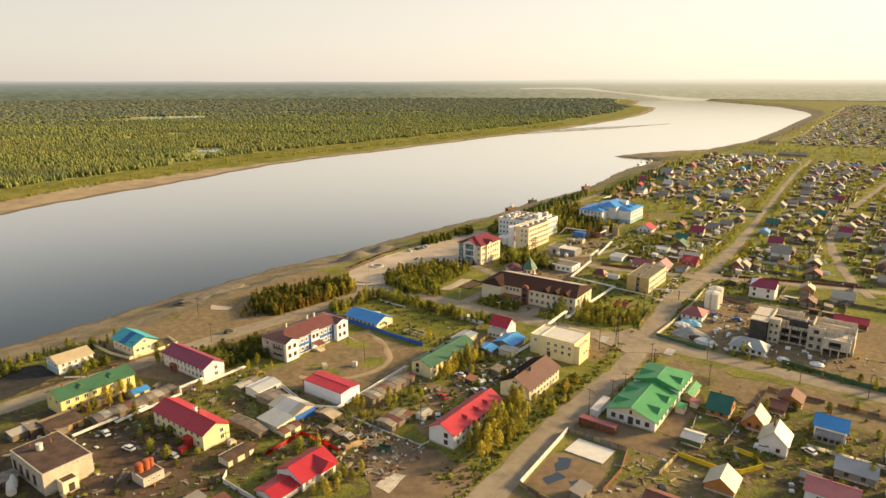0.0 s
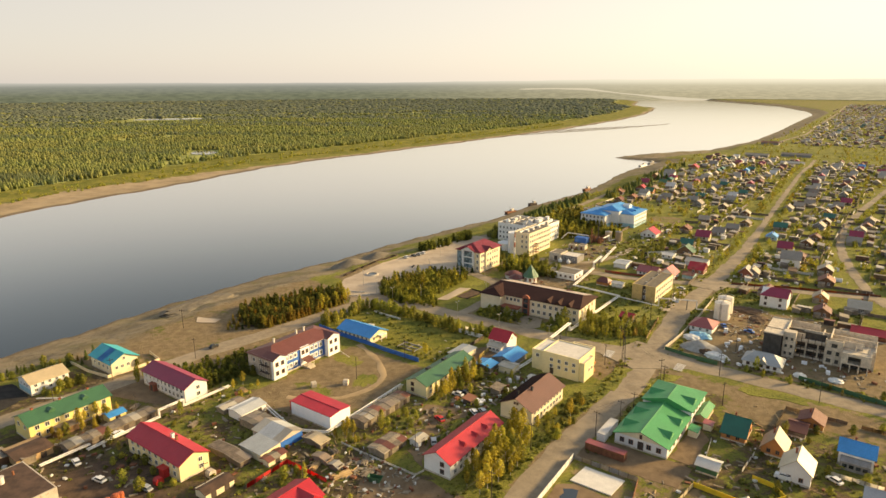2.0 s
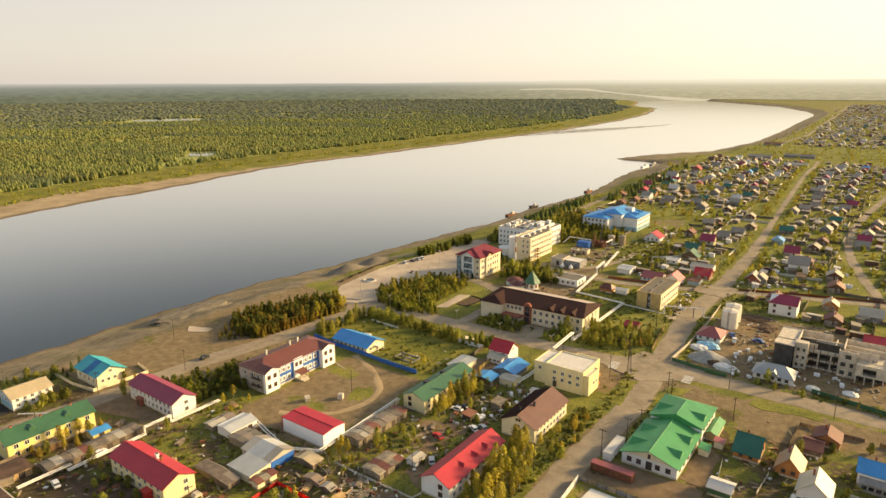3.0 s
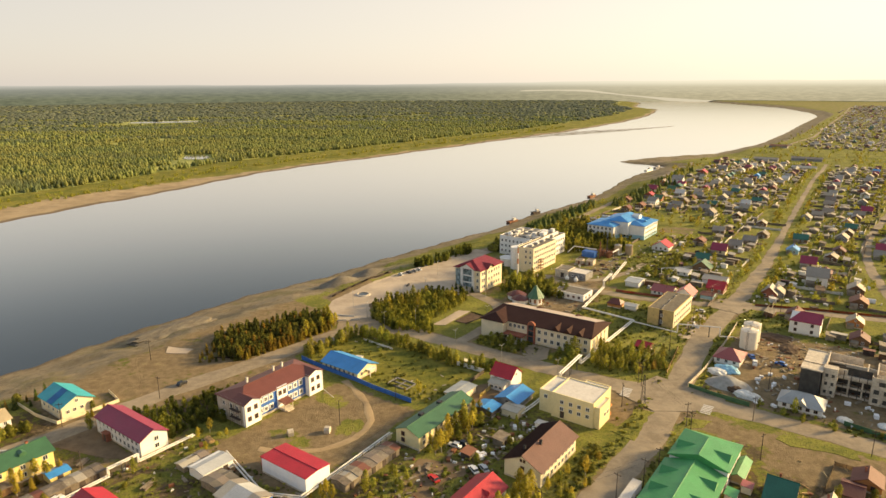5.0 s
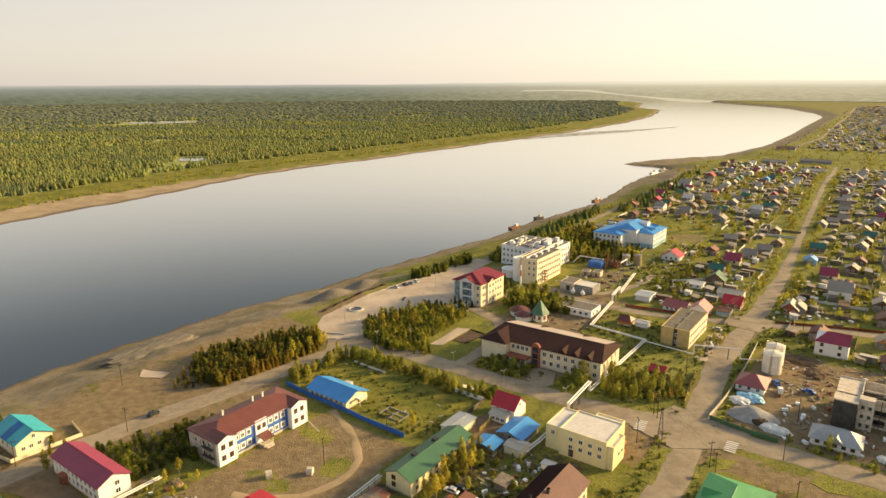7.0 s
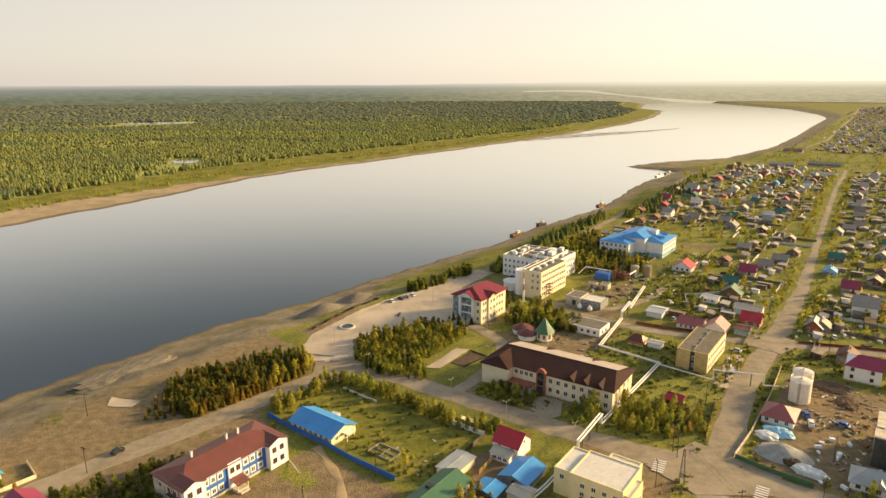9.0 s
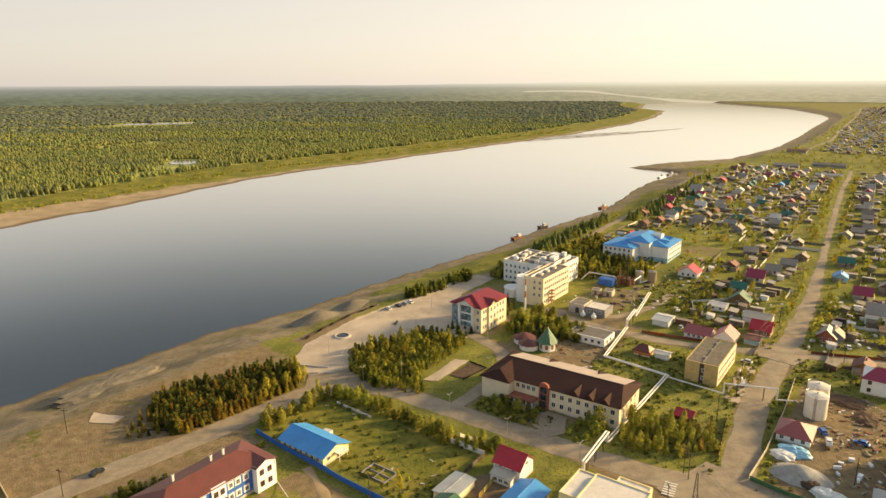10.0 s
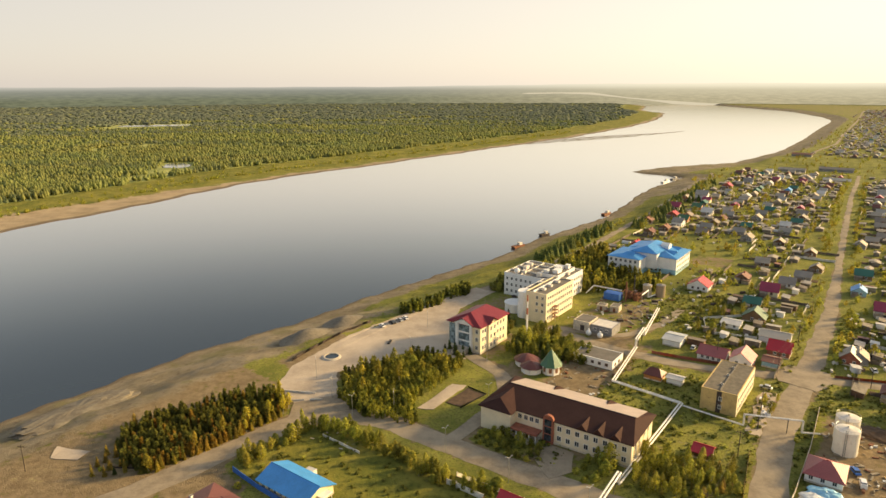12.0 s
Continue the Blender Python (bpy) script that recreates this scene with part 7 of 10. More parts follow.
for i in range(4):
    TREES["conifer", i] = (trunk_mesh(i, 6, 0.10, "bark", 0), finished("crown", frond_crown(i, 6.0, 3.1 + 0.3 * i, 0.03, 15, 8), M["conifer"]))
    TREES["larch", i] = (trunk_mesh(10 + i, 6, 0.10, "bark", 0), finished("crown", frond_crown(20 + i, 5.8, 2.8 + 0.25 * i, 0.05, 13, 7), M["larch"]))
    TREES["birch", i] = (trunk_mesh(30 + i, 7.5, 0.12, "birch_bark", 5, 2.6), finished("crown", leaf_crown(40 + i, 8.2, 3.3 + 0.2 * i, 0.0, 14, 500, 0.46), M["birch"]))
    TREES["willow", i] = (trunk_mesh(50 + i, 4.5, 0.10, "bark", 5, 3.2), finished("crown", leaf_crown(60 + i, 5.0, 3.9, 0.0, 11, 430, 0.48), M["willow"]))
    TREES["bush", i] = (trunk_mesh(70 + i, 1.4, 0.05, "bark", 4, 1.6), finished("crown", leaf_crown(80 + i, 2.2, 2.6, -0.05, 7, 200, 0.42), M["willow" if i % 2 else "birch"]))
for i in range(4):
    TREES["golden", i] = (trunk_mesh(90 + i, 7.8, 0.10, "birch_bark", 5, 2.0), finished("crown", leaf_crown(95 + i, 8.2, 2.7 + 0.2 * i, 0.24, 11, 420, 0.42), M["golden"]))
TREE_TEXT = {"golden": ("birch_tree", "slender white-trunked birch with golden leaves"), "conifer": ("spruce_tree", "young dark green spruce"), "larch": ("larch_tree", "slender orange-brown autumn larch"),
             "birch": ("birch_tree", "pale-trunked birch with yellowing leaves"), "willow": ("willow_tree", "leafy olive-green willow"),
             "bush": ("bush", "rounded yellow-green garden bush")}


def plant(kind, a, b, size, rng, where):
    tm, cm = TREES[kind, rng.randrange(4)]
    name, text = TREE_TEXT[kind]
    t = new(name, tm)
    m = TOWN @ pose(a, b, float(land_z(a, b)), rng.uniform(-3, 3), rng.uniform(-3, 3), rng.uniform(0, 360))
    t.matrix_basis = m @ Matrix.Diagonal((size * rng.uniform(0.85, 1.15), size * rng.uniform(0.85, 1.15), size * rng.uniform(0.85, 1.2), 1))
    tagged(t, f"{text} {where}", "bush" if kind == "bush" else "tree", where)
    c = new("crown", cm)
    c.parent = t
    return t


def within(poly, a, b):
    hit = False
    for (a0, b0), (a1, b1) in zip(poly, poly[1:] + poly[:1]):
        if (b0 > b) != (b1 > b) and a < (a1 - a0) * (b - b0) / (b1 - b0) + a0:
            hit = not hit
    return hit


def grove(poly, gap, kinds, size, where, seed, front=None):
    """Trees at least gap apart inside an outline; front: another mix for the strip near side b = front."""
    rng = random.Random(seed)
    lo_a, hi_a, lo_b, hi_b = min(p[0] for p in poly), max(p[0] for p in poly), min(p[1] for p in poly), max(p[1] for p in poly)
    set_, tries = [], int((hi_a - lo_a) * (hi_b - lo_b) / gap**2 * 4)
    for _ in range(tries):
        a, b = rng.uniform(lo_a, hi_a), rng.uniform(lo_b, hi_b)
        if within(poly, a, b) and all((a - p) ** 2 + (b - q) ** 2 > gap * gap for p, q in set_):
            set_.append((a, b))
            mix = front[1] if front and b < front[0] else kinds
            plant(rng.choice(mix), a, b, size * rng.uniform(0.62, 1.28), rng, where)


C, L_, Bi, Wi, Bu, Go = "conifer", "larch", "birch", "willow", "bush", "golden"
PINES = [(187, 236.3), (207, 232.8), (231, 231), (238, 233), (243, 241), (238.5, 252), (223, 258), (209, 262), (197, 263), (190, 257.5), (184.5, 246)]
grove([(186.5, 235), (208, 231.6), (231, 229.9), (238.5, 232), (243.5, 240), (239.5, 241), (231, 233), (208, 235), (188, 239)], 1.5, [L_, L_, L_, Go], 0.74, "edging the plantation", 1)
grove([(174, 249), (184, 240), (189, 246), (194, 262), (186, 258), (180, 252)], 2.4, [L_, C, L_, Bu], 0.6, "beside the plantation", 42)
grove([(195, 261), (209, 260), (238, 250), (239, 253), (210, 264), (196, 265)], 2.6, [C, C, C, L_], 0.8, "behind the plantation", 43)
for k, (p, q) in enumerate(zip([(206, 216), (234, 216), (239.5, 206), (238, 185), (235, 166)], [(234, 216), (239.5, 206), (238, 185), (235, 166), (240, 146)])):
    rng = random.Random(300 + k)
    for i in range(int(math.hypot(q[0] - p[0], q[1] - p[1]) / 0.85)):
        t = rng.random()
        plant(rng.choice([Bi, Wi, Bi, Wi, Bu]), p[0] + (q[0] - p[0]) * t + rng.uniform(-2.4, 2.4), p[1] + (q[1] - p[1]) * t + rng.uniform(-2.4, 2.4), rng.uniform(0.5, 0.86), rng, "along the street")
grove([(258, 205), (266, 200), (300, 201), (304, 205), (302, 222), (272, 235), (258, 225)], 6.5, [Bi, Wi, Go], 0.8, "beside the square", 2)
grove([(160, 206), (200, 206), (200, 209.5), (160, 209.5)], 2.6, [Bu, Wi, Bu], 0.8, "behind the blue house", 35)
grove([(140, 89), (150, 86), (168, 88), (177, 92), (176, 98.5), (143, 98)], 2.3, [Go, Go, Go, Bi], 0.88, "beside the red-roofed house", 5)
grove([(178, 84), (208, 86), (208, 93), (180, 93)], 2.6, [Go, Wi, Bi, Bu], 0.6, "along the cream house", 6)
grove([(287, 120), (286, 111), (289.5, 104), (289.5, 95.5), (280, 91.5), (269.5, 99), (265, 112), (268, 119)], 1.9, [Bi, Bi, Wi, Bi, L_], 0.64, "beside the school", 7)
grove([(258, 146), (272, 146), (270, 166), (259, 168)], 2.2, [Bu, Wi, Bu], 0.8, "on the school lawn", 8)
grove([(262, 135), (273, 131), (272.5, 123), (258, 128)], 2.5, [Wi, Bu, Wi, Bi], 0.9, "in front of the school", 9)
grove([(178, 127.5), (208, 128), (208, 134), (178, 134)], 2.1, [Go, Go, Bi, Wi], 0.68, "along the green-roofed house", 10)
grove([(60, 262), (98, 270), (126, 262), (128, 268), (98, 278), (60, 278)], 2.7, [C, C, L_, Wi], 0.75, "beside the slag yard", 11)
grove([(326, 196), (338, 198), (350, 177), (345, 163), (335, 163), (328, 180)], 3.0, [C, Wi, Wi, Bi], 0.85, "beside the pavilions", 12)
grove([(348, 182), (358, 183), (360, 196), (348, 197)], 3.2, [C, C, Wi, Bi], 0.8, "below the hospital", 36)
grove([(346, 204), (362, 206), (364, 216), (350, 220)], 3.4, [C, Wi], 0.9, "beside the town hall", 13)
grove([(312, 206), (316.5, 206), (316.5, 222), (312, 222)], 3.2, [C, C], 0.8, "in front of the town hall", 14)
grove([(396, 240), (430, 240), (432, 247), (398, 249)], 2.6, [C, C, Wi], 1.0, "behind the hospital", 16)
grove([(400, 128), (455, 132), (455, 146), (402, 146)], 4.6, [Bu, Wi, Bi], 0.7, "by the pipeline", 19)
grove([(318, 93), (352, 92), (352, 96), (318, 97)], 3.0, [Bu, Bi], 0.55, "along the main street", 20)
grove([(228, 84), (248, 88), (246, 96), (230, 94)], 3.6, [Bu], 0.5, "by the crossing", 21)
grove([(263, -10), (270, -10), (271, 56), (264, 58)], 4.5, [Bu, Wi, Bi], 0.5, "by the site fence", 22)
grove([(88, 210), (108, 211), (108, 217), (86, 216)], 2.6, [Wi, Go, L_, Go], 0.72, "by the yellow flats", 23)
grove([(92, 188), (120, 188), (120, 198), (92, 198)], 5.0, [Bu, Bi, Wi], 0.6, "in the back gardens", 24)
grove([(88, 160), (97, 160), (97, 187), (88, 187)], 3.4, [Wi, Bu, Bu], 0.72, "by the red-roofed flats", 25)
grove([(102, 112), (118, 112), (118, 120), (100, 121)], 2.9, [Bi, Wi, Bi], 0.62, "by the red-roofed house", 26)
grove([(150, 123), (164, 125), (166, 136), (152, 137)], 2.6, [Bu, Bu, Wi, Bi], 0.6, "in the back gardens", 28)
grove([(139.5, 134), (145, 134), (145, 144), (139.5, 144)], 2.0, [Go, Bu, Go, Wi], 0.62, "beside the fence", 44)
grove([(99, 246.5), (112, 244.5), (113, 249), (100, 252)], 1.9, [Bu, Wi, Bu], 0.85, "by the tan-roofed house", 45)
grove([(104, 140), (116, 128), (121, 130), (121, 142)], 3.0, [Bu, Wi, Bi], 0.6, "behind the red fence", 46)
grove([(136, 186), (150, 190), (148, 200), (136, 200)], 3.0, [Bu, Wi, Go, Bu], 0.6, "behind the flats", 47)
grove([(180, 108), (212, 108), (212, 124), (182, 126)], 5.0, [Bu, Bi, Wi], 0.6, "in the back gardens", 29)
grove([(202, 146), (214, 147), (214, 160), (203, 160)], 4.0, [Bu, L_, Bu], 0.6, "by the meadow", 30)
grove([(185, -30), (250, -20), (248, 0), (225, 30), (190, 36)], 7.0, [Bu, Wi, Bi], 0.6, "among the cottages", 31)
grove([(203, 156), (209, 155), (211, 162), (204, 163)], 2.2, [Go, Bu, Bu], 0.55, "by the meadow", 41)
grove([(190, 240), (243, 244), (243, 256), (200, 262)], 14, [Bu], 0.4, "on the sandy bank", 32)
grove([(120, 226), (124, 226), (136, 240), (132, 246)], 3.5, [Bi, L_, Wi], 0.7, "between two houses", 33)
grove([(380, 110), (460, 112), (455, 128), (385, 130)], 8, [Bu, Wi, Bi], 0.7, "among the cottages", 34)

def flattened(bm):
    """Corners and triangles of a mesh, for many()."""
    bm.verts.index_update()
    v, fc = np.array([q.co[:] for q in bm.verts]), []
    for q in bm.faces:
        i = [w_.index for w_ in q.verts]
        fc += [(i[0], i[k], i[k + 1]) for k in range(1, len(i) - 1)]
    bm.free()
    return v, np.array(fc)


def thicket(poly, gap, h0, h1, mix, where, seed, gaps=-0.62):
    """A wood planted close, as one mesh for each kind: mix gives (share, material, crown, breadth, label)."""
    rs = np.random.RandomState(seed)
    lo, hi = np.min(poly, 0), np.max(poly, 0)
    p = lo + (hi - lo) * rs.rand(int((hi - lo).prod() / gap ** 2 * 2.2), 2)
    set_ = []
    for q in p[[within(poly, a, b) for a, b in p]]:
        if all((q[0] - o[0]) ** 2 + (q[1] - o[1]) ** 2 > gap * gap for o in set_):
            set_.append(q)
    p = np.array(set_)
    p = p[wobble(p[:, 0] * 3.1, p[:, 1] * 3.7, 6.0) > gaps]
    h = (h0 + (h1 - h0) * rs.rand(len(p)) ** 1.4) * (1 + 0.15 * wobble(p[:, 0] * 2, p[:, 1] * 2, 3.0))
    spots = np.stack([p[:, 0], p[:, 1], land_z(p[:, 0], p[:, 1]) - 0.15], 1)
    u, at = rs.rand(len(p)), 0.0
    for share, key, crown, breadth, label in mix:
        s = (u >= at) & (u < at + share)
        at += share
        many("thicket", crown, spots[s], h[s], h[s] * breadth * (0.85 + 0.3 * rs.rand(s.sum())), M[key], f"{label} {where}", "trees")


SLIM = [flattened(frond_crown(25 + k, 1.0, 0.27, 0.04, 13, 6)) for k in range(3)]
LEAFY = [flattened(leaf_crown(120 + k, 1.0, 0.7, 0.04, 9, 90, 0.16)) for k in range(2)]
thicket(PINES, 1.35, 3.2, 5.4, ((0.5, "pine", SLIM[0], 1.0, "close-planted young pines"), (0.38, "pine", SLIM[1], 0.9, "close-planted young pines"), (0.12, "pine_brown", SLIM[2], 0.9, "rusty young larches")), "in the plantation", 61, -0.8)
thicket([(187, 236), (208, 232.3), (231, 230.6), (238, 232.8), (232, 236), (208, 237), (188, 240.5)], 1.35, 3.2, 4.8, ((0.75, "pine_brown", SLIM[2], 0.95, "rusty young larches"), (0.25, "pine", SLIM[1], 0.9, "young pines")), "along the plantation's edge", 62, -0.9)
thicket([(137, 205), (152, 203), (154, 198), (155, 207), (172, 209), (170, 217), (150, 222), (139, 230)], 1.7, 2.4, 4.6, ((0.5, "pine", SLIM[1], 1.5, "bushy young spruces"), (0.35, "willow_many", LEAFY[0], 0.9, "olive-green willow scrub"), (0.15, "birch_many", LEAFY[1], 0.8, "yellowing birch scrub")), "beside the blue house", 67, -0.9)
SQUARE = [(256, 226), (250, 207), (255, 189), (262, 192), (268, 199), (300, 200), (306, 204), (304, 223), (271, 237)]
thicket(SQUARE, 1.75, 2.8, 5.6, ((0.42, "birch_many", LEAFY[1], 0.75, "yellowing birches"), (0.36, "willow_many", LEAFY[0], 0.8, "olive-green willows"), (0.22, "pine", SLIM[0], 1.3, "young spruces")), "beside the square", 68, -0.75)
DEEP = ((0.45, "pine", SLIM[0], 1.25, "dark spruces"), (0.3, "willow_many", LEAFY[0], 0.8, "olive-green willows"), (0.25, "birch_many", LEAFY[1], 0.75, "yellowing birches"))
thicket([(424, 200), (468, 198), (470, 216), (500, 216), (520, 234), (432, 241)], 2.3, 4.5, 8.5, DEEP, "behind the hospital", 63)
thicket([(446, 168), (470, 173), (470, 199), (424, 199), (430, 186)], 2.6, 3.5, 7.0, DEEP, "near the blue-roofed school", 64, -0.45)
thicket([(338, 258), (362, 255), (390, 252), (392, 259), (366, 262), (340, 265.5)], 1.9, 3.5, 6.0, ((0.7, "pine", SLIM[0], 1.3, "dark spruces"), (0.3, "willow_many", LEAFY[0], 0.8, "olive-green willows")), "above the river", 65, -0.7)
thicket([(326, 196), (338, 198), (350, 177), (345, 163), (335, 163), (328, 180)], 2.4, 3.5, 6.5, DEEP, "beside the pavilions", 66, -0.5)

# farther trees, too many to count
def strewn(seed, rects, gap):
    rng = np.random.RandomState(seed)
    out = []
    for a0, a1, b0, b1, much in rects:
        k = int((a1 - a0) * (b1 - b0) / gap**2 * much)
        out.append(np.stack([a0 + (a1 - a0) * rng.rand(k), b0 + (b1 - b0) * rng.rand(k)], 1))
    p = np.concatenate(out)
    return p, rng.rand(len(p)), rng.rand(len(p))


def strip_along(line, off, width, a0, a1, k, seed):
    rng = np.random.RandomState(seed)
    a = a0 + (a1 - a0) * rng.rand(k)
    return np.stack([a, line_at(line, a) + off + width * (rng.rand(k) - 0.5)], 1)


def tufted(seed):
    """A small tree of leaf clumps for the middle distance."""
    return flattened(leaf_crown(seed, 1.0, 0.95, 0.05, 7, 46, 0.22))


belts = np.concatenate([
    strip_along(BANK_ROAD, -8, 11, 600, 760, 60, 1), strip_along(BANK_ROAD, 9, 8, 500, 640, 40, 2), strip_along(BANK_ROAD, -10, 16, 700, 950, 90, 3),
    strip_along(MAIN, 9, 6, 395, 1000, 125, 4), strip_along(MAIN, -9, 6, 395, 1000, 125, 5), strip_along(RIGHT, 17, 5, 420, 900, 40, 6), strip_along(RIGHT, -7, 5, 420, 900, 50, 7)])
p, r1, r2 = strewn(8, ((470, 1000, 120, 225, 1.5), (385, 1000, -320, 75, 1.3), (1000, 3400, -500, 230, 0.4), (1040, 1260, 20, 230, 0.35), (900, 1050, 225, 285, 0.6), (290, 390, -200, -20, 1.6)), 12.0)
p = np.concatenate([belts, p])
rs = np.random.RandomState(11)
keep = (away_from(MAIN, p[:, 0], p[:, 1]) > 6) & (away_from(RIGHT, p[:, 0], p[:, 1]) > 5) & (away_from(SECOND, p[:, 0], p[:, 1]) > 5) & ~((p[:, 0] > 468) & (p[:, 0] < 516) & (p[:, 1] > 168) & (p[:, 1] < 212))
p = p[keep]
u = rs.rand(len(p))
spots = np.stack([p[:, 0], p[:, 1], land_z(p[:, 0], p[:, 1]) - 0.1], 1)
hh = 1.8 + 3.4 * rs.rand(len(p)) ** 1.3
for lo, hi, key, seed, label in ((0.0, 0.42, "willow", 91, "olive-green bushes and trees among the gardens"), (0.42, 0.84, "birch", 92, "yellowing birches and bushes among the gardens"), (0.84, 1.0, "golden", 94, "golden birches among the gardens")):
    s = (u >= lo) & (u < hi)
    ob = many("garden_trees", tufted(seed), spots[s], hh[s], hh[s] * 0.85, M[key], label, "trees")

# weeds and tall grass
def weed():
    return flattened(leaf_crown(5, 1.0, 1.1, -0.1, 4, 9, 0.62))


p, r1, r2 = strewn(31, ((262, 345, 94, 120, 0.4), (297, 335, 120, 150, 0.45), (326, 352, 116, 149, 0.45), (400, 462, 126, 162, 0.6), (203, 244, 147, 214, 0.2), (263, 272, -20, 78, 0.5), (101, 142, 126, 200, 0.3), (148, 216, 108, 134, 0.4),
                         (60, 100, 100, 216, 0.13), (176, 212, 82, 94, 0.9), (126, 178, 84, 99, 0.6), (255, 275, 140, 172, 0.5), (182, 222, -30, 36, 0.22), (345, 372, 60, 80, 0.5), (346, 366, 15, 62, 0.4), (405, 460, 50, 80, 0.5), (385, 460, 108, 146, 0.7)), 1.45)
p = np.concatenate([p, strip_along(MAIN, 7.5, 4, 90, 460, 380, 41), strip_along(MAIN, -7.5, 4, 90, 460, 330, 42)])
keep = ~((p[:, 0] > 134) & (p[:, 0] < 178) & (p[:, 1] < 77)) & (away_from(MAIN, p[:, 0], p[:, 1]) > 5.2) & (away_from(CROSS, p[:, 0], p[:, 1]) > 5.5) & (away_from(SECOND, p[:, 0], p[:, 1]) > 4) & (away_from(SCHOOL_LANE, p[:, 0], p[:, 1]) > 4)
p = p[keep]
rs = np.random.RandomState(12)
u, hh = rs.rand(len(p)), 0.3 + 0.75 * rs.rand(len(p)) ** 2.5
spots = np.stack([p[:, 0], p[:, 1], land_z(p[:, 0], p[:, 1])], 1)
for lo, hi, key, label in ((0.0, 0.78, "weed", "rough green weeds and low bushes"), (0.78, 1.0, "willow", "tall yellowing grass and weeds")):
    s = (u >= lo) & (u < hi)
    many("weeds", weed(), spots[s], hh[s], hh[s] * (1.2 + 0.8 * u[s]), M[key], label, "weeds")

# a line of low willows on the far meadow
rs = np.random.RandomState(21)
a_ = 150 + 1500 * rs.rand(520)
b_ = line_at(FAR, a_) + 58 + 10 * wobble(a_ * 0.4, a_ * 0, 2.0) + 5 * rs.rand(520) + 22 * (rs.rand(520) < 0.2)
spots = np.stack([a_, b_, land_z(a_, b_) - 0.1], 1)
hh = 1.6 + 2.2 * rs.rand(520)
many("willow_line", tufted(93), spots, hh, hh * 1.5, M["willow"], "low willow bushes on the far meadow", "bushes")

# dark conifers along the road on the bank
p = np.concatenate([strip_along(BANK_ROAD, 11, 12, 470, 600, 120, 51), strip_along(BANK_ROAD, -9, 9, 600, 780, 80, 52), strip_along(BANK_ROAD, -16, 22, 620, 900, 70, 53)])
rs = np.random.RandomState(54)
spots = np.stack([p[:, 0], p[:, 1], land_z(p[:, 0], p[:, 1]) - 0.2], 1)
hh = 4.0 + 4.0 * rs.rand(len(p))
many("bank_conifers", cone_tree(7, ((0.04, 0.5, 0.9), (0.22, 0.74, 0.75), (0.5, 1.0, 0.5))), spots, hh, hh * 0.42, M["conifer"], "dark conifers along the road above the river", "trees")

# ---- cottages of the old quarters ----
def cottage_kit(i, la, lb, eave, ridge, axis, wall, roof, frame_key):
    e, la, lb = pitched(0, la, 0, lb, eave, ridge, axis, wall, roof, "cottage", "cottage", "house", over=0.45, cap=False)
    windows(e, "-b", (la, lb), spread(0.6, la - 0.6, 2), [1.75], 0.9, 1.2, frame_key)
    windows(e, "-a", (la, lb), [lb * 0.35], [1.75], 0.9, 1.2, frame_key)
    if ridge > 5.4:
        if axis == "a":
            windows(e, "-a", (la, lb), [lb / 2], [eave + 1.1], 0.7, 0.8, frame_key)
        else:
            windows(e, "-b", (la, lb), [la / 2], [eave + 1.1], 0.7, 0.8, frame_key)
    bm = bmesh.new()
    prism(bm, [(-2.4, -0.2), (0.0, -0.2), (0.0, 2.6), (-2.4, 2.1)], lb * 0.55, lb * 0.98, "y")
    part("porch", bm, M["wood"], e)
    chimney(e, la * 0.55, lb * 0.42, ridge - 1.0, ridge + 0.8, 0.25, "brick" if i % 2 else "white")
    return e


KITS = []
for i, spec in enumerate((
    (8.0, 7.0, 2.8, 5.0, "a", "log", "slate", "frame", "old log cottage with a grey slate roof"),
    (7.5, 8.0, 2.7, 5.2, "b", "log", "slate", "frame", "log cottage with a weathered slate roof"),
    (8.5, 7.5, 2.9, 5.6, "a", "grey_wall", "slate", "frame", "grey plank cottage with a slate roof"),
    (7.0, 8.5, 2.8, 5.4, "b", "grey_wall", "grey", "frame", "grey plank cottage with a metal roof"),
    (8.0, 8.0, 2.9, 5.8, "b", "white", "grey", "frame_brown", "white cottage with a light grey metal roof"),
    (8.0, 7.0, 2.8, 5.0, "a", "log", "rust_roof", "frame", "log cottage with a rusty brown roof"),
    (8.5, 8.0, 3.0, 6.2, "b", "cream", "maroon", "frame_brown", "cream cottage with a maroon roof"),
    (8.0, 7.5, 2.9, 5.6, "a", "orange_wall", "tan", "frame", "orange timber cottage with a tan roof"),
    (8.0, 8.0, 2.9, 5.4, "b", "log", "dark_green", "frame", "log cottage with a dark green metal roof"),
    (8.5, 7.0, 2.9, 5.2, "a", "pale_blue", "blue", "frame", "pale blue cottage with a blue metal roof"),
    (7.5, 7.5, 2.8, 5.6, "b", "white", "light", "frame_brown", "white cottage with a pale sheet roof"),
    (8.0, 7.0, 2.8, 5.2, "a", "brick", "red", "frame", "brick-red cottage with a red roof"),
    (9.0, 8.0, 4.6, 7.4, "b", "white", "grey", "frame_brown", "two-storey white house with a grey roof"),
    (8.5, 8.0, 2.9, 6.0, "b", "orange_wall", "green", "frame", "timber cottage with a green roof"),
)):
    KITS.append((cottage_kit(i, *spec[:8]), spec[8], spec[0], spec[1]))
WEIGHTS = [9, 9, 9, 6, 4, 9, 3, 5, 2.5, 1.6, 3.5, 2.5, 2.5, 2]


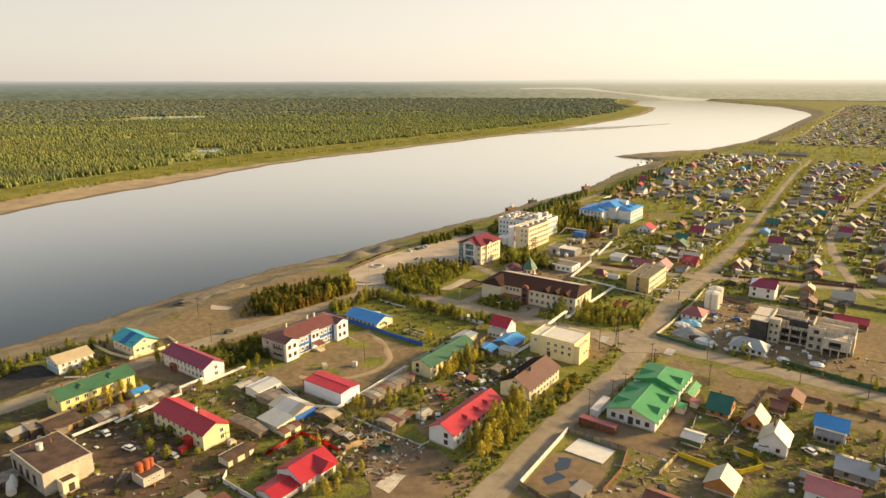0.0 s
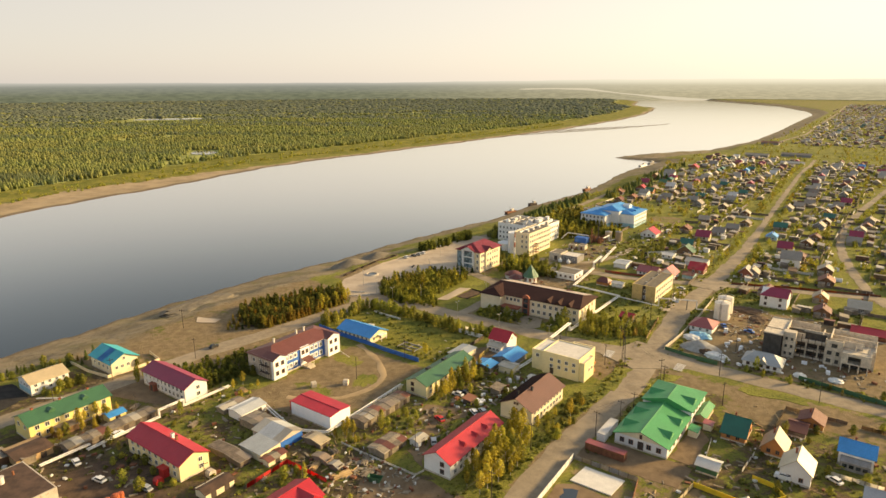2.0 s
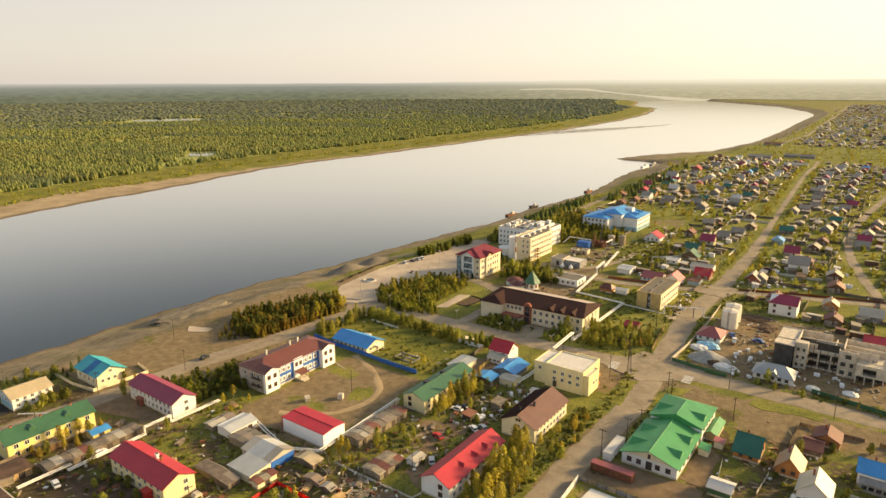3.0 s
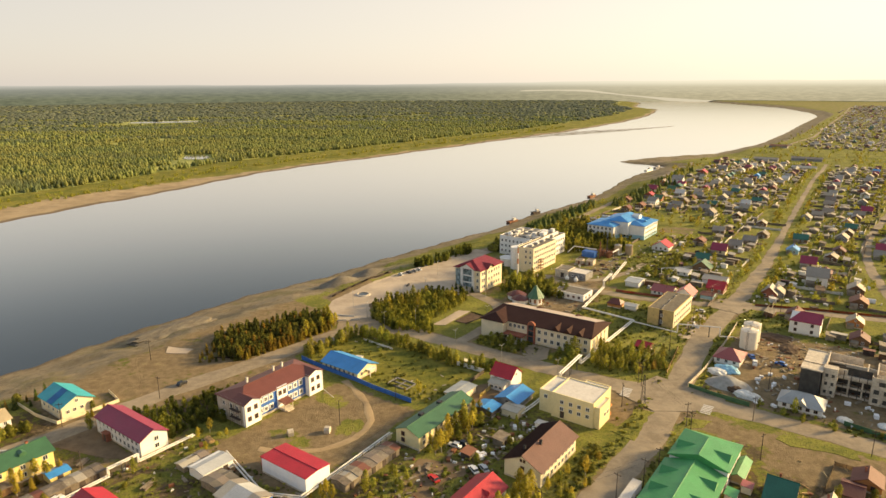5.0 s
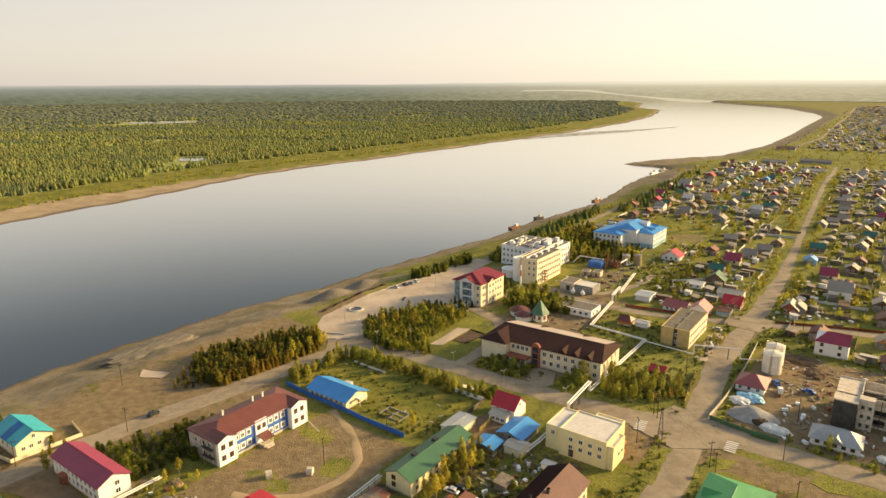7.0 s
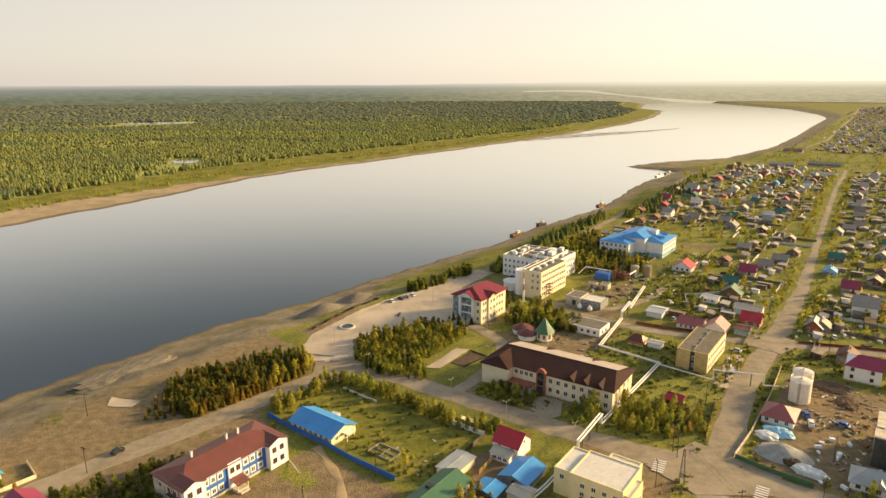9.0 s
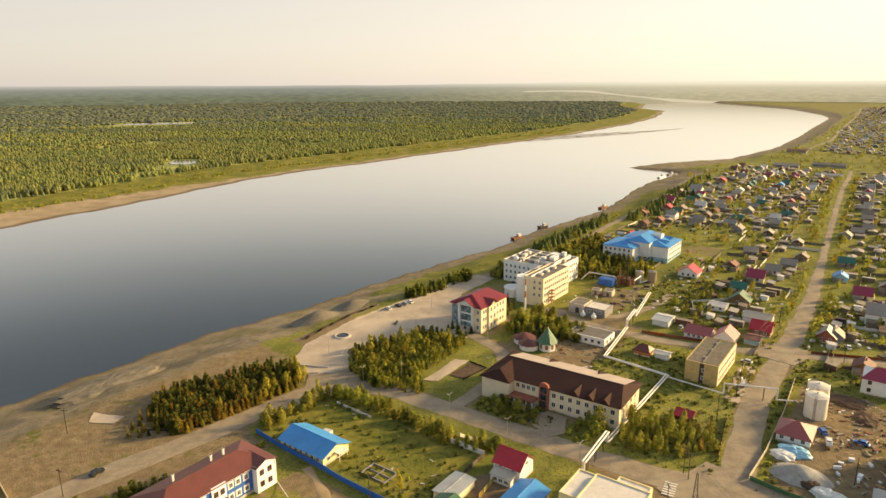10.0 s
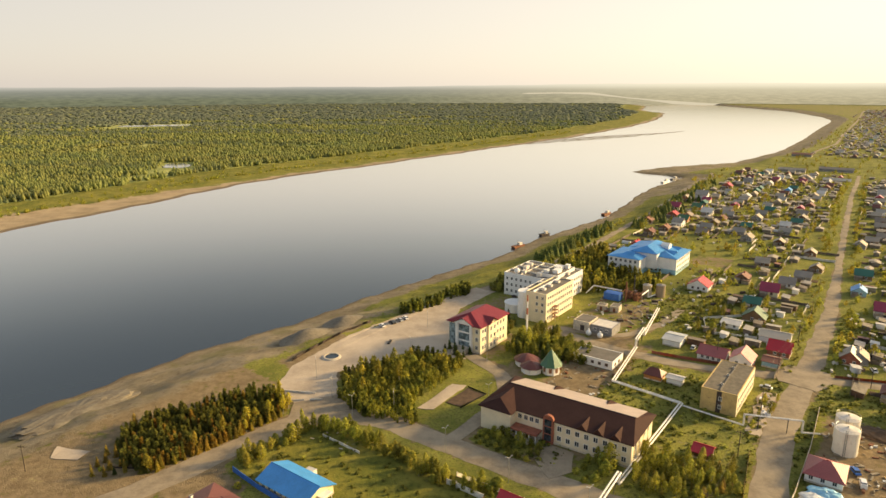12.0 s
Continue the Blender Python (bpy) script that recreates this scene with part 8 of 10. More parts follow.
def shed_kit(la, lb, h0, h1, wall, roof):
    bm = bmesh.new()
    prism(bm, [(0, -0.3), (lb, -0.3), (lb, h1), (0, h0)], 0, la, "x")
    ob = new("shed", finished("shed", bm, M[wall]))
    bm = bmesh.new()
    prism(bm, [(-0.3, h0 - 0.05), (lb + 0.3, h1 + 0.02), (lb + 0.3, h1 + 0.14), (-0.3, h0 + 0.07)], -0.3, la + 0.3, "x")
    part("roof", bm, M[roof], ob)
    bm = bmesh.new()
    box(bm, la * 0.3, la * 0.3 + 0.9, -0.06, -0.002, 0.0, 1.8)
    part("door", bm, M["dark_wood"], ob)
    return ob


SHEDS = [(shed_kit(5, 3.5, 2.0, 2.5, "wood", "old_roof"), "weathered plank shed with a slate lean-to roof"),
         (shed_kit(7, 4, 2.2, 2.7, "log", "old_roof"), "log barn with a tarred lean-to roof"),
         (shed_kit(4, 3, 2.0, 2.3, "dark_wood", "rust_roofX"), "dark plank shed with a rusty roof"),
         (shed_kit(6, 3.5, 2.2, 2.6, "wood", "greyX"), "plank shed with a grey sheet roof"),
         (shed_kit(3.5, 3, 2.1, 2.4, "white", "lightX"), "small white hut with a pale roof"),
         (shed_kit(9, 4, 2.1, 2.4, "wood", "bitumen"), "long row of plank sheds with a brown flat roof")]


def put_shed(i, a, b, rot, group=""):
    kit, text = SHEDS[i]
    o = copy_thing(kit, TOWN @ pose(a, b, float(land_z(a, b)), 0, 0, rot))
    return tagged(o, text, "shed", group)


def hoop_house():
    bm = bmesh.new()
    ring = [(1.5 * math.cos(t), 1.9 * math.sin(t)) for t in (math.pi * k / 8 for k in range(9))]
    prism(bm, [(x, max(z, 0) - (0.1 if z < 0.01 else 0)) for x, z in ring], 0, 6, "y")
    ob = new("greenhouse", finished("greenhouse", bm, M["tarp_white"]))
    bm = bmesh.new()
    for y in (0.0, 2.0, 4.0, 6.0):
        for (x0, z0), (x1, z1) in zip(ring, ring[1:]):
            tube(bm, (x0 * 1.02, y, z0 * 1.02), (x1 * 1.02, y, z1 * 1.02), 0.04, 4)
    part("hoop", bm, M["steel"], ob)
    return ob


HOOP = hoop_house()
KEEP_OUT = ((385, 445, 92, 140), (393, 408, 66, 82), (236, 402, 200, 330), (255, 366, 78, 206), (265, 348, -16, 81), (349, 364, 44, 61), (364, 390, 95, 160), (395, 475, 128, 250), (468, 518, 166, 214), (518, 600, 140, 200), (458, 476, 144, 160), (335, 420, 150, 250), (1060, 1270, -60, 262), (255, 268, -400, 80), (120, 256, -24, 80))


def free_spot(a, b, r):
    if any(a0 - r < a < a1 + r and b0 - r < b < b1 + r for a0, a1, b0, b1 in KEEP_OUT):
        return False
    q = np.array([a]), np.array([b])
    return (away_from(MAIN, *q)[0] > r + 8 and away_from(SECOND, *q)[0] > r + 5 and away_from(RIGHT, *q)[0] > r + 5 and away_from(CROSS, *q)[0] > r + 8
            and away_from(BANK_ROAD, *q)[0] > r + 6 and away_from(FAR_LANE, *q)[0] > r + 6 and line_at(NEAR, a) - b > 75)


def in_sight(a, b):
    x, y = to_world(a, b)
    return y > 90 and x < 0.80 * y + 45


rng = random.Random(77)
for a, b, i, s_ in ((762, 228, 12, 1.35), (851, 225, 11, 1.4), (748, 240, 7, 1.2), (661, 226, 11, 1.15), (626, 236, 5, 1.1), (700, 236, 6, 1.1), (905, 215, 4, 1.2), (690, 205, 10, 1.15),
                    (438, 56, 12, 1.3), (477, 66, 6, 1.05), (507, 79, 9, 1.0), (543, 79, 8, 1.1), (433, 38, 0, 1.1), (409, 35, 5, 1.1), (378, 35, 7, 0.9), (370, 17, 3, 1.1), (405, 72, 2, 0.95), (453, 122, 8, 1.0), (479, 118, 6, 1.1)):
    kit, text, la, lb = KITS[i]
    o = copy_thing(kit, TOWN @ pose(a - la / 2, b - lb / 2, float(land_z(a, b)), 0, 0, 4) @ Matrix.Scale(s_, 4))
    tagged(o, text, "house", "cottages of the old quarter")
    KEEP_OUT += ((a - 6, a + 6, b - 6, b + 6),)
for a0, a1, b0, b1, roof in ((1070, 1080, 180, 212, "slate"), (1105, 1116, 128, 168, "slate"), (985, 997, 122, 150, "grey"), (1256, 1268, 196, 224, "rust_roof")):
    pitched(a0, a1, b0, b1, 3.6, 5.6, "b", "grey_wall", roof, "long low storehouse with a weathered roof", "storehouse", "storehouse")
    KEEP_OUT += ((a0 - 4, a1 + 4, b0 - 4, b1 + 4),)
far_lots, fence_runs, beds = [], [], []
count = 0
lots = [(a, b) for a in np.arange(290, 3400, 21.0) for b in np.arange(-620, 262, 27.0)]
lots.sort(key=lambda q: math.hypot(*to_world(*q)))
for a0, b0 in lots:
    a, b = a0 + rng.uniform(-2.5, 2.5), b0 + rng.uniform(-3, 3)
    if not in_sight(a, b) or (a > 1000 and b < -0.35 * (a - 1000) - 350):
        continue
    for side in (-1, 1):
        if line_at(NEAR, a) - b > 78 and not (a > 1055 and a < 1275) and rng.random() < 0.6 and (away_from(MAIN, np.array([a]), np.array([b + side * 12]))[0] > 9 and not any(q[0] < a < q[1] and q[2] < b < q[3] for q in KEEP_OUT)):
            fence_runs.append((a - 10, b + side * 12.6, a + 10, b + side * 12.6, rng.random()))
    if a < 1000 and rng.random() < 0.5 and free_spot(a - 10.5, b, 3):
        fence_runs.append((a - 10.5, b - 12, a - 10.5, b + 12, rng.random()))
    if free_spot(a, b, 5) and rng.random() < (0.93 if a < 1250 else 0.35):
        i = rng.choices(range(len(KITS)), WEIGHTS)[0]
        kit, text, la, lb = KITS[i]
        if count < 106:
            o = copy_thing(kit, TOWN @ pose(a - la / 2, b - lb / 2 + rng.uniform(-4, 4), float(land_z(a, b)), 0, 0, rng.uniform(-4, 4)))
            tagged(o, text, "house", "cottages of the old quarter")
            count += 1
        else:
            far_lots.append((a, b, i))
    for _ in range(rng.choice((1, 2, 2, 3))):
        sa, sb = a + rng.uniform(-8, 6), b + rng.choice((-1, 1)) * rng.uniform(7, 10.5)
        if free_spot(sa, sb, 4):
            if math.hypot(*to_world(sa, sb)) < 560:
                put_shed(rng.choice((0, 0, 1, 2, 3, 3, 4, 5)), sa, sb, rng.choice((0, 90)) + rng.uniform(-4, 4), "sheds of the old quarter")
            else:
                far_lots.append((sa, sb, -1))
    if rng.random() < 0.22 and free_spot(a + 6, b + 6, 4) and math.hypot(*to_world(a, b)) < 700:
        tagged(copy_thing(HOOP, TOWN @ pose(a + 6, b + 3, 0, 0, 0, rng.choice((0, 8)))), "white plastic hoop greenhouse in a garden", "greenhouse", "garden greenhouses")
    if rng.random() < 0.75:
        for _ in range(rng.choice((1, 2))):
            pa, pb = a + rng.uniform(-6, 6), b + rng.uniform(-9, 9)
            if free_spot(pa, pb, 3):
                beds.append((pa, pb, rng.uniform(2.5, 6), rng.uniform(2.5, 5)))
for kit, *_ in KITS:
    for o in (*kit.children_recursive, kit):
        bpy.data.objects.remove(o)

# what stands too far to pick apart
# slate-roofed kind 2 is painted paler grey out here, standing in for haze
for key, pick in (("slateX", lambda i: i in (0, 1, -1)), ("greyX", lambda i: i in (2, 3, 4, 12)), ("rust_roofX", lambda i: i in (5, 7)), ("maroonX", lambda i: i in (6, 11)), ("dark_greenX", lambda i: i in (8, 13)), ("blueX", lambda i: i == 9), ("lightX", lambda i: i == 10)):
    roofs, walls = bmesh.new(), bmesh.new()
    for a, b, i in far_lots:
        if pick(i):
            s, h, hr = (8, 2.8, 5.4) if i >= 0 else (rng.uniform(4, 7), 2.1, 2.9)
            z = float(land_z(a, b))
            w_ = s * rng.uniform(0.7, 1.0)
            box(walls, a, a + s, b, b + w_, z - 0.3, z + h)
            roof_shell_at = (a - 0.4, a + s + 0.4, b - 0.4, b + w_ + 0.4)
            v = [roofs.verts.new(q) for q in ((roof_shell_at[0], roof_shell_at[2], z + h), (roof_shell_at[1], roof_shell_at[2], z + h), (roof_shell_at[1], roof_shell_at[3], z + h), (roof_shell_at[0], roof_shell_at[3], z + h))]
            if rng.random() < 0.5:
                m0, m1 = roofs.verts.new((roof_shell_at[0], b + w_ / 2, z + hr)), roofs.verts.new((roof_shell_at[1], b + w_ / 2, z + hr))
                fs = ((v[0], v[1], m1, m0), (v[2], v[3], m0, m1), (v[3], v[0], m0), (v[1], v[2], m1))
            else:
                m0, m1 = roofs.verts.new((a + s / 2, roof_shell_at[2], z + hr)), roofs.verts.new((a + s / 2, roof_shell_at[3], z + hr))
                fs = ((v[1], v[2], m1, m0), (v[3], v[0], m0, m1), (v[0], v[1], m0), (v[2], v[3], m1))
            for q in fs:
                roofs.faces.new(q)
    wall_key = {"greyX": "white", "lightX": "white", "blueX": "pale_blue", "maroonX": "cream"}.get(key, "wood")
    top = new("far_cottages", finished("far_cottages", roofs, M[key]))
    tagged(top, "roofs of far cottages in the hazy distance", "houses", kind="stuff").matrix_basis = TOWN
    low = new("far_cottage_walls", finished("far_cottage_walls", walls, M[wall_key]))
    tagged(low, "walls of far cottages in the hazy distance", "houses", kind="stuff").matrix_basis = TOWN


def fence_strips(name, runs, material, label, h=1.5):
    bm = bmesh.new()
    for a0, b0, a1, b1 in runs:
        k = max(1, int(math.hypot(a1 - a0, b1 - b0) / 2.5))
        for i in range(k):
            p, q = (a0 + (a1 - a0) * i / k, b0 + (b1 - b0) * i / k), (a0 + (a1 - a0) * (i + 0.97) / k, b0 + (b1 - b0) * (i + 0.97) / k)
            z, hh_ = float(land_z(*p)), h * rng.uniform(0.85, 1.12)
            dx, dy = (q[1] - p[1]), -(q[0] - p[0])
            s = 0.05 / max(math.hypot(dx, dy), 0.01)
            v = [bm.verts.new((x + sg * dx * s, y + sg * dy * s, zz)) for zz in (z - 0.2, z + hh_) for (x, y), sg in ((p, -1), (q, -1), (q, 1), (p, 1))]
            for f_ in ((4, 5, 6, 7), (0, 1, 5, 4), (1, 2, 6, 5), (2, 3, 7, 6), (3, 0, 4, 7)):
                bm.faces.new([v[j] for j in f_])
    ob = new(name, finished(name, bm, material))
    tagged(ob, label, "fence", kind="stuff").matrix_basis = TOWN


fence_strips("garden_fences", [q[:4] for q in fence_runs if q[4] < 0.8], M["wood"], "grey plank fences round the cottage gardens")
fence_strips("garden_fences", [q[:4] for q in fence_runs if q[4] >= 0.8], M["white_roof"], "pale board fences round the cottage gardens")
bm = bmesh.new()
for a, b, ra, rb in beds:
    k = max(2, int(ra / 0.9))
    for i in range(k):
        box(bm, a - ra / 2 + ra * i / k, a - ra / 2 + ra * (i + 0.75) / k, b - rb / 2, b + rb / 2, -0.1, 0.22)
ob = new("vegetable_beds", finished("vegetable_beds", bm, M["soil"]))
tagged(ob, "rows of dug vegetable beds in the gardens", "garden", kind="stuff").matrix_basis = TOWN

# ---- fences ----
PANELS = {}


def panel_mesh(length, h, material, boards):
    key = (round(length, 2), h, material, boards)
    if key not in PANELS:
        bm = bmesh.new()
        if boards:
            k = 2 * max(3, int(length / 0.4))
            rows_ = [(bm.verts.new((length * i / k, 0.05 * (i // 2 % 2), 0.02)), bm.verts.new((length * i / k, 0.05 * (i // 2 % 2), h - 0.05 * (i // 2 % 3)))) for i in range(k + 1)]
            sheet = [bm.faces.new((p[0], q[0], q[1], p[1])) for p, q in zip(rows_, rows_[1:])]
            bmesh.ops.solidify(bm, geom=sheet, thickness=0.03)
        else:
            box(bm, 0, length * 0.985, 0.0, 0.08, 0.0, h)
            box(bm, 0, length * 0.985, -0.03, 0.11, h, h + 0.07)
        PANELS[key] = finished("panel", bm, M[material])
    return PANELS[key]


def post_mesh(h, material):
    key = ("post", h, material)
    if key not in PANELS:
        bm = bmesh.new()
        box(bm, -0.07, 0.07, -0.07, 0.07, -0.3, h + 0.12)
        PANELS[key] = finished("post", bm, M[material])
    return PANELS[key]


def fence(line, h, material, label, boards=False, step=3.0, post="dark_wood"):
    """A fence along corners: panels between posts."""
    e = thing("fence", *line[0], label, "fence")
    inv = e.matrix_basis.inverted()
    for (a0, b0), (a1, b1) in zip(line, line[1:]):
        d = math.hypot(a1 - a0, b1 - b0)
        k = max(1, round(d / step))
        ang = math.degrees(math.atan2(b1 - b0, a1 - a0))
        for i in range(k):
            a, b = a0 + (a1 - a0) * i / k, b0 + (b1 - b0) * i / k
            for name, me in (("panel", panel_mesh(d / k, h, material, boards)), ("post", post_mesh(h, post))):
                o = new(name, me)
                o.parent = e
                o.matrix_basis = inv @ TOWN @ pose(a, b, float(land_z(a, b)), 0, 0, ang)
    return e


fence([(118, 269), (118, 255), (119.9, 243.2), (140.2, 241.7), (141.9, 252)], 1.2, "cream", "low cream wall round the teal-roofed house", post="cream", step=4)
fence([(203.2, 216), (201.9, 203), (201.3, 182.5), (200.5, 175), (200.2, 156)], 1.7, "blue_paint", "bright blue sheet-metal fence along the meadow", post="blue_paint")
fence([(235.7, 160.8), (235.6, 147.9)], 1.7, "white_pipe", "pale panel fence at the end of the meadow", post="concrete", step=3.3)
fence([(235.6, 147.9), (224, 147.6)], 1.7, "wood", "weathered plank fence at the end of the meadow", True, step=3.9)
fence([(242.6, 236.3), (246.0, 232.4)], 0.7, "slab", "low white concrete barrier at the edge of the square", post="slab", step=2.6)
fence([(247.4, 230.8), (250.3, 227.5)], 0.7, "slab", "low white concrete barrier at the edge of the square", post="slab", step=2.2)
fence([(107, 143.6), (121.8, 143.9), (121.8, 127.5)], 1.5, "red_paint", "dark red board fence round a back garden", True)
fence([(138.9, 138.4), (138.6, 127.7), (138.9, 109.4), (142.1, 108.6)], 0.75, "white_pipe", "low whitewashed fence between two yards", True, post="white_pipe", step=3.6)
fence([(91.4, 128), (91.5, 142.6), (94.7, 145.2)], 1.5, "white_pipe", "white panel fence beside the red-roofed house", post="white_pipe")
fence([(139.3, 74.7), (173.1, 76.3)], 1.8, "white_pipe", "pale concrete fence along the main street", post="concrete")
fence([(173.1, 76.3), (173.2, 56.8)], 1.6, "grey_wall", "grey board fence round the building plot", True)
fence([(139.3, 74.7), (136, 62), (137, 46)], 1.6, "wood", "worn plank fence round the building plot", True)
fence([(173.2, 56.8), (162, 54.5), (150, 55)], 1.2, "rust", "rusty sheet fence beside the concrete slab")
fence([(166.7, 45.1), (179.9, 43.5)], 1.6, "cream", "pale board fence of a cottage yard", True)
fence([(179.9, 43.5), (179.0, 30.4), (181, 26.4)], 1.5, "yellow_paint", "bright yellow fence of a cottage yard", post="yellow_paint")
fence([(181, 26.4), (187.9, 21.7), (192.2, 25.5), (193, 31)], 1.5, "yellow_paint", "bright yellow fence of a cottage yard", post="yellow_paint")
fence([(269.5, 79.5), (267.5, 70), (266.5, 58)], 1.6, "green_paint", "dark green fence round the building site", post="green_paint")
fence([(271, 30), (270, 23.6), (266, 5), (265, -10), (265, -40)], 1.6, "green_paint", "dark green fence round the building site", post="green_paint")
fence([(270, 79.8), (288, 78.6), (318, 78.4), (348, 79.4)], 1.4, "concrete", "grey concrete fence beside the main street", post="concrete")
fence([(240.5, 160.5), (241.5, 137)], 1.4, "white_pipe", "white board fence at the meadow's edge", True, post="white_pipe")
fence([(233, 209), (232.4, 192)], 0.8, "white_pipe", "broken low white wall in the meadow", post="concrete", step=2.2)
fence([(228, 139), (217, 138)], 1.8, "yellow", "yellow board fence behind the cottage", True)
fence([(362.5, 144), (364.3, 131), (367.2, 118), (372.3, 105)], 1.4, "brick", "brown-red board fence along the side street", True, post="brick")
fence([(380.5, 78), (390, 52), (402, 10)], 1.2, "rust", "brown board fence along the side street", True, post="brick")
fence([(152.5, 145.2), (178.5, 146.6)], 1.7, "cream", "cream board fence along the courtyard", True)
fence([(194, 44), (207, 45.5)], 1.4, "white_pipe", "white board fence between cottage gardens", True, post="white_pipe")
fence([(194.5, 34), (207, 33)], 1.4, "white_pipe", "pale board fence between cottage gardens", True)
fence([(225, 31), (243, 30), (243, 12)], 1.3, "wood", "weathered plank fence by the street", True)
fence([(243, 8), (242, -30)], 1.3, "wood", "weathered plank fence by the street", True)
fence([(208, 14), (208, -22)], 1.4, "white_pipe", "pale board fence between cottage gardens", True)
fence([(276, 89.6), (304, 93.5)], 1.3, "new_wood", "low orange-brown fence of the school plot", True)
fence([(246, 245.5), (252, 233)], 0.7, "white_pipe", "low white railing at the end of the square", post="white_pipe", step=2)
fence([(267, 263), (285, 266.5), (303, 268), (320, 267)], 1.2, "dark_wood", "dark timber railing above the bank", True)
fence([(183, 247), (188, 239), (215, 237)], 0.6, "dark_wood", "low timber edging of the young plantation", True)
fence([(274.8, 183), (288.9, 181.2), (290, 190)], 0.7, "dark_steel", "low dark railing round the flower bed", True)

fence([(406, 111), (400.2, 131.3), (418.6, 137.4), (437, 119.2), (443, 110)], 1.1, "white_pipe", "pale concrete wall round a garden", post="concrete")

# ---- heating pipes on stilts ----
def pipeline(points, label, r=0.22, twin=0.95):
    """Lagged twin pipes through (a, b, height) on low supports."""
    e = thing("heating_pipe", points[0][0], points[0][1], label, "pipeline", z=0.0)
    inv = e.matrix_basis.inverted() @ TOWN
    for s in (-twin / 2, twin / 2):
        bm = bmesh.new()
        for (a0, b0, z0), (a1, b1, z1) in zip(points, points[1:]):
            d = Vector((a1 - a0, b1 - b0, 0))
            off = Vector((-d.y, d.x, 0)).normalized() * s if d.length > 0.1 else Vector((s * 0.7, s * 0.7, 0))
            p, q = inv @ Vector((a0, b0, z0)) + (inv.to_3x3() @ off), inv @ Vector((a1, b1, z1)) + (inv.to_3x3() @ off)
            tube(bm, p, q, r, 10)
            bmesh.ops.create_icosphere(bm, subdivisions=1, radius=r * 1.05, matrix=Matrix.Translation(q))
        part("pipe", bm, M["white_pipe"], e)
    for (a0, b0, z0), (a1, b1, z1) in zip(points, points[1:]):
        d = math.hypot(a1 - a0, b1 - b0)
        if d < 1:
            continue
        for i in range(max(1, int(d / 6))):
            t = (i + 0.5) / max(1, int(d / 6))
            p = inv @ Vector((a0 + (a1 - a0) * t, b0 + (b1 - b0) * t, 0))
            h = z0 + (z1 - z0) * t
            bm = bmesh.new()
            for k in (-0.55, 0.55):
                box(bm, p.x + k - 0.08, p.x + k + 0.08, p.y - 0.08, p.y + 0.08, -0.3, h - r)
            box(bm, p.x - 0.75, p.x + 0.75, p.y - 0.12, p.y + 0.12, h - r - 0.18, h - r)
            part("support", bm, M["dark_steel"], e)
    return e


TWIN = "white lagged twin heating pipes on low steel supports"
pipeline([(77.7, 200, 1.3), (92, 200, 1.3)], TWIN)
pipeline([(90, 197.5, 1.2), (114, 198.2, 1.2), (114, 198.2, 3.6), (123, 198.2, 3.6), (123, 198.2, 1.4), (141.4, 198, 1.4)], TWIN)
pipeline([(141.5, 182, 1.1), (134.5, 156, 1.1), (139.5, 145.8, 1.1), (179, 147.4, 1.3)], TWIN, 0.25)
pipeline([(213.5, 119.5, 1.5), (222, 118.8, 1.5), (237, 118.8, 1.5), (243, 119, 1.5), (243, 119, 5.0), (263, 120, 5.0), (263, 120, 1.5), (322, 119.8, 1.4), (325, 146.3, 1.4), (362, 150.9, 1.4), (362, 150.9, 4.8), (378, 153, 4.8), (378, 153, 1.4), (418, 159.4, 1.4)], TWIN, 0.27)
pipeline([(321, 119, 1.2), (319, 98.5, 1.2), (319, 98.5, 5.2), (325.5, 82, 5.2), (325.5, 82, 1.0), (328, 77, 1.0)], "thin white heating pipes raised over the main street", 0.16, 0.5)
pipeline([(104, 236, 0.9), (96, 246, 0.9)], "thin white pipe beside the slag yard", 0.14, 0.4)

# ---- poles, lamps and wires ----
bm = bmesh.new()
tube(bm, (0, 0, -0.5), (0, 0, 9.0), 0.13, 8, 0.09)
POLE = new("utility_pole", finished("utility_pole", bm, M["dark_wood"]))
bm = bmesh.new()
box(bm, -1.1, 1.1, -0.07, 0.07, 8.2, 8.36)
for x in (-0.95, 0.0, 0.95):
    tube(bm, (x, 0, 8.3), (x, 0, 8.62), 0.06, 6)
part("crossarm", bm, M["dark_wood"], POLE)
POLES = [(60, 88), (100, 90), (142.5, 86), (170.3, 89.1), (200, 72.4), (234.8, 69.3), (262, 96), (300, 96), (335, 96), (372, 97), (410, 95), (450, 95), (495, 97),
         (189, 76.1), (207.8, 70.8), (254.7, 21.4), (257, 55), (233, 48.3), (256, 0), (256, -35), (174.4, 165.6), (198.4, 161.7), (110, 205), (150, 232), (166.7, 266.5), (120, 240), (100, 152),
         (118, 133), (150, 118), (241, 94.3), (372, 120), (378, 66), (259.5, 93.9), (96, 232), (240, 72), (302, 44), (284, 55)]
for i, (a, b) in enumerate(POLES):
    tagged(copy_thing(POLE, TOWN @ pose(a, b, float(land_z(a, b)), 0, 0, 90 if i < 13 else 20 * i)), "tall weathered timber utility pole", "utility pole", "utility poles")
for o in (*POLE.children_recursive, POLE):
    bpy.data.objects.remove(o)
e = thing("power_line", 0, 0, "thin sagging overhead wires along the main street", "wires", z=0)
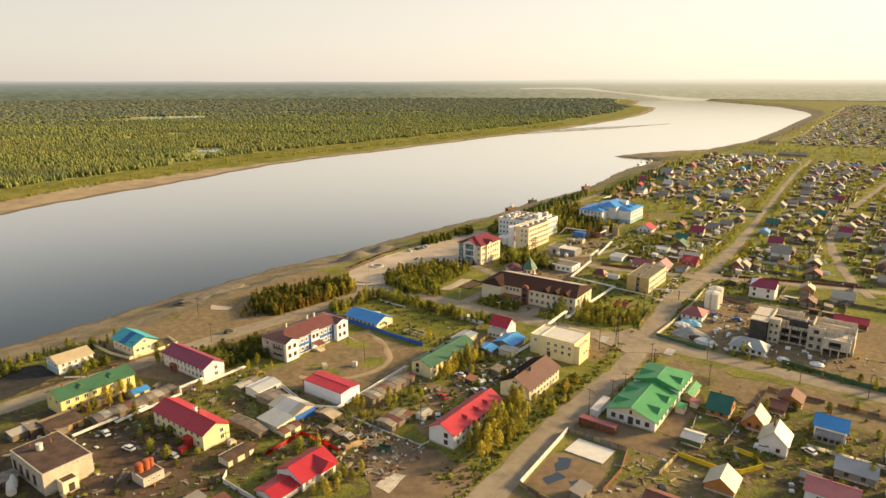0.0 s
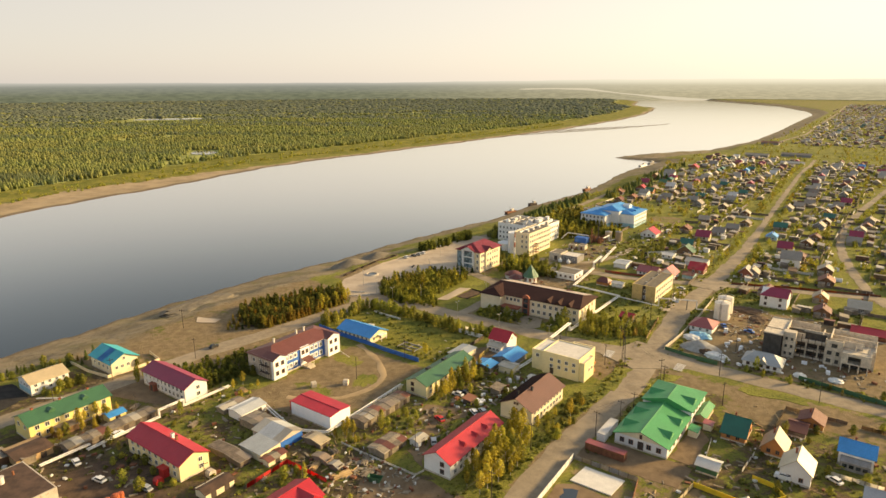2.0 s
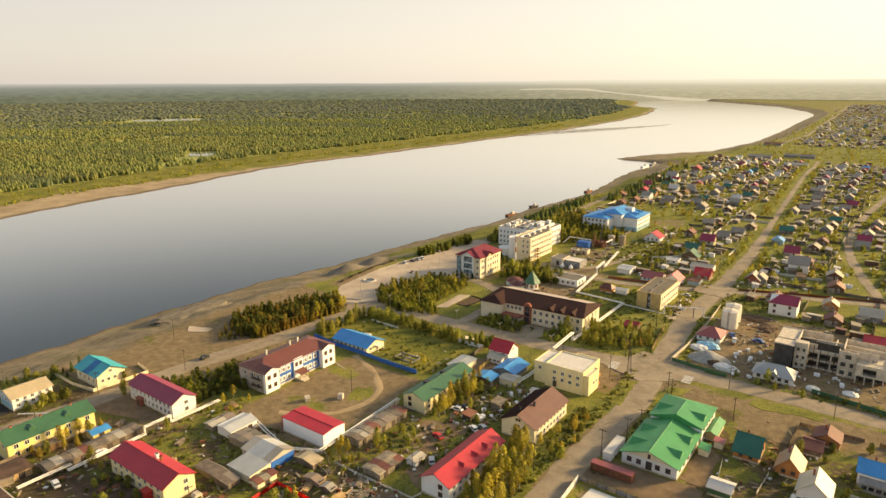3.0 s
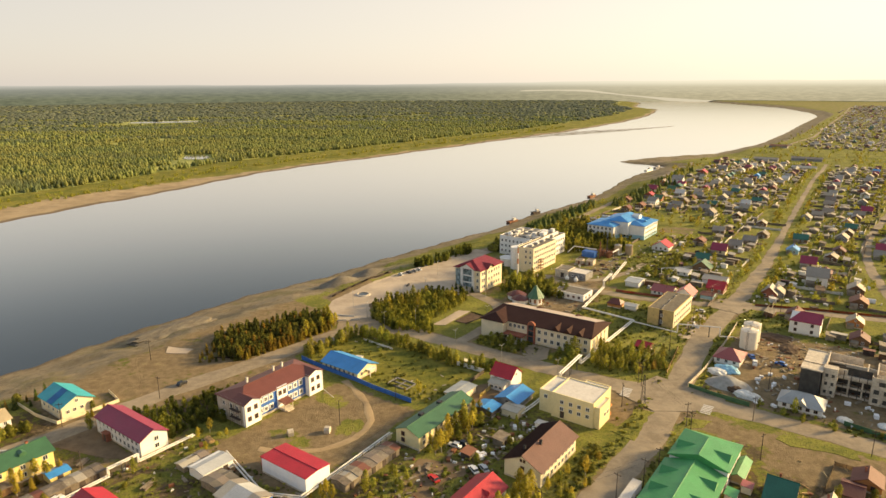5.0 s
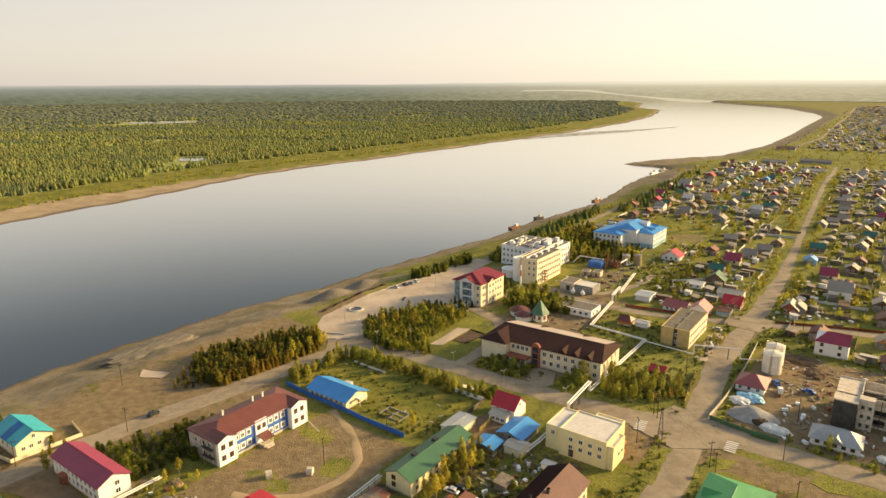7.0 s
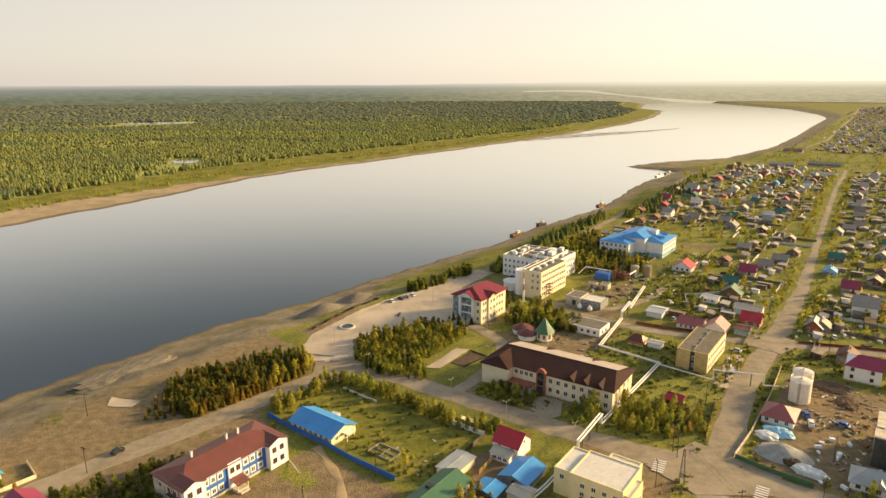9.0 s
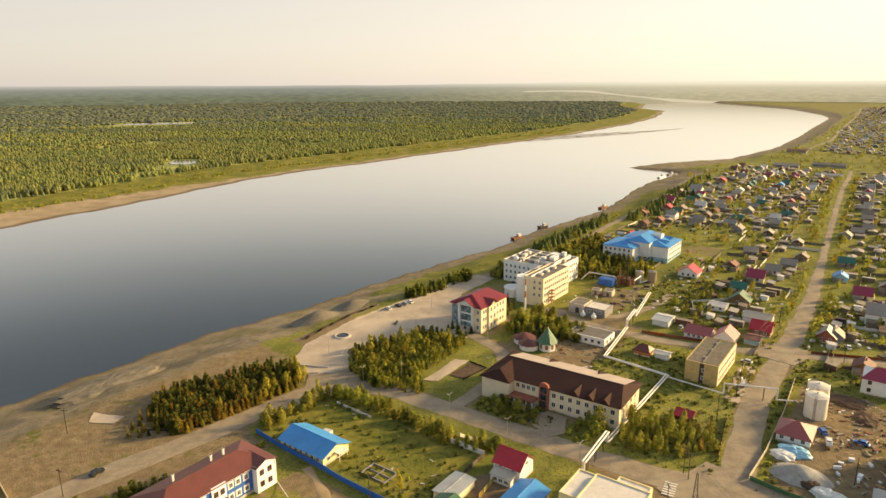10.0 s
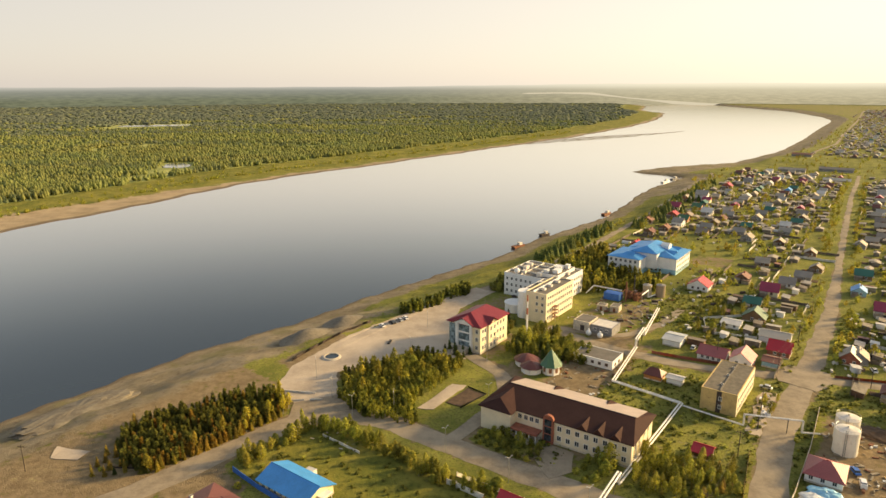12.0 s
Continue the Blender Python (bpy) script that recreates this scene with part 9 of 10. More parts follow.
for side in (-0.95, 0.95):
    bm = bmesh.new()
    for (a0, b0), (a1, b1) in zip(POLES[:12], POLES[1:13]):
        last = None
        for k in range(7):
            t = k / 6
            q = Vector((a0 + (a1 - a0) * t, b0 + (b1 - b0) * t + side, 8.6 - 0.9 * 4 * t * (1 - t)))
            if last:
                tube(bm, last, q, 0.018, 3)
            last = q
    part("wire", bm, M["dark_steel"], e)
bm = bmesh.new()
tube(bm, (0, 0, -0.3), (0, 0, 8.2), 0.09, 8, 0.06)
LAMP = new("street_lamp", finished("street_lamp", bm, M["steel"]))
bm = bmesh.new()
tube(bm, (0, 0, 8.1), (0.9, 0, 8.7), 0.05, 6)
tube(bm, (0, 0, 8.1), (-0.9, 0, 8.7), 0.05, 6)
part("arm", bm, M["white_pipe"], LAMP)
for x in (-1.2, 0.8):
    bm = bmesh.new()
    box(bm, x, x + 0.5, -0.13, 0.13, 8.62, 8.76)
    part("lamp_head", bm, M["steel"], LAMP)
for a, b in ((246.5, 146.5), (249.2, 171), (253.8, 226), (258.5, 200), (247, 122), (248, 210), (262, 243), (300, 226), (313, 196), (282.5, 176), (330, 240)):
    tagged(copy_thing(LAMP, TOWN @ pose(a, b, 0, 0, 0, 5 * a)), "white street lamp with two arms", "street lamp", "street lamps by the square")
for o in (*LAMP.children_recursive, LAMP):
    bpy.data.objects.remove(o)
e = thing("lattice_pylon", 245.5, 88.5, "slim steel lattice pylon beside the crossing", "pylon")
for x in (-0.8, 0.8):
    for y in (-0.8, 0.8):
        bm = bmesh.new()
        tube(bm, (x, y, -0.3), (x * 0.2, y * 0.2, 12), 0.06, 5)
        part("leg", bm, M["dark_steel"], e)
for k in range(8):
    s, z = 0.8 * (1 - 0.1 * k), 1.5 * k
    s2 = 0.8 * (1 - 0.1 * (k + 1))
    for p, q in (((-s, -s, z), (s2, -s2, z + 1.5)), ((s, -s, z), (s2, s2, z + 1.5)), ((s, s, z), (-s2, s2, z + 1.5)), ((-s, s, z), (-s2, -s2, z + 1.5))):
        bm = bmesh.new()
        tube(bm, p, q, 0.035, 4)
        part("brace", bm, M["dark_steel"], e)
e = thing("flagpole", 189.9, 190.5, "white flagpole leaning over the courtyard", "flagpole", z=0)
bm = bmesh.new()
tube(bm, (0, -0.6, 0), (-4.6, -11, 1.4), 0.10, 6)
part("pole", bm, M["white_pipe"], e)

# ---- cars ----
def car_kit(paint, van=False):
    e = new("car")
    bm = bmesh.new()
    h = 1.75 if van else 0.95
    prism(bm, [(-2.2, 0.35), (2.2, 0.35), (2.25, 0.75), (2.0, h * 0.9), (-2.05, h), (-2.25, 0.8)], -0.85, 0.85, "y")
    bmesh.ops.bevel(bm, geom=bm.edges[:], offset=0.09, segments=2, affect="EDGES")
    part("body", bm, M[paint], e)
    bm = bmesh.new()
    z0, z1 = (1.2, 2.0) if van else (0.93, 1.5)
    prism(bm, [(-1.75, z0), (1.15, z0), (0.55, z1), (-1.35, z1)], -0.74, 0.74, "y")
    part("glasshouse", bm, M["glass"], e)
    bm = bmesh.new()
    prism(bm, [(-1.4, z1), (0.55, z1), (0.45, z1 + 0.07), (-1.3, z1 + 0.07)], -0.72, 0.72, "y")
    part("car_roof", bm, M[paint], e)
    for x in (-1.35, 1.35):
        for y in (-0.86, 0.86):
            bm = bmesh.new()
            tube(bm, (x, y - 0.1, 0.34), (x, y + 0.1, 0.34), 0.34, 14)
            part("wheel", bm, M["rubber"], e)
    for y in (-0.6, 0.6):
        bm = bmesh.new()
        box(bm, 2.16, 2.27, y - 0.18, y + 0.18, 0.6, 0.75)
        part("headlight", bm, M["frame"], e)
    return e


CARS = {k: car_kit(p, v) for k, p, v in (("white", "white_paint", False), ("silver", "silver_paint", False), ("black", "black_paint", False), ("white van", "white_paint", True), ("red", "red_paint", False), ("blue", "blue_paint", False))}
for key, a, b, rot in (("white", 84.8, 180, 100), ("silver", 90.3, 165.6, 95), ("white", 85.2, 194.3, 80), ("white", 185.8, 127.0, 95), ("black", 188, 125.8, 95), ("white", 178.3, 115.1, 60), ("silver", 180.5, 113, 60), ("silver", 155.8, 115.3, 40),
                       ("white", 318.8, 258.8, 70), ("black", 324.8, 257.6, 75), ("silver", 329.3, 256.6, 75), ("white", 333, 256.2, 70), ("black", 161, 235.4, 10), ("white van", 100, 199, 10), ("white van", 402.5, 71.5, 80),
                       ("white van", 304.3, 63.5, 10), ("blue", 311, 66, 30), ("blue", 310.3, 55.1, 80), ("silver", 378, 131, 0), ("white", 396, 66, 20), ("red", 168, 122, 70), ("silver", 226, 61, 90), ("black", 160, 42, 30), ("white", 205, 12, 60), ("white van", 198, 24, 90), ("silver", 355, 98, 85)):
    o = copy_thing(CARS[key], TOWN @ pose(a, b, float(land_z(a, b)) + 0.12, 0, 0, rot))
    tagged(o, f"{key}{'' if 'van' in key else ' saloon car'} parked on bare ground", "van" if "van" in key else "car", "parked cars")
for kit in CARS.values():
    for o in (*kit.children_recursive, kit):
        bpy.data.objects.remove(o)

# ---- back-yard sheds, huts and stores ----
rng = random.Random(5)
for a0, a1, b0, b1, rot, roof, wall, h, label in (
    (86, 114, 200.5, 205.5, 0, "old_roof", "wood", 2.6, "long row of weathered plank sheds"), (149, 172.5, 138.3, 143.8, 0, "old_roof", "wood", 2.6, "row of old plank garages with a weathered roof"),
    (129, 139, 174.5, 181.5, 0, "pale_zincX", "white", 2.8, "white hut with a pale sheet roof"), (117.2, 123.8, 146.6, 150.0, 0, "old_roof", "cream", 1.9, "low cream lean-to store with a worn roof"),
    (140, 150.2, 121.8, 128.2, 0, "old_roof", "wood", 2.3, "wide plank shed with a patched roof"), (97, 106, 147.6, 152.4, 0, "bitumen", "cream", 2.3, "low cream store with a dark roof"),
    (132.6, 136.4, 141.2, 149, 0, "tanX", "wood", 2.0, "low plank store with a worn flat roof"), (127.6, 129.8, 133.4, 139.4, 0, "tanX", "wood", 1.6, "low plank store with a worn flat roof"), (127.2, 129.3, 128.4, 132.2, 0, "greyX", "wood", 1.6, "low plank store with a grey roof"),
    (151, 155.6, 117.6, 121, 0, "greyX", "white", 1.9, "small white garden hut with a grey roof"),
    (103, 108.5, 209, 213.5, 0, "blueX", "yellow", 2.4, "small yellow hut with a blue roof"), (74, 84, 206, 216, 0, "bitumen", "new_wood", 2.6, "low timber shed with a brown roof"),
    (128.5, 137, 183.5, 187.5, 0, "old_roof", "wood", 1.9, "low patched plank shed"), (112.2, 116, 153, 168.6, 0, "old_roof", "wood", 2.0, "long patched plank shed"),
    (127.6, 134.4, 165.2, 173.8, 0, "old_roof", "wood", 2.2, "weathered plank shed with a patched roof"),
):
    e = thing("store_shed", a0, b0, label, "shed")
    la, lb = a1 - a0, b1 - b0
    bm = bmesh.new()
    prism(bm, [(0, -0.3), (lb, -0.3), (lb, h), (lb / 2, h + 0.5), (0, h - 0.1)], 0, la, "x")
    part("wall", bm, M[wall], e)
    if roof == "old_roof":
        k = max(2, round(la / 2.6))
        for i in range(k):
            x0, x1, dz = -0.35 + (la + 0.7) * i / k, -0.35 + (la + 0.7) * (i + 1) / k, rng.uniform(-0.02, 0.22)
            bm = bmesh.new()
            roof_shell(bm, x0, x1 - 0.02, -0.35 + rng.uniform(-0.2, 0.2), lb + 0.35, h - 0.12 + dz, h + 0.45 + dz, "x")
            part("roof_sheet", bm, M[rng.choice(("old_roof", "old_roof", "slateX", "rust_roofX", "greyX", "grey_bitumen"))], e)
    else:
        bm = bmesh.new()
        roof_shell(bm, -0.35, la + 0.35, -0.35, lb + 0.35, h - 0.12, h + 0.6, "x")
        part("roof", bm, M[roof], e)
    for x in spread(0.3, la - 0.3, max(1, int(la / 4))):
        door(e, x, -0.02, "-b", 1.4, 1.9, "dark_wood", 0.0)
# the workshop: a low front hall, a gabled hall behind and a blue-walled wing
e = thing("workshop", 117.6, 150.6, "grey-roofed workshop with cream front and a blue end wall", "workshop")
bm = bmesh.new()
prism(bm, [(0, -0.3), (7.4, -0.3), (7.4, 3.0), (0, 2.5)], 0, 9.6, "y")
part("front_hall", bm, M["cream"], e, "low cream front hall")
bm = bmesh.new()
prism(bm, [(-0.4, 2.52), (7.38, 3.05), (7.38, 3.17), (-0.4, 2.64)], -0.3, 9.9, "y")
part("front_roof", bm, M["zincX"], e, "worn grey sheet roof")
bm = bmesh.new()
prism(bm, [(7.4, -0.3), (16.4, -0.3), (16.4, 2.9), (12.6, 4.5), (7.4, 3.1)], 0.2, 13.0, "y")
part("hall", bm, M["dirty_white"], e)
for k in range(4):
    for x0, x1, z0, z1 in ((7.0, 12.6, 3.05, 4.62), (12.6, 16.8, 4.62, 2.85)):
        bm = bmesh.new()
        prism(bm, [(x0, z0), (x1, z1), (x1, z1 + 0.1), (x0, z0 + 0.1)], -0.1 + 3.33 * k, 3.21 + 3.33 * k, "y")
        part("roof_sheet", bm, M["pale_zincX" if k % 3 else "greyX"], e)
bm = bmesh.new()
box(bm, 7.6, 16.35, 0.06, 0.18, -0.2, 2.7)
part("end_wall", bm, M["blue_paint"], e, "bright blue end wall")
for x in (1.6, 4.6):
    door(e, x, -0.02, "-b", 1.4, 1.9, "dark_wood", 0.0)
taken = []
for a0, a1, b0, b1, k in ((176, 216, 108, 124, 3), (62, 96, 200, 216, 4), (40, 60, 120, 200, 8), (136, 148, 20, 58, 3), (182, 250, -60, -8, 7), (60, 100, 100, 145, 8), (330, 362, 15, 44, 6), (268, 345, -60, -18, 10)):
    for _ in range(k * 5):
        a, b = rng.uniform(a0, a1), rng.uniform(b0, b1)
        if k and all(math.hypot(a - p, b - q) > 6 for p, q in taken) and away_from(MAIN, np.array([a]), np.array([b]))[0] > 12 and not any(
                r0 - 5 < a < r1 + 1 and s0 - 5 < b < s1 + 1 for r0, r1, s0, s1 in ((98, 108, 160, 189), (125, 135, 200, 228), (142, 152, 146, 169), (177, 208, 134, 144), (182, 206, 95, 108), (143, 172, 99, 110), (101, 115, 120, 133), (93, 102, 122, 131), (119, 137, 148, 167), (129, 140, 173, 182), (86, 115, 200, 206), (149, 173, 137, 144),
                                                                                  (207, 238, 119, 143), (189, 234, 49, 72), (162, 172, 59, 73), (210, 222, 25, 44), (197, 207, 17, 26), (216, 223, 3, 14), (168, 177, 25, 34), (195, 205, -6, 6), (178, 187, -3, 11), (187, 194, 39, 46), (134, 144, 29, 43), (150, 157, 35, 45), (190, 197, -19, -7))):
            taken.append((a, b))
            put_shed(rng.choice((0, 0, 1, 2, 3, 4)), a, b, rng.choice((0, 90)) + rng.uniform(-6, 6), "back-yard sheds")
            k -= 1

for a, b, i, rot in ((398, 122, 4, 0), (404, 128, 0, 90), (409, 114, 3, 0), (415, 108, 4, 90), (421, 112, 0, 5), (424, 104, 3, 90), (430, 128, 2, 0), (441, 112, 0, 0), (446, 106, 4, 90), (449, 130, 3, 0), (386, 128, 1, 90), (391, 116, 0, 0),
                     (399, 108, 3, 90), (391, 70, 4, 20), (409, 64, 0, 0), (416, 72, 3, 90), (424, 66, 4, 0), (431, 70, 2, 90), (420, 52, 5, 5), (446, 70, 0, 0), (462, 124, 5, 90), (470, 108, 3, 0), (456, 104, 0, 90), (488, 106, 4, 0)):
    put_shed(i, a, b, rot, "garden sheds by the side street")
# timber foundation of a house that was never finished, in the meadow
e = thing("house_foundation", 206.8, 163.6, "bare grey timber foundation frame overgrown with grass", "foundation")
for x0, x1, y0, y1, h in ((0, 0.35, 0, 9.2, 0.7), (5.6, 5.95, 0.6, 9.4, 0.8), (0, 5.9, 0, 0.35, 0.6), (0.2, 5.9, 9.0, 9.35, 0.9), (0.3, 5.6, 4.4, 4.7, 0.6), (2.8, 3.1, 0.3, 9.0, 0.55)):
    bm = bmesh.new()
    box(bm, x0, x1, y0, y1, -0.3, h * 0.5)
    part("beam", bm, M["grey_wall"], e)
bm = bmesh.new()
prism(bm, [(0, -0.3), (3.4, -0.3), (3.4, 2.3), (0, 2.7)], 0, 1.9, "x")
solo("lean_to", bm, M["white_roof"], 214.2, 193.6, "low white annex behind the blue-roofed house", "shed")
# scattered small stuff, too small to pick apart
def litter(name, rects, key, label, smin, smax, seed, lo=0.1, hi=0.6, long=1.0):
    r = random.Random(seed)
    bm = bmesh.new()
    for a0, a1, b0, b1, k in rects:
        for _ in range(k):
            a, b, t, s = r.uniform(a0, a1), r.uniform(b0, b1), r.uniform(0, math.pi), r.uniform(smin, smax)
            if 512 < a < 580 and 135 < b < 205 or 362 < a < 385 and b > 60 and away_from(SECOND, a, b) < 5:
                continue
            if a > 385 and min(away_from(RIGHT, a, b), away_from(MAIN, a, b), away_from(SECOND, a, b)) < 5:
                continue
            c, sn, w_, h = math.cos(t), math.sin(t), s * r.uniform(0.25, 0.8) / long, r.uniform(lo, hi)
            z = float(land_z(a, b))
            q = [(a + c * x * s - sn * y * w_, b + sn * x * s + c * y * w_) for x, y in ((-0.5, -0.5), (0.5, -0.5), (0.5, 0.5), (-0.5, 0.5))]
            v = [bm.verts.new((*p, zz)) for zz in (z - 0.1, z + h) for p in q]
            for f_ in ((4, 5, 6, 7), (0, 1, 5, 4), (1, 2, 6, 5), (2, 3, 7, 6), (3, 0, 4, 7)):
                bm.faces.new([v[j] for j in f_])
    ob = new(name, finished(name, bm, M[key]))
    tagged(ob, label, "clutter", kind="stuff").matrix_basis = TOWN


YARDS = ((118, 139, 106, 130, 110), (378, 440, 158, 192, 90), (303, 345, 146, 170, 50), (60, 96, 140, 212, 90), (104, 142, 126, 200, 80), (148, 178, 112, 137, 36), (178, 216, 108, 128, 70), (136, 178, 20, 58, 45), (180, 225, -40, 46, 80), (300, 346, 30, 76, 150), (276, 300, -10, 60, 60), (60, 100, 98, 140, 60))
litter("timber_scraps", YARDS, "wood", "scattered planks and firewood in the yards", 0.6, 3.0, 21, 0.1, 0.5, 2.0)
litter("pale_scraps", [(*q[:4], q[4] // 3) for q in YARDS], "tarp_white", "pale scrap, sheeting and boxes in the yards", 0.3, 1.3, 22, 0.1, 0.7)
litter("white_goods", [(184, 194, 114, 122, 12), (198, 212, 110, 118, 6), (268, 300, 20, 60, 24), (330, 350, 93, 98, 8)], "bright_white", "white crates, sheets and old appliances", 0.8, 2.2, 27, 0.4, 1.3)
litter("garden_clutter", [(395, 470, 98, 146, 60), (385, 470, 48, 80, 50)], "white_roof", "pale boxes, boards and barrels in the gardens", 0.5, 2.4, 28, 0.3, 1.3)
litter("meadow_scraps", [(206, 240, 150, 172, 7), (228, 238, 196, 212, 6)], "dirty_white", "pale boards and scraps lying in the meadow", 0.4, 1.8, 31, 0.05, 0.3, 1.5)
litter("rust_scraps", [(*q[:4], q[4] // 3) for q in YARDS], "rust", "rusty scrap metal in the yards", 0.5, 2.0, 23, 0.2, 0.9)
litter("fresh_boards", [(124, 140, 122, 142, 40), (285, 330, 40, 60, 40), (200, 245, 10, 40, 40), (160, 172, 35, 55, 25)], "new_wood", "stacks of fresh sawn boards", 0.8, 2.8, 24, 0.1, 0.4, 4.0)
litter("garden_scraps", [(390, 1000, -280, 80, 600), (390, 1000, 125, 235, 320), (285, 390, -200, -20, 200)], "white_roof", "pale boxes and odds and ends in the gardens", 0.5, 2.6, 25, 0.3, 1.3)
litter("dark_scraps", [(390, 1000, -280, 80, 800), (390, 1000, 125, 235, 380), (285, 390, -200, -20, 200)], "dark_wood", "dark woodpiles in the gardens", 0.8, 3.5, 26, 0.4, 1.4)
for i, (a, b) in enumerate(((94.1, 165.7), (169, 165.9), (160.8, 174.3), (59, 168), (60.5, 171), (100, 168), (105, 157))):
    bm = bmesh.new()
    if i in (3, 4):
        tube(bm, (-2.5, 0, 1.3), (2.5, 0, 1.3), 1.25, 16)
        for x in (-1.6, 1.6):
            box(bm, x - 0.3, x + 0.3, -1.0, 1.0, -0.2, 0.5)
        solo("fuel_tank", bm, M["white_roof"], a - 4, b + 18, "dirty white lying fuel tank on cradles", "tank", rot=70)
    else:
        prism(bm, [(-1.1, 0), (1.1, 0), (1.2, 1.3), (0.7, 1.9), (-0.7, 1.9), (-1.2, 1.3)], -0.9, 0.9, "y")
        solo("trailer_hut", bm, M["dirty_white" if i else "red_paint"], a, b, "small weathered hut standing in the yard" if i else "small red and white kiosk hut", "hut", rot=30 * i)

# stacked logs, skips and the gear of the boiler plant
def log_stack(e, rows, n, length, r, key, seed):
    """Logs lying in a stack that narrows upwards, ends uneven."""
    g = random.Random(seed)
    for k in range(rows):
        for i in range(n - k):
            y, z, q, x = (i - (n - k - 1) / 2) * 2 * r * 1.03, r + k * 1.72 * r, r * g.uniform(0.8, 1.05), g.uniform(-0.35, 0.35)
            bm = bmesh.new()
            tube(bm, (x - length / 2, y, z), (x + length / 2, y + g.uniform(-0.08, 0.08), z), q, 7, q * 0.9)
            part("log", bm, M[key], e)


for i, (a, b, rot, rows, n, length) in enumerate(((125.5, 136, 20, 2, 5, 4.5), (129.5, 131, 100, 2, 6, 5.0), (134.5, 137.5, 75, 2, 5, 4.0), (127, 126.5, 160, 2, 6, 5.5), (136, 126, 30, 2, 5, 5.0), (132.5, 121, 10, 1, 6, 5.5),
                                                  (111, 178, 60, 2, 5, 3.5), (118.5, 186, 20, 2, 5, 3.5), (113.5, 213, 30, 2, 5, 4.0), (143.5, 193, 80, 2, 5, 3.5), (172, 127, 15, 2, 4, 3.0), (76.5, 168, 40, 1, 5, 5.0), (158, 50, 100, 2, 4, 4.0))):
    e = thing("log_pile", a, b, "stack of weathered logs lying in a yard" if i % 3 else "stack of fresh yellow logs lying in a yard", "log pile", rot=rot, group="log piles in the yards")
    log_stack(e, rows, n, length, 0.22, "wood" if i % 3 else "new_wood", i)
e = thing("skip_container", 130.5, 117.0, "dark green steel rubbish skip on churned earth", "skip", rot=-70)
bm = bmesh.new()
prism(bm, [(-2.2, 1.5), (-1.5, 0.1), (1.5, 0.1), (2.2, 1.5), (2.05, 1.5), (1.4, 0.25), (-1.4, 0.25), (-2.05, 1.5)], -0.9, 0.9, "y")
for y in (-0.93, 0.87):
    prism(bm, [(-2.2, 1.5), (-1.5, 0.1), (1.5, 0.1), (2.2, 1.5)], y, y + 0.06, "y")
part("tub", bm, M["green_paint"], e)
bm = bmesh.new()
for x in (-0.9, 0.9):
    box(bm, x - 0.08, x + 0.08, -1.02, -0.94, 0.2, 1.45)
    box(bm, x - 0.08, x + 0.08, 0.94, 1.02, 0.2, 1.45)
part("rib", bm, M["dark_steel"], e)

e = thing("boiler_plant", 424.0, 172.0, "rusty steel boiler plant with lagged pipes and flue", "boiler plant")
bm = bmesh.new()
for x in (0, 4, 8):
    for y in (0, 4.5, 9):
        box(bm, x - 0.12, x + 0.12, y - 0.12, y + 0.12, -0.3, 4.4)
for z in (2.2, 4.3):
    for y in (0, 4.5, 9):
        box(bm, -0.1, 8.1, y - 0.1, y + 0.1, z, z + 0.2)
    for x in (0, 4, 8):
        box(bm, x - 0.1, x + 0.1, 0.1, 8.9, z - 0.01, z + 0.18)
part("frame", bm, M["rust"], e, "rusty steel frame")
for x, y, r, h in ((2, 2.2, 1.3, 3.8), (6, 2.2, 1.2, 3.4), (4.2, 6.6, 1.5, 4.0)):
    bm = bmesh.new()
    tube(bm, (x, y, 0.2), (x, y, h), r, 14)
    tube(bm, (x, y, h), (x, y, h + 0.5), r, 14, 0.2)
    part("vessel", bm, M["rust"], e, "rust-brown upright vessel")
bm = bmesh.new()
tube(bm, (5, 4.4, 0), (5, 4.4, 13), 0.38, 10, 0.3)
part("flue", bm, M["dark_steel"], e, "tall dark flue")
for pts in (((-1, -2, 4.9), (9, -2, 4.9), (9, -2, 1.0), (16, -4, 1.0)), ((0, 9.5, 4.9), (0, 17, 4.9), (0, 25, 4.9), (-3, 28, 1.0))):
    bm = bmesh.new()
    for p_, q_ in zip(pts, pts[1:]):
        tube(bm, p_, q_, 0.35, 9)
        bmesh.ops.create_icosphere(bm, subdivisions=1, radius=0.37, matrix=Matrix.Translation(q_))
    part("pipe", bm, M["white_pipe"], e, "thick white lagged pipe")
for a, b, la, lb, h, label in ((402.5, 174.5, 6, 4.5, 2.8, "small pale pump house with a flat roof"), (401.5, 181, 4.5, 4.5, 2.6, "small pale pump house with a flat roof")):
    e = thing("pump_house", a, b, label, "hut", rot=6)
    flat_block(e, 0, la, 0, lb, h, "dirty_white", "grey_bitumen", rim=0.15)
    door(e, -0.02, lb / 2, "-a", 1.0, 1.9, "rust", 0.1)

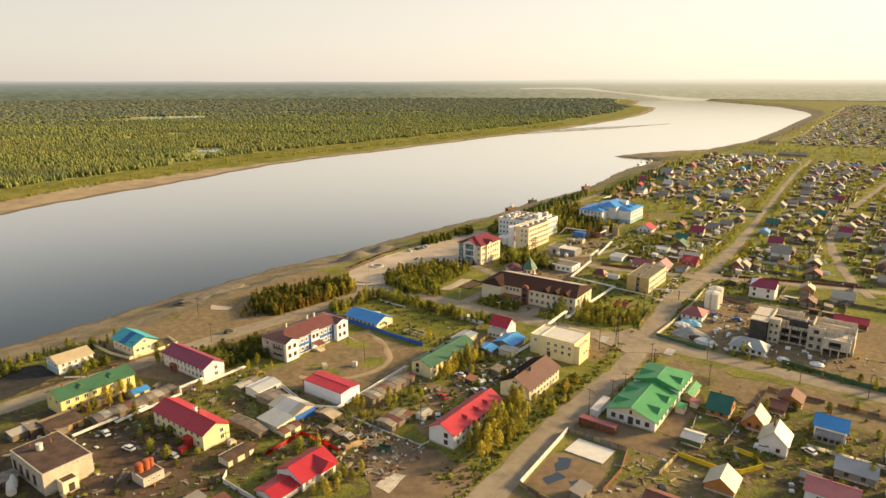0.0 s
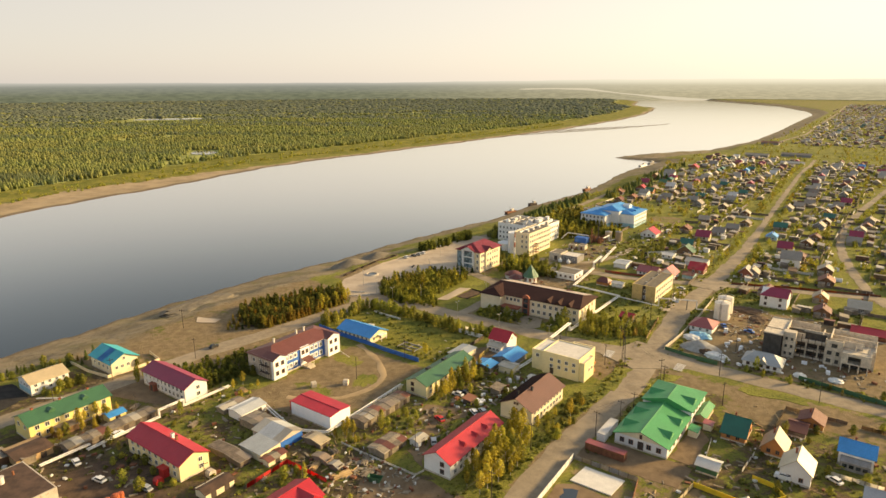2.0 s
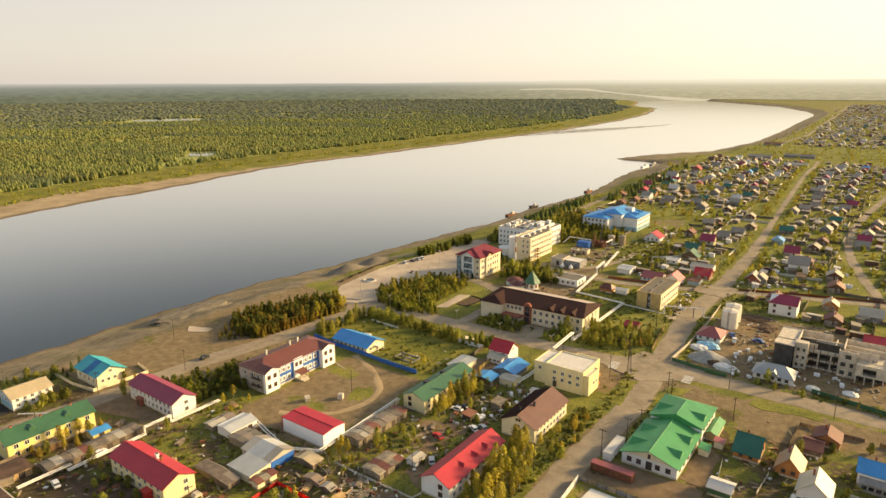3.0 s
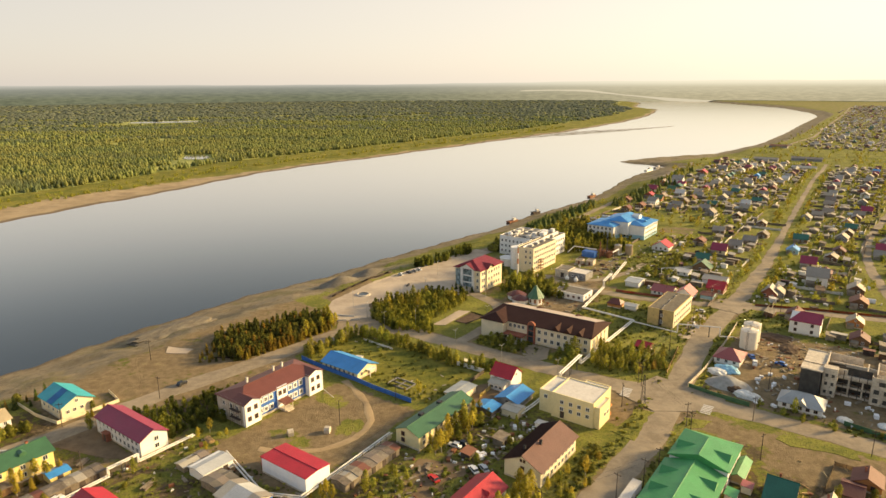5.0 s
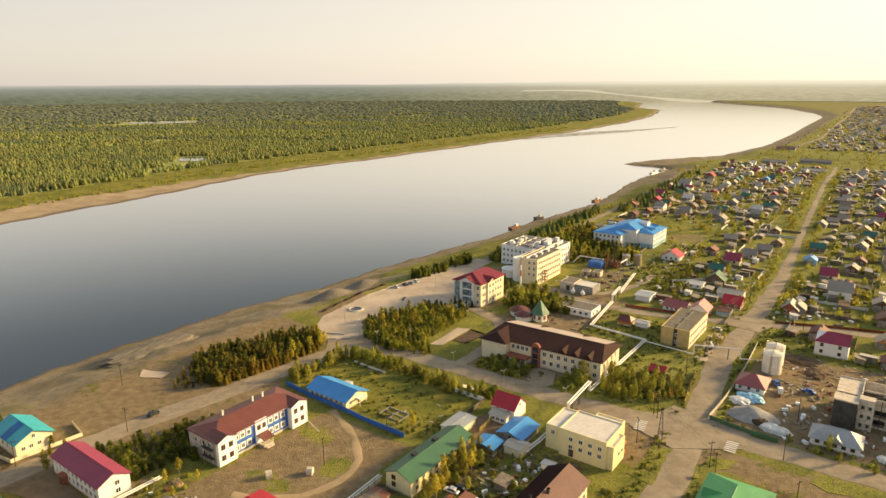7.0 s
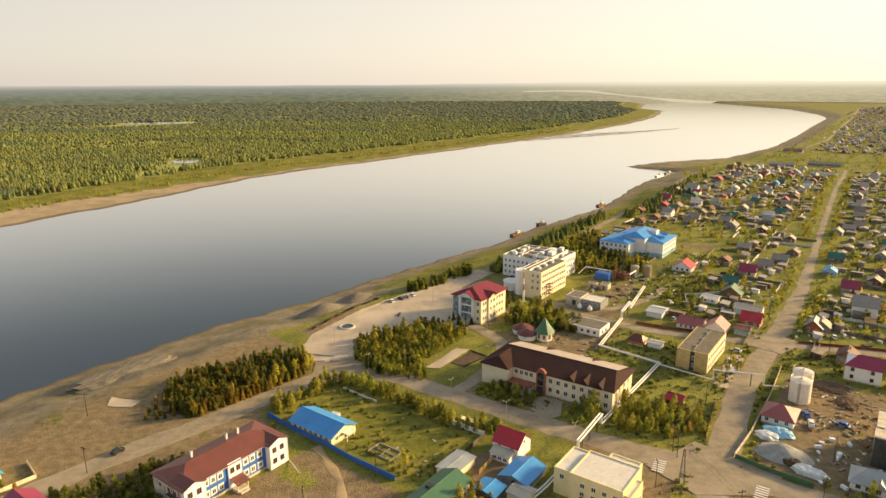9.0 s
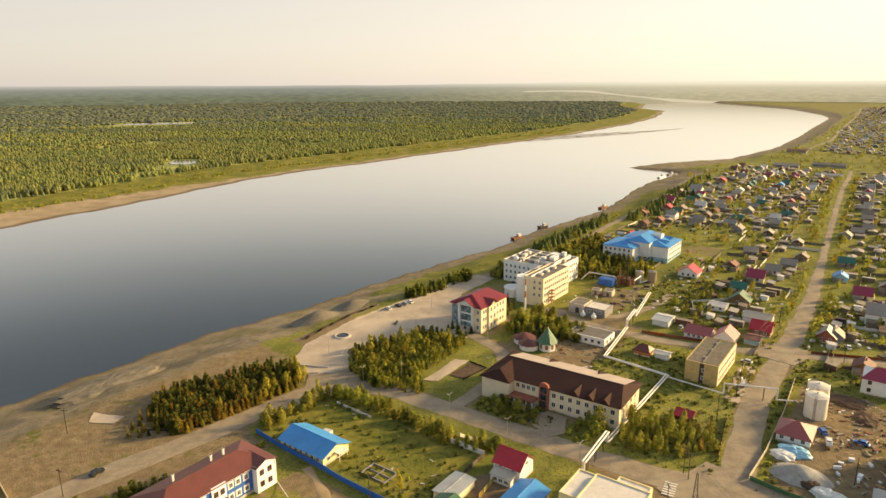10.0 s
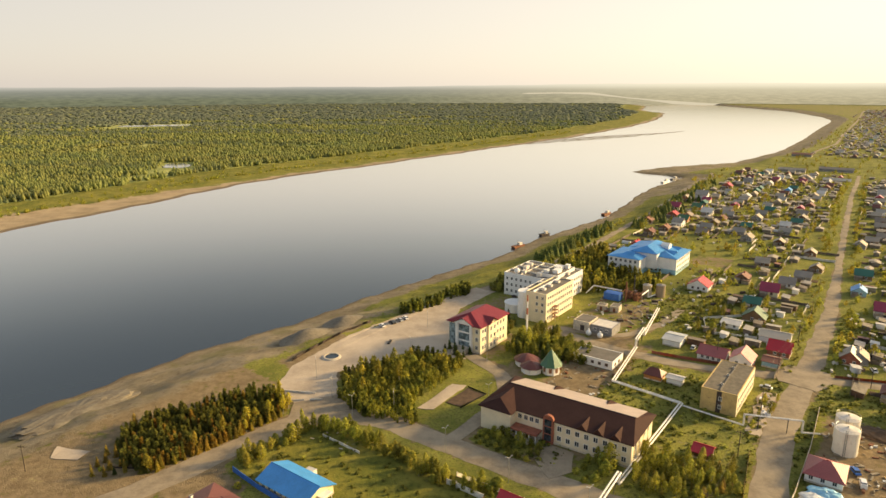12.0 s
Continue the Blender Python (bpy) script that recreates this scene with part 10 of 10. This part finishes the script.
# ---- the river's edge ----
def hull(a, b, rot, n_, key, label):
    bm = bmesh.new()
    prism(bm, [(-n_ / 2, 1.4), (n_ / 2, 1.6), (n_ / 2 - 1.5, -0.4), (-n_ / 2 + 1.0, -0.4)], -1.8, 1.8, "y")
    e = thing("moored_barge", a, b, label, "boat", rot=rot, z=WATER_Z)
    part("hull", bm, M[key], e)
    bm = bmesh.new()
    box(bm, -n_ * 0.3, -n_ * 0.05, -1.3, 1.3, 1.4, 3.4)
    part("cabin", bm, M["white_roof"], e)
    bm = bmesh.new()
    tube(bm, (0.5, 0, 1.4), (0.5, 0, 6), 0.07, 5)
    part("mast", bm, M["dark_steel"], e)


hull(523, 301, 170, 13, "rust", "rusty barge drawn up at the bank")
hull(570, 303, 160, 10, "dark_wood", "dark timber barge at the bank")
hull(683, 296, 175, 14, "rust", "rusty barge drawn up at the bank")
hull(925, 317, 175, 20, "white_paint", "long pale river boat at its mooring")
hull(956, 315, 170, 16, "grey_wall", "grey river boat at its mooring")
bm = bmesh.new()
k = 90
rows_ = []
for i in range(k + 1):
    a = 1290 + 575 * i / k
    stops = (1290, 1381, 1465, 1553, 1600, 1705, 1822, 1866)
    b, w_ = float(np.interp(a, stops, (718, 702, 684, 665, 642, 604, 570, 567))), float(np.interp(a, stops, (8, 24, 40, 48, 40, 22, 8, 2)))
    row = []
    for j in range(13):
        u = j / 6 - 1
        swell = 0.10 * math.sin(1.9 * j + 0.13 * i) + 0.08 * math.sin(3.3 * j - 0.31 * i + 1) + 0.05 * math.sin(0.9 * i + j)
        row.append(bm.verts.new((a, b + u * w_, WATER_Z + 0.03 + swell - 0.16 * u ** 4)))
    rows_.append(row)
for r0, r1 in zip(rows_, rows_[1:]):
    for j in range(12):
        bm.faces.new((r0[j], r1[j], r1[j + 1], r0[j + 1]))
bar = tagged(new("sandbar", finished("sandbar", bm, M["gravel"])), "low wet sandbar in midstream", "sandbar", kind="structure")
bar.matrix_basis = TOWN
for kit, _ in SHEDS:
    for o in (*kit.children_recursive, kit):
        bpy.data.objects.remove(o)
for o in (*HOOP.children_recursive, HOOP):
    bpy.data.objects.remove(o)
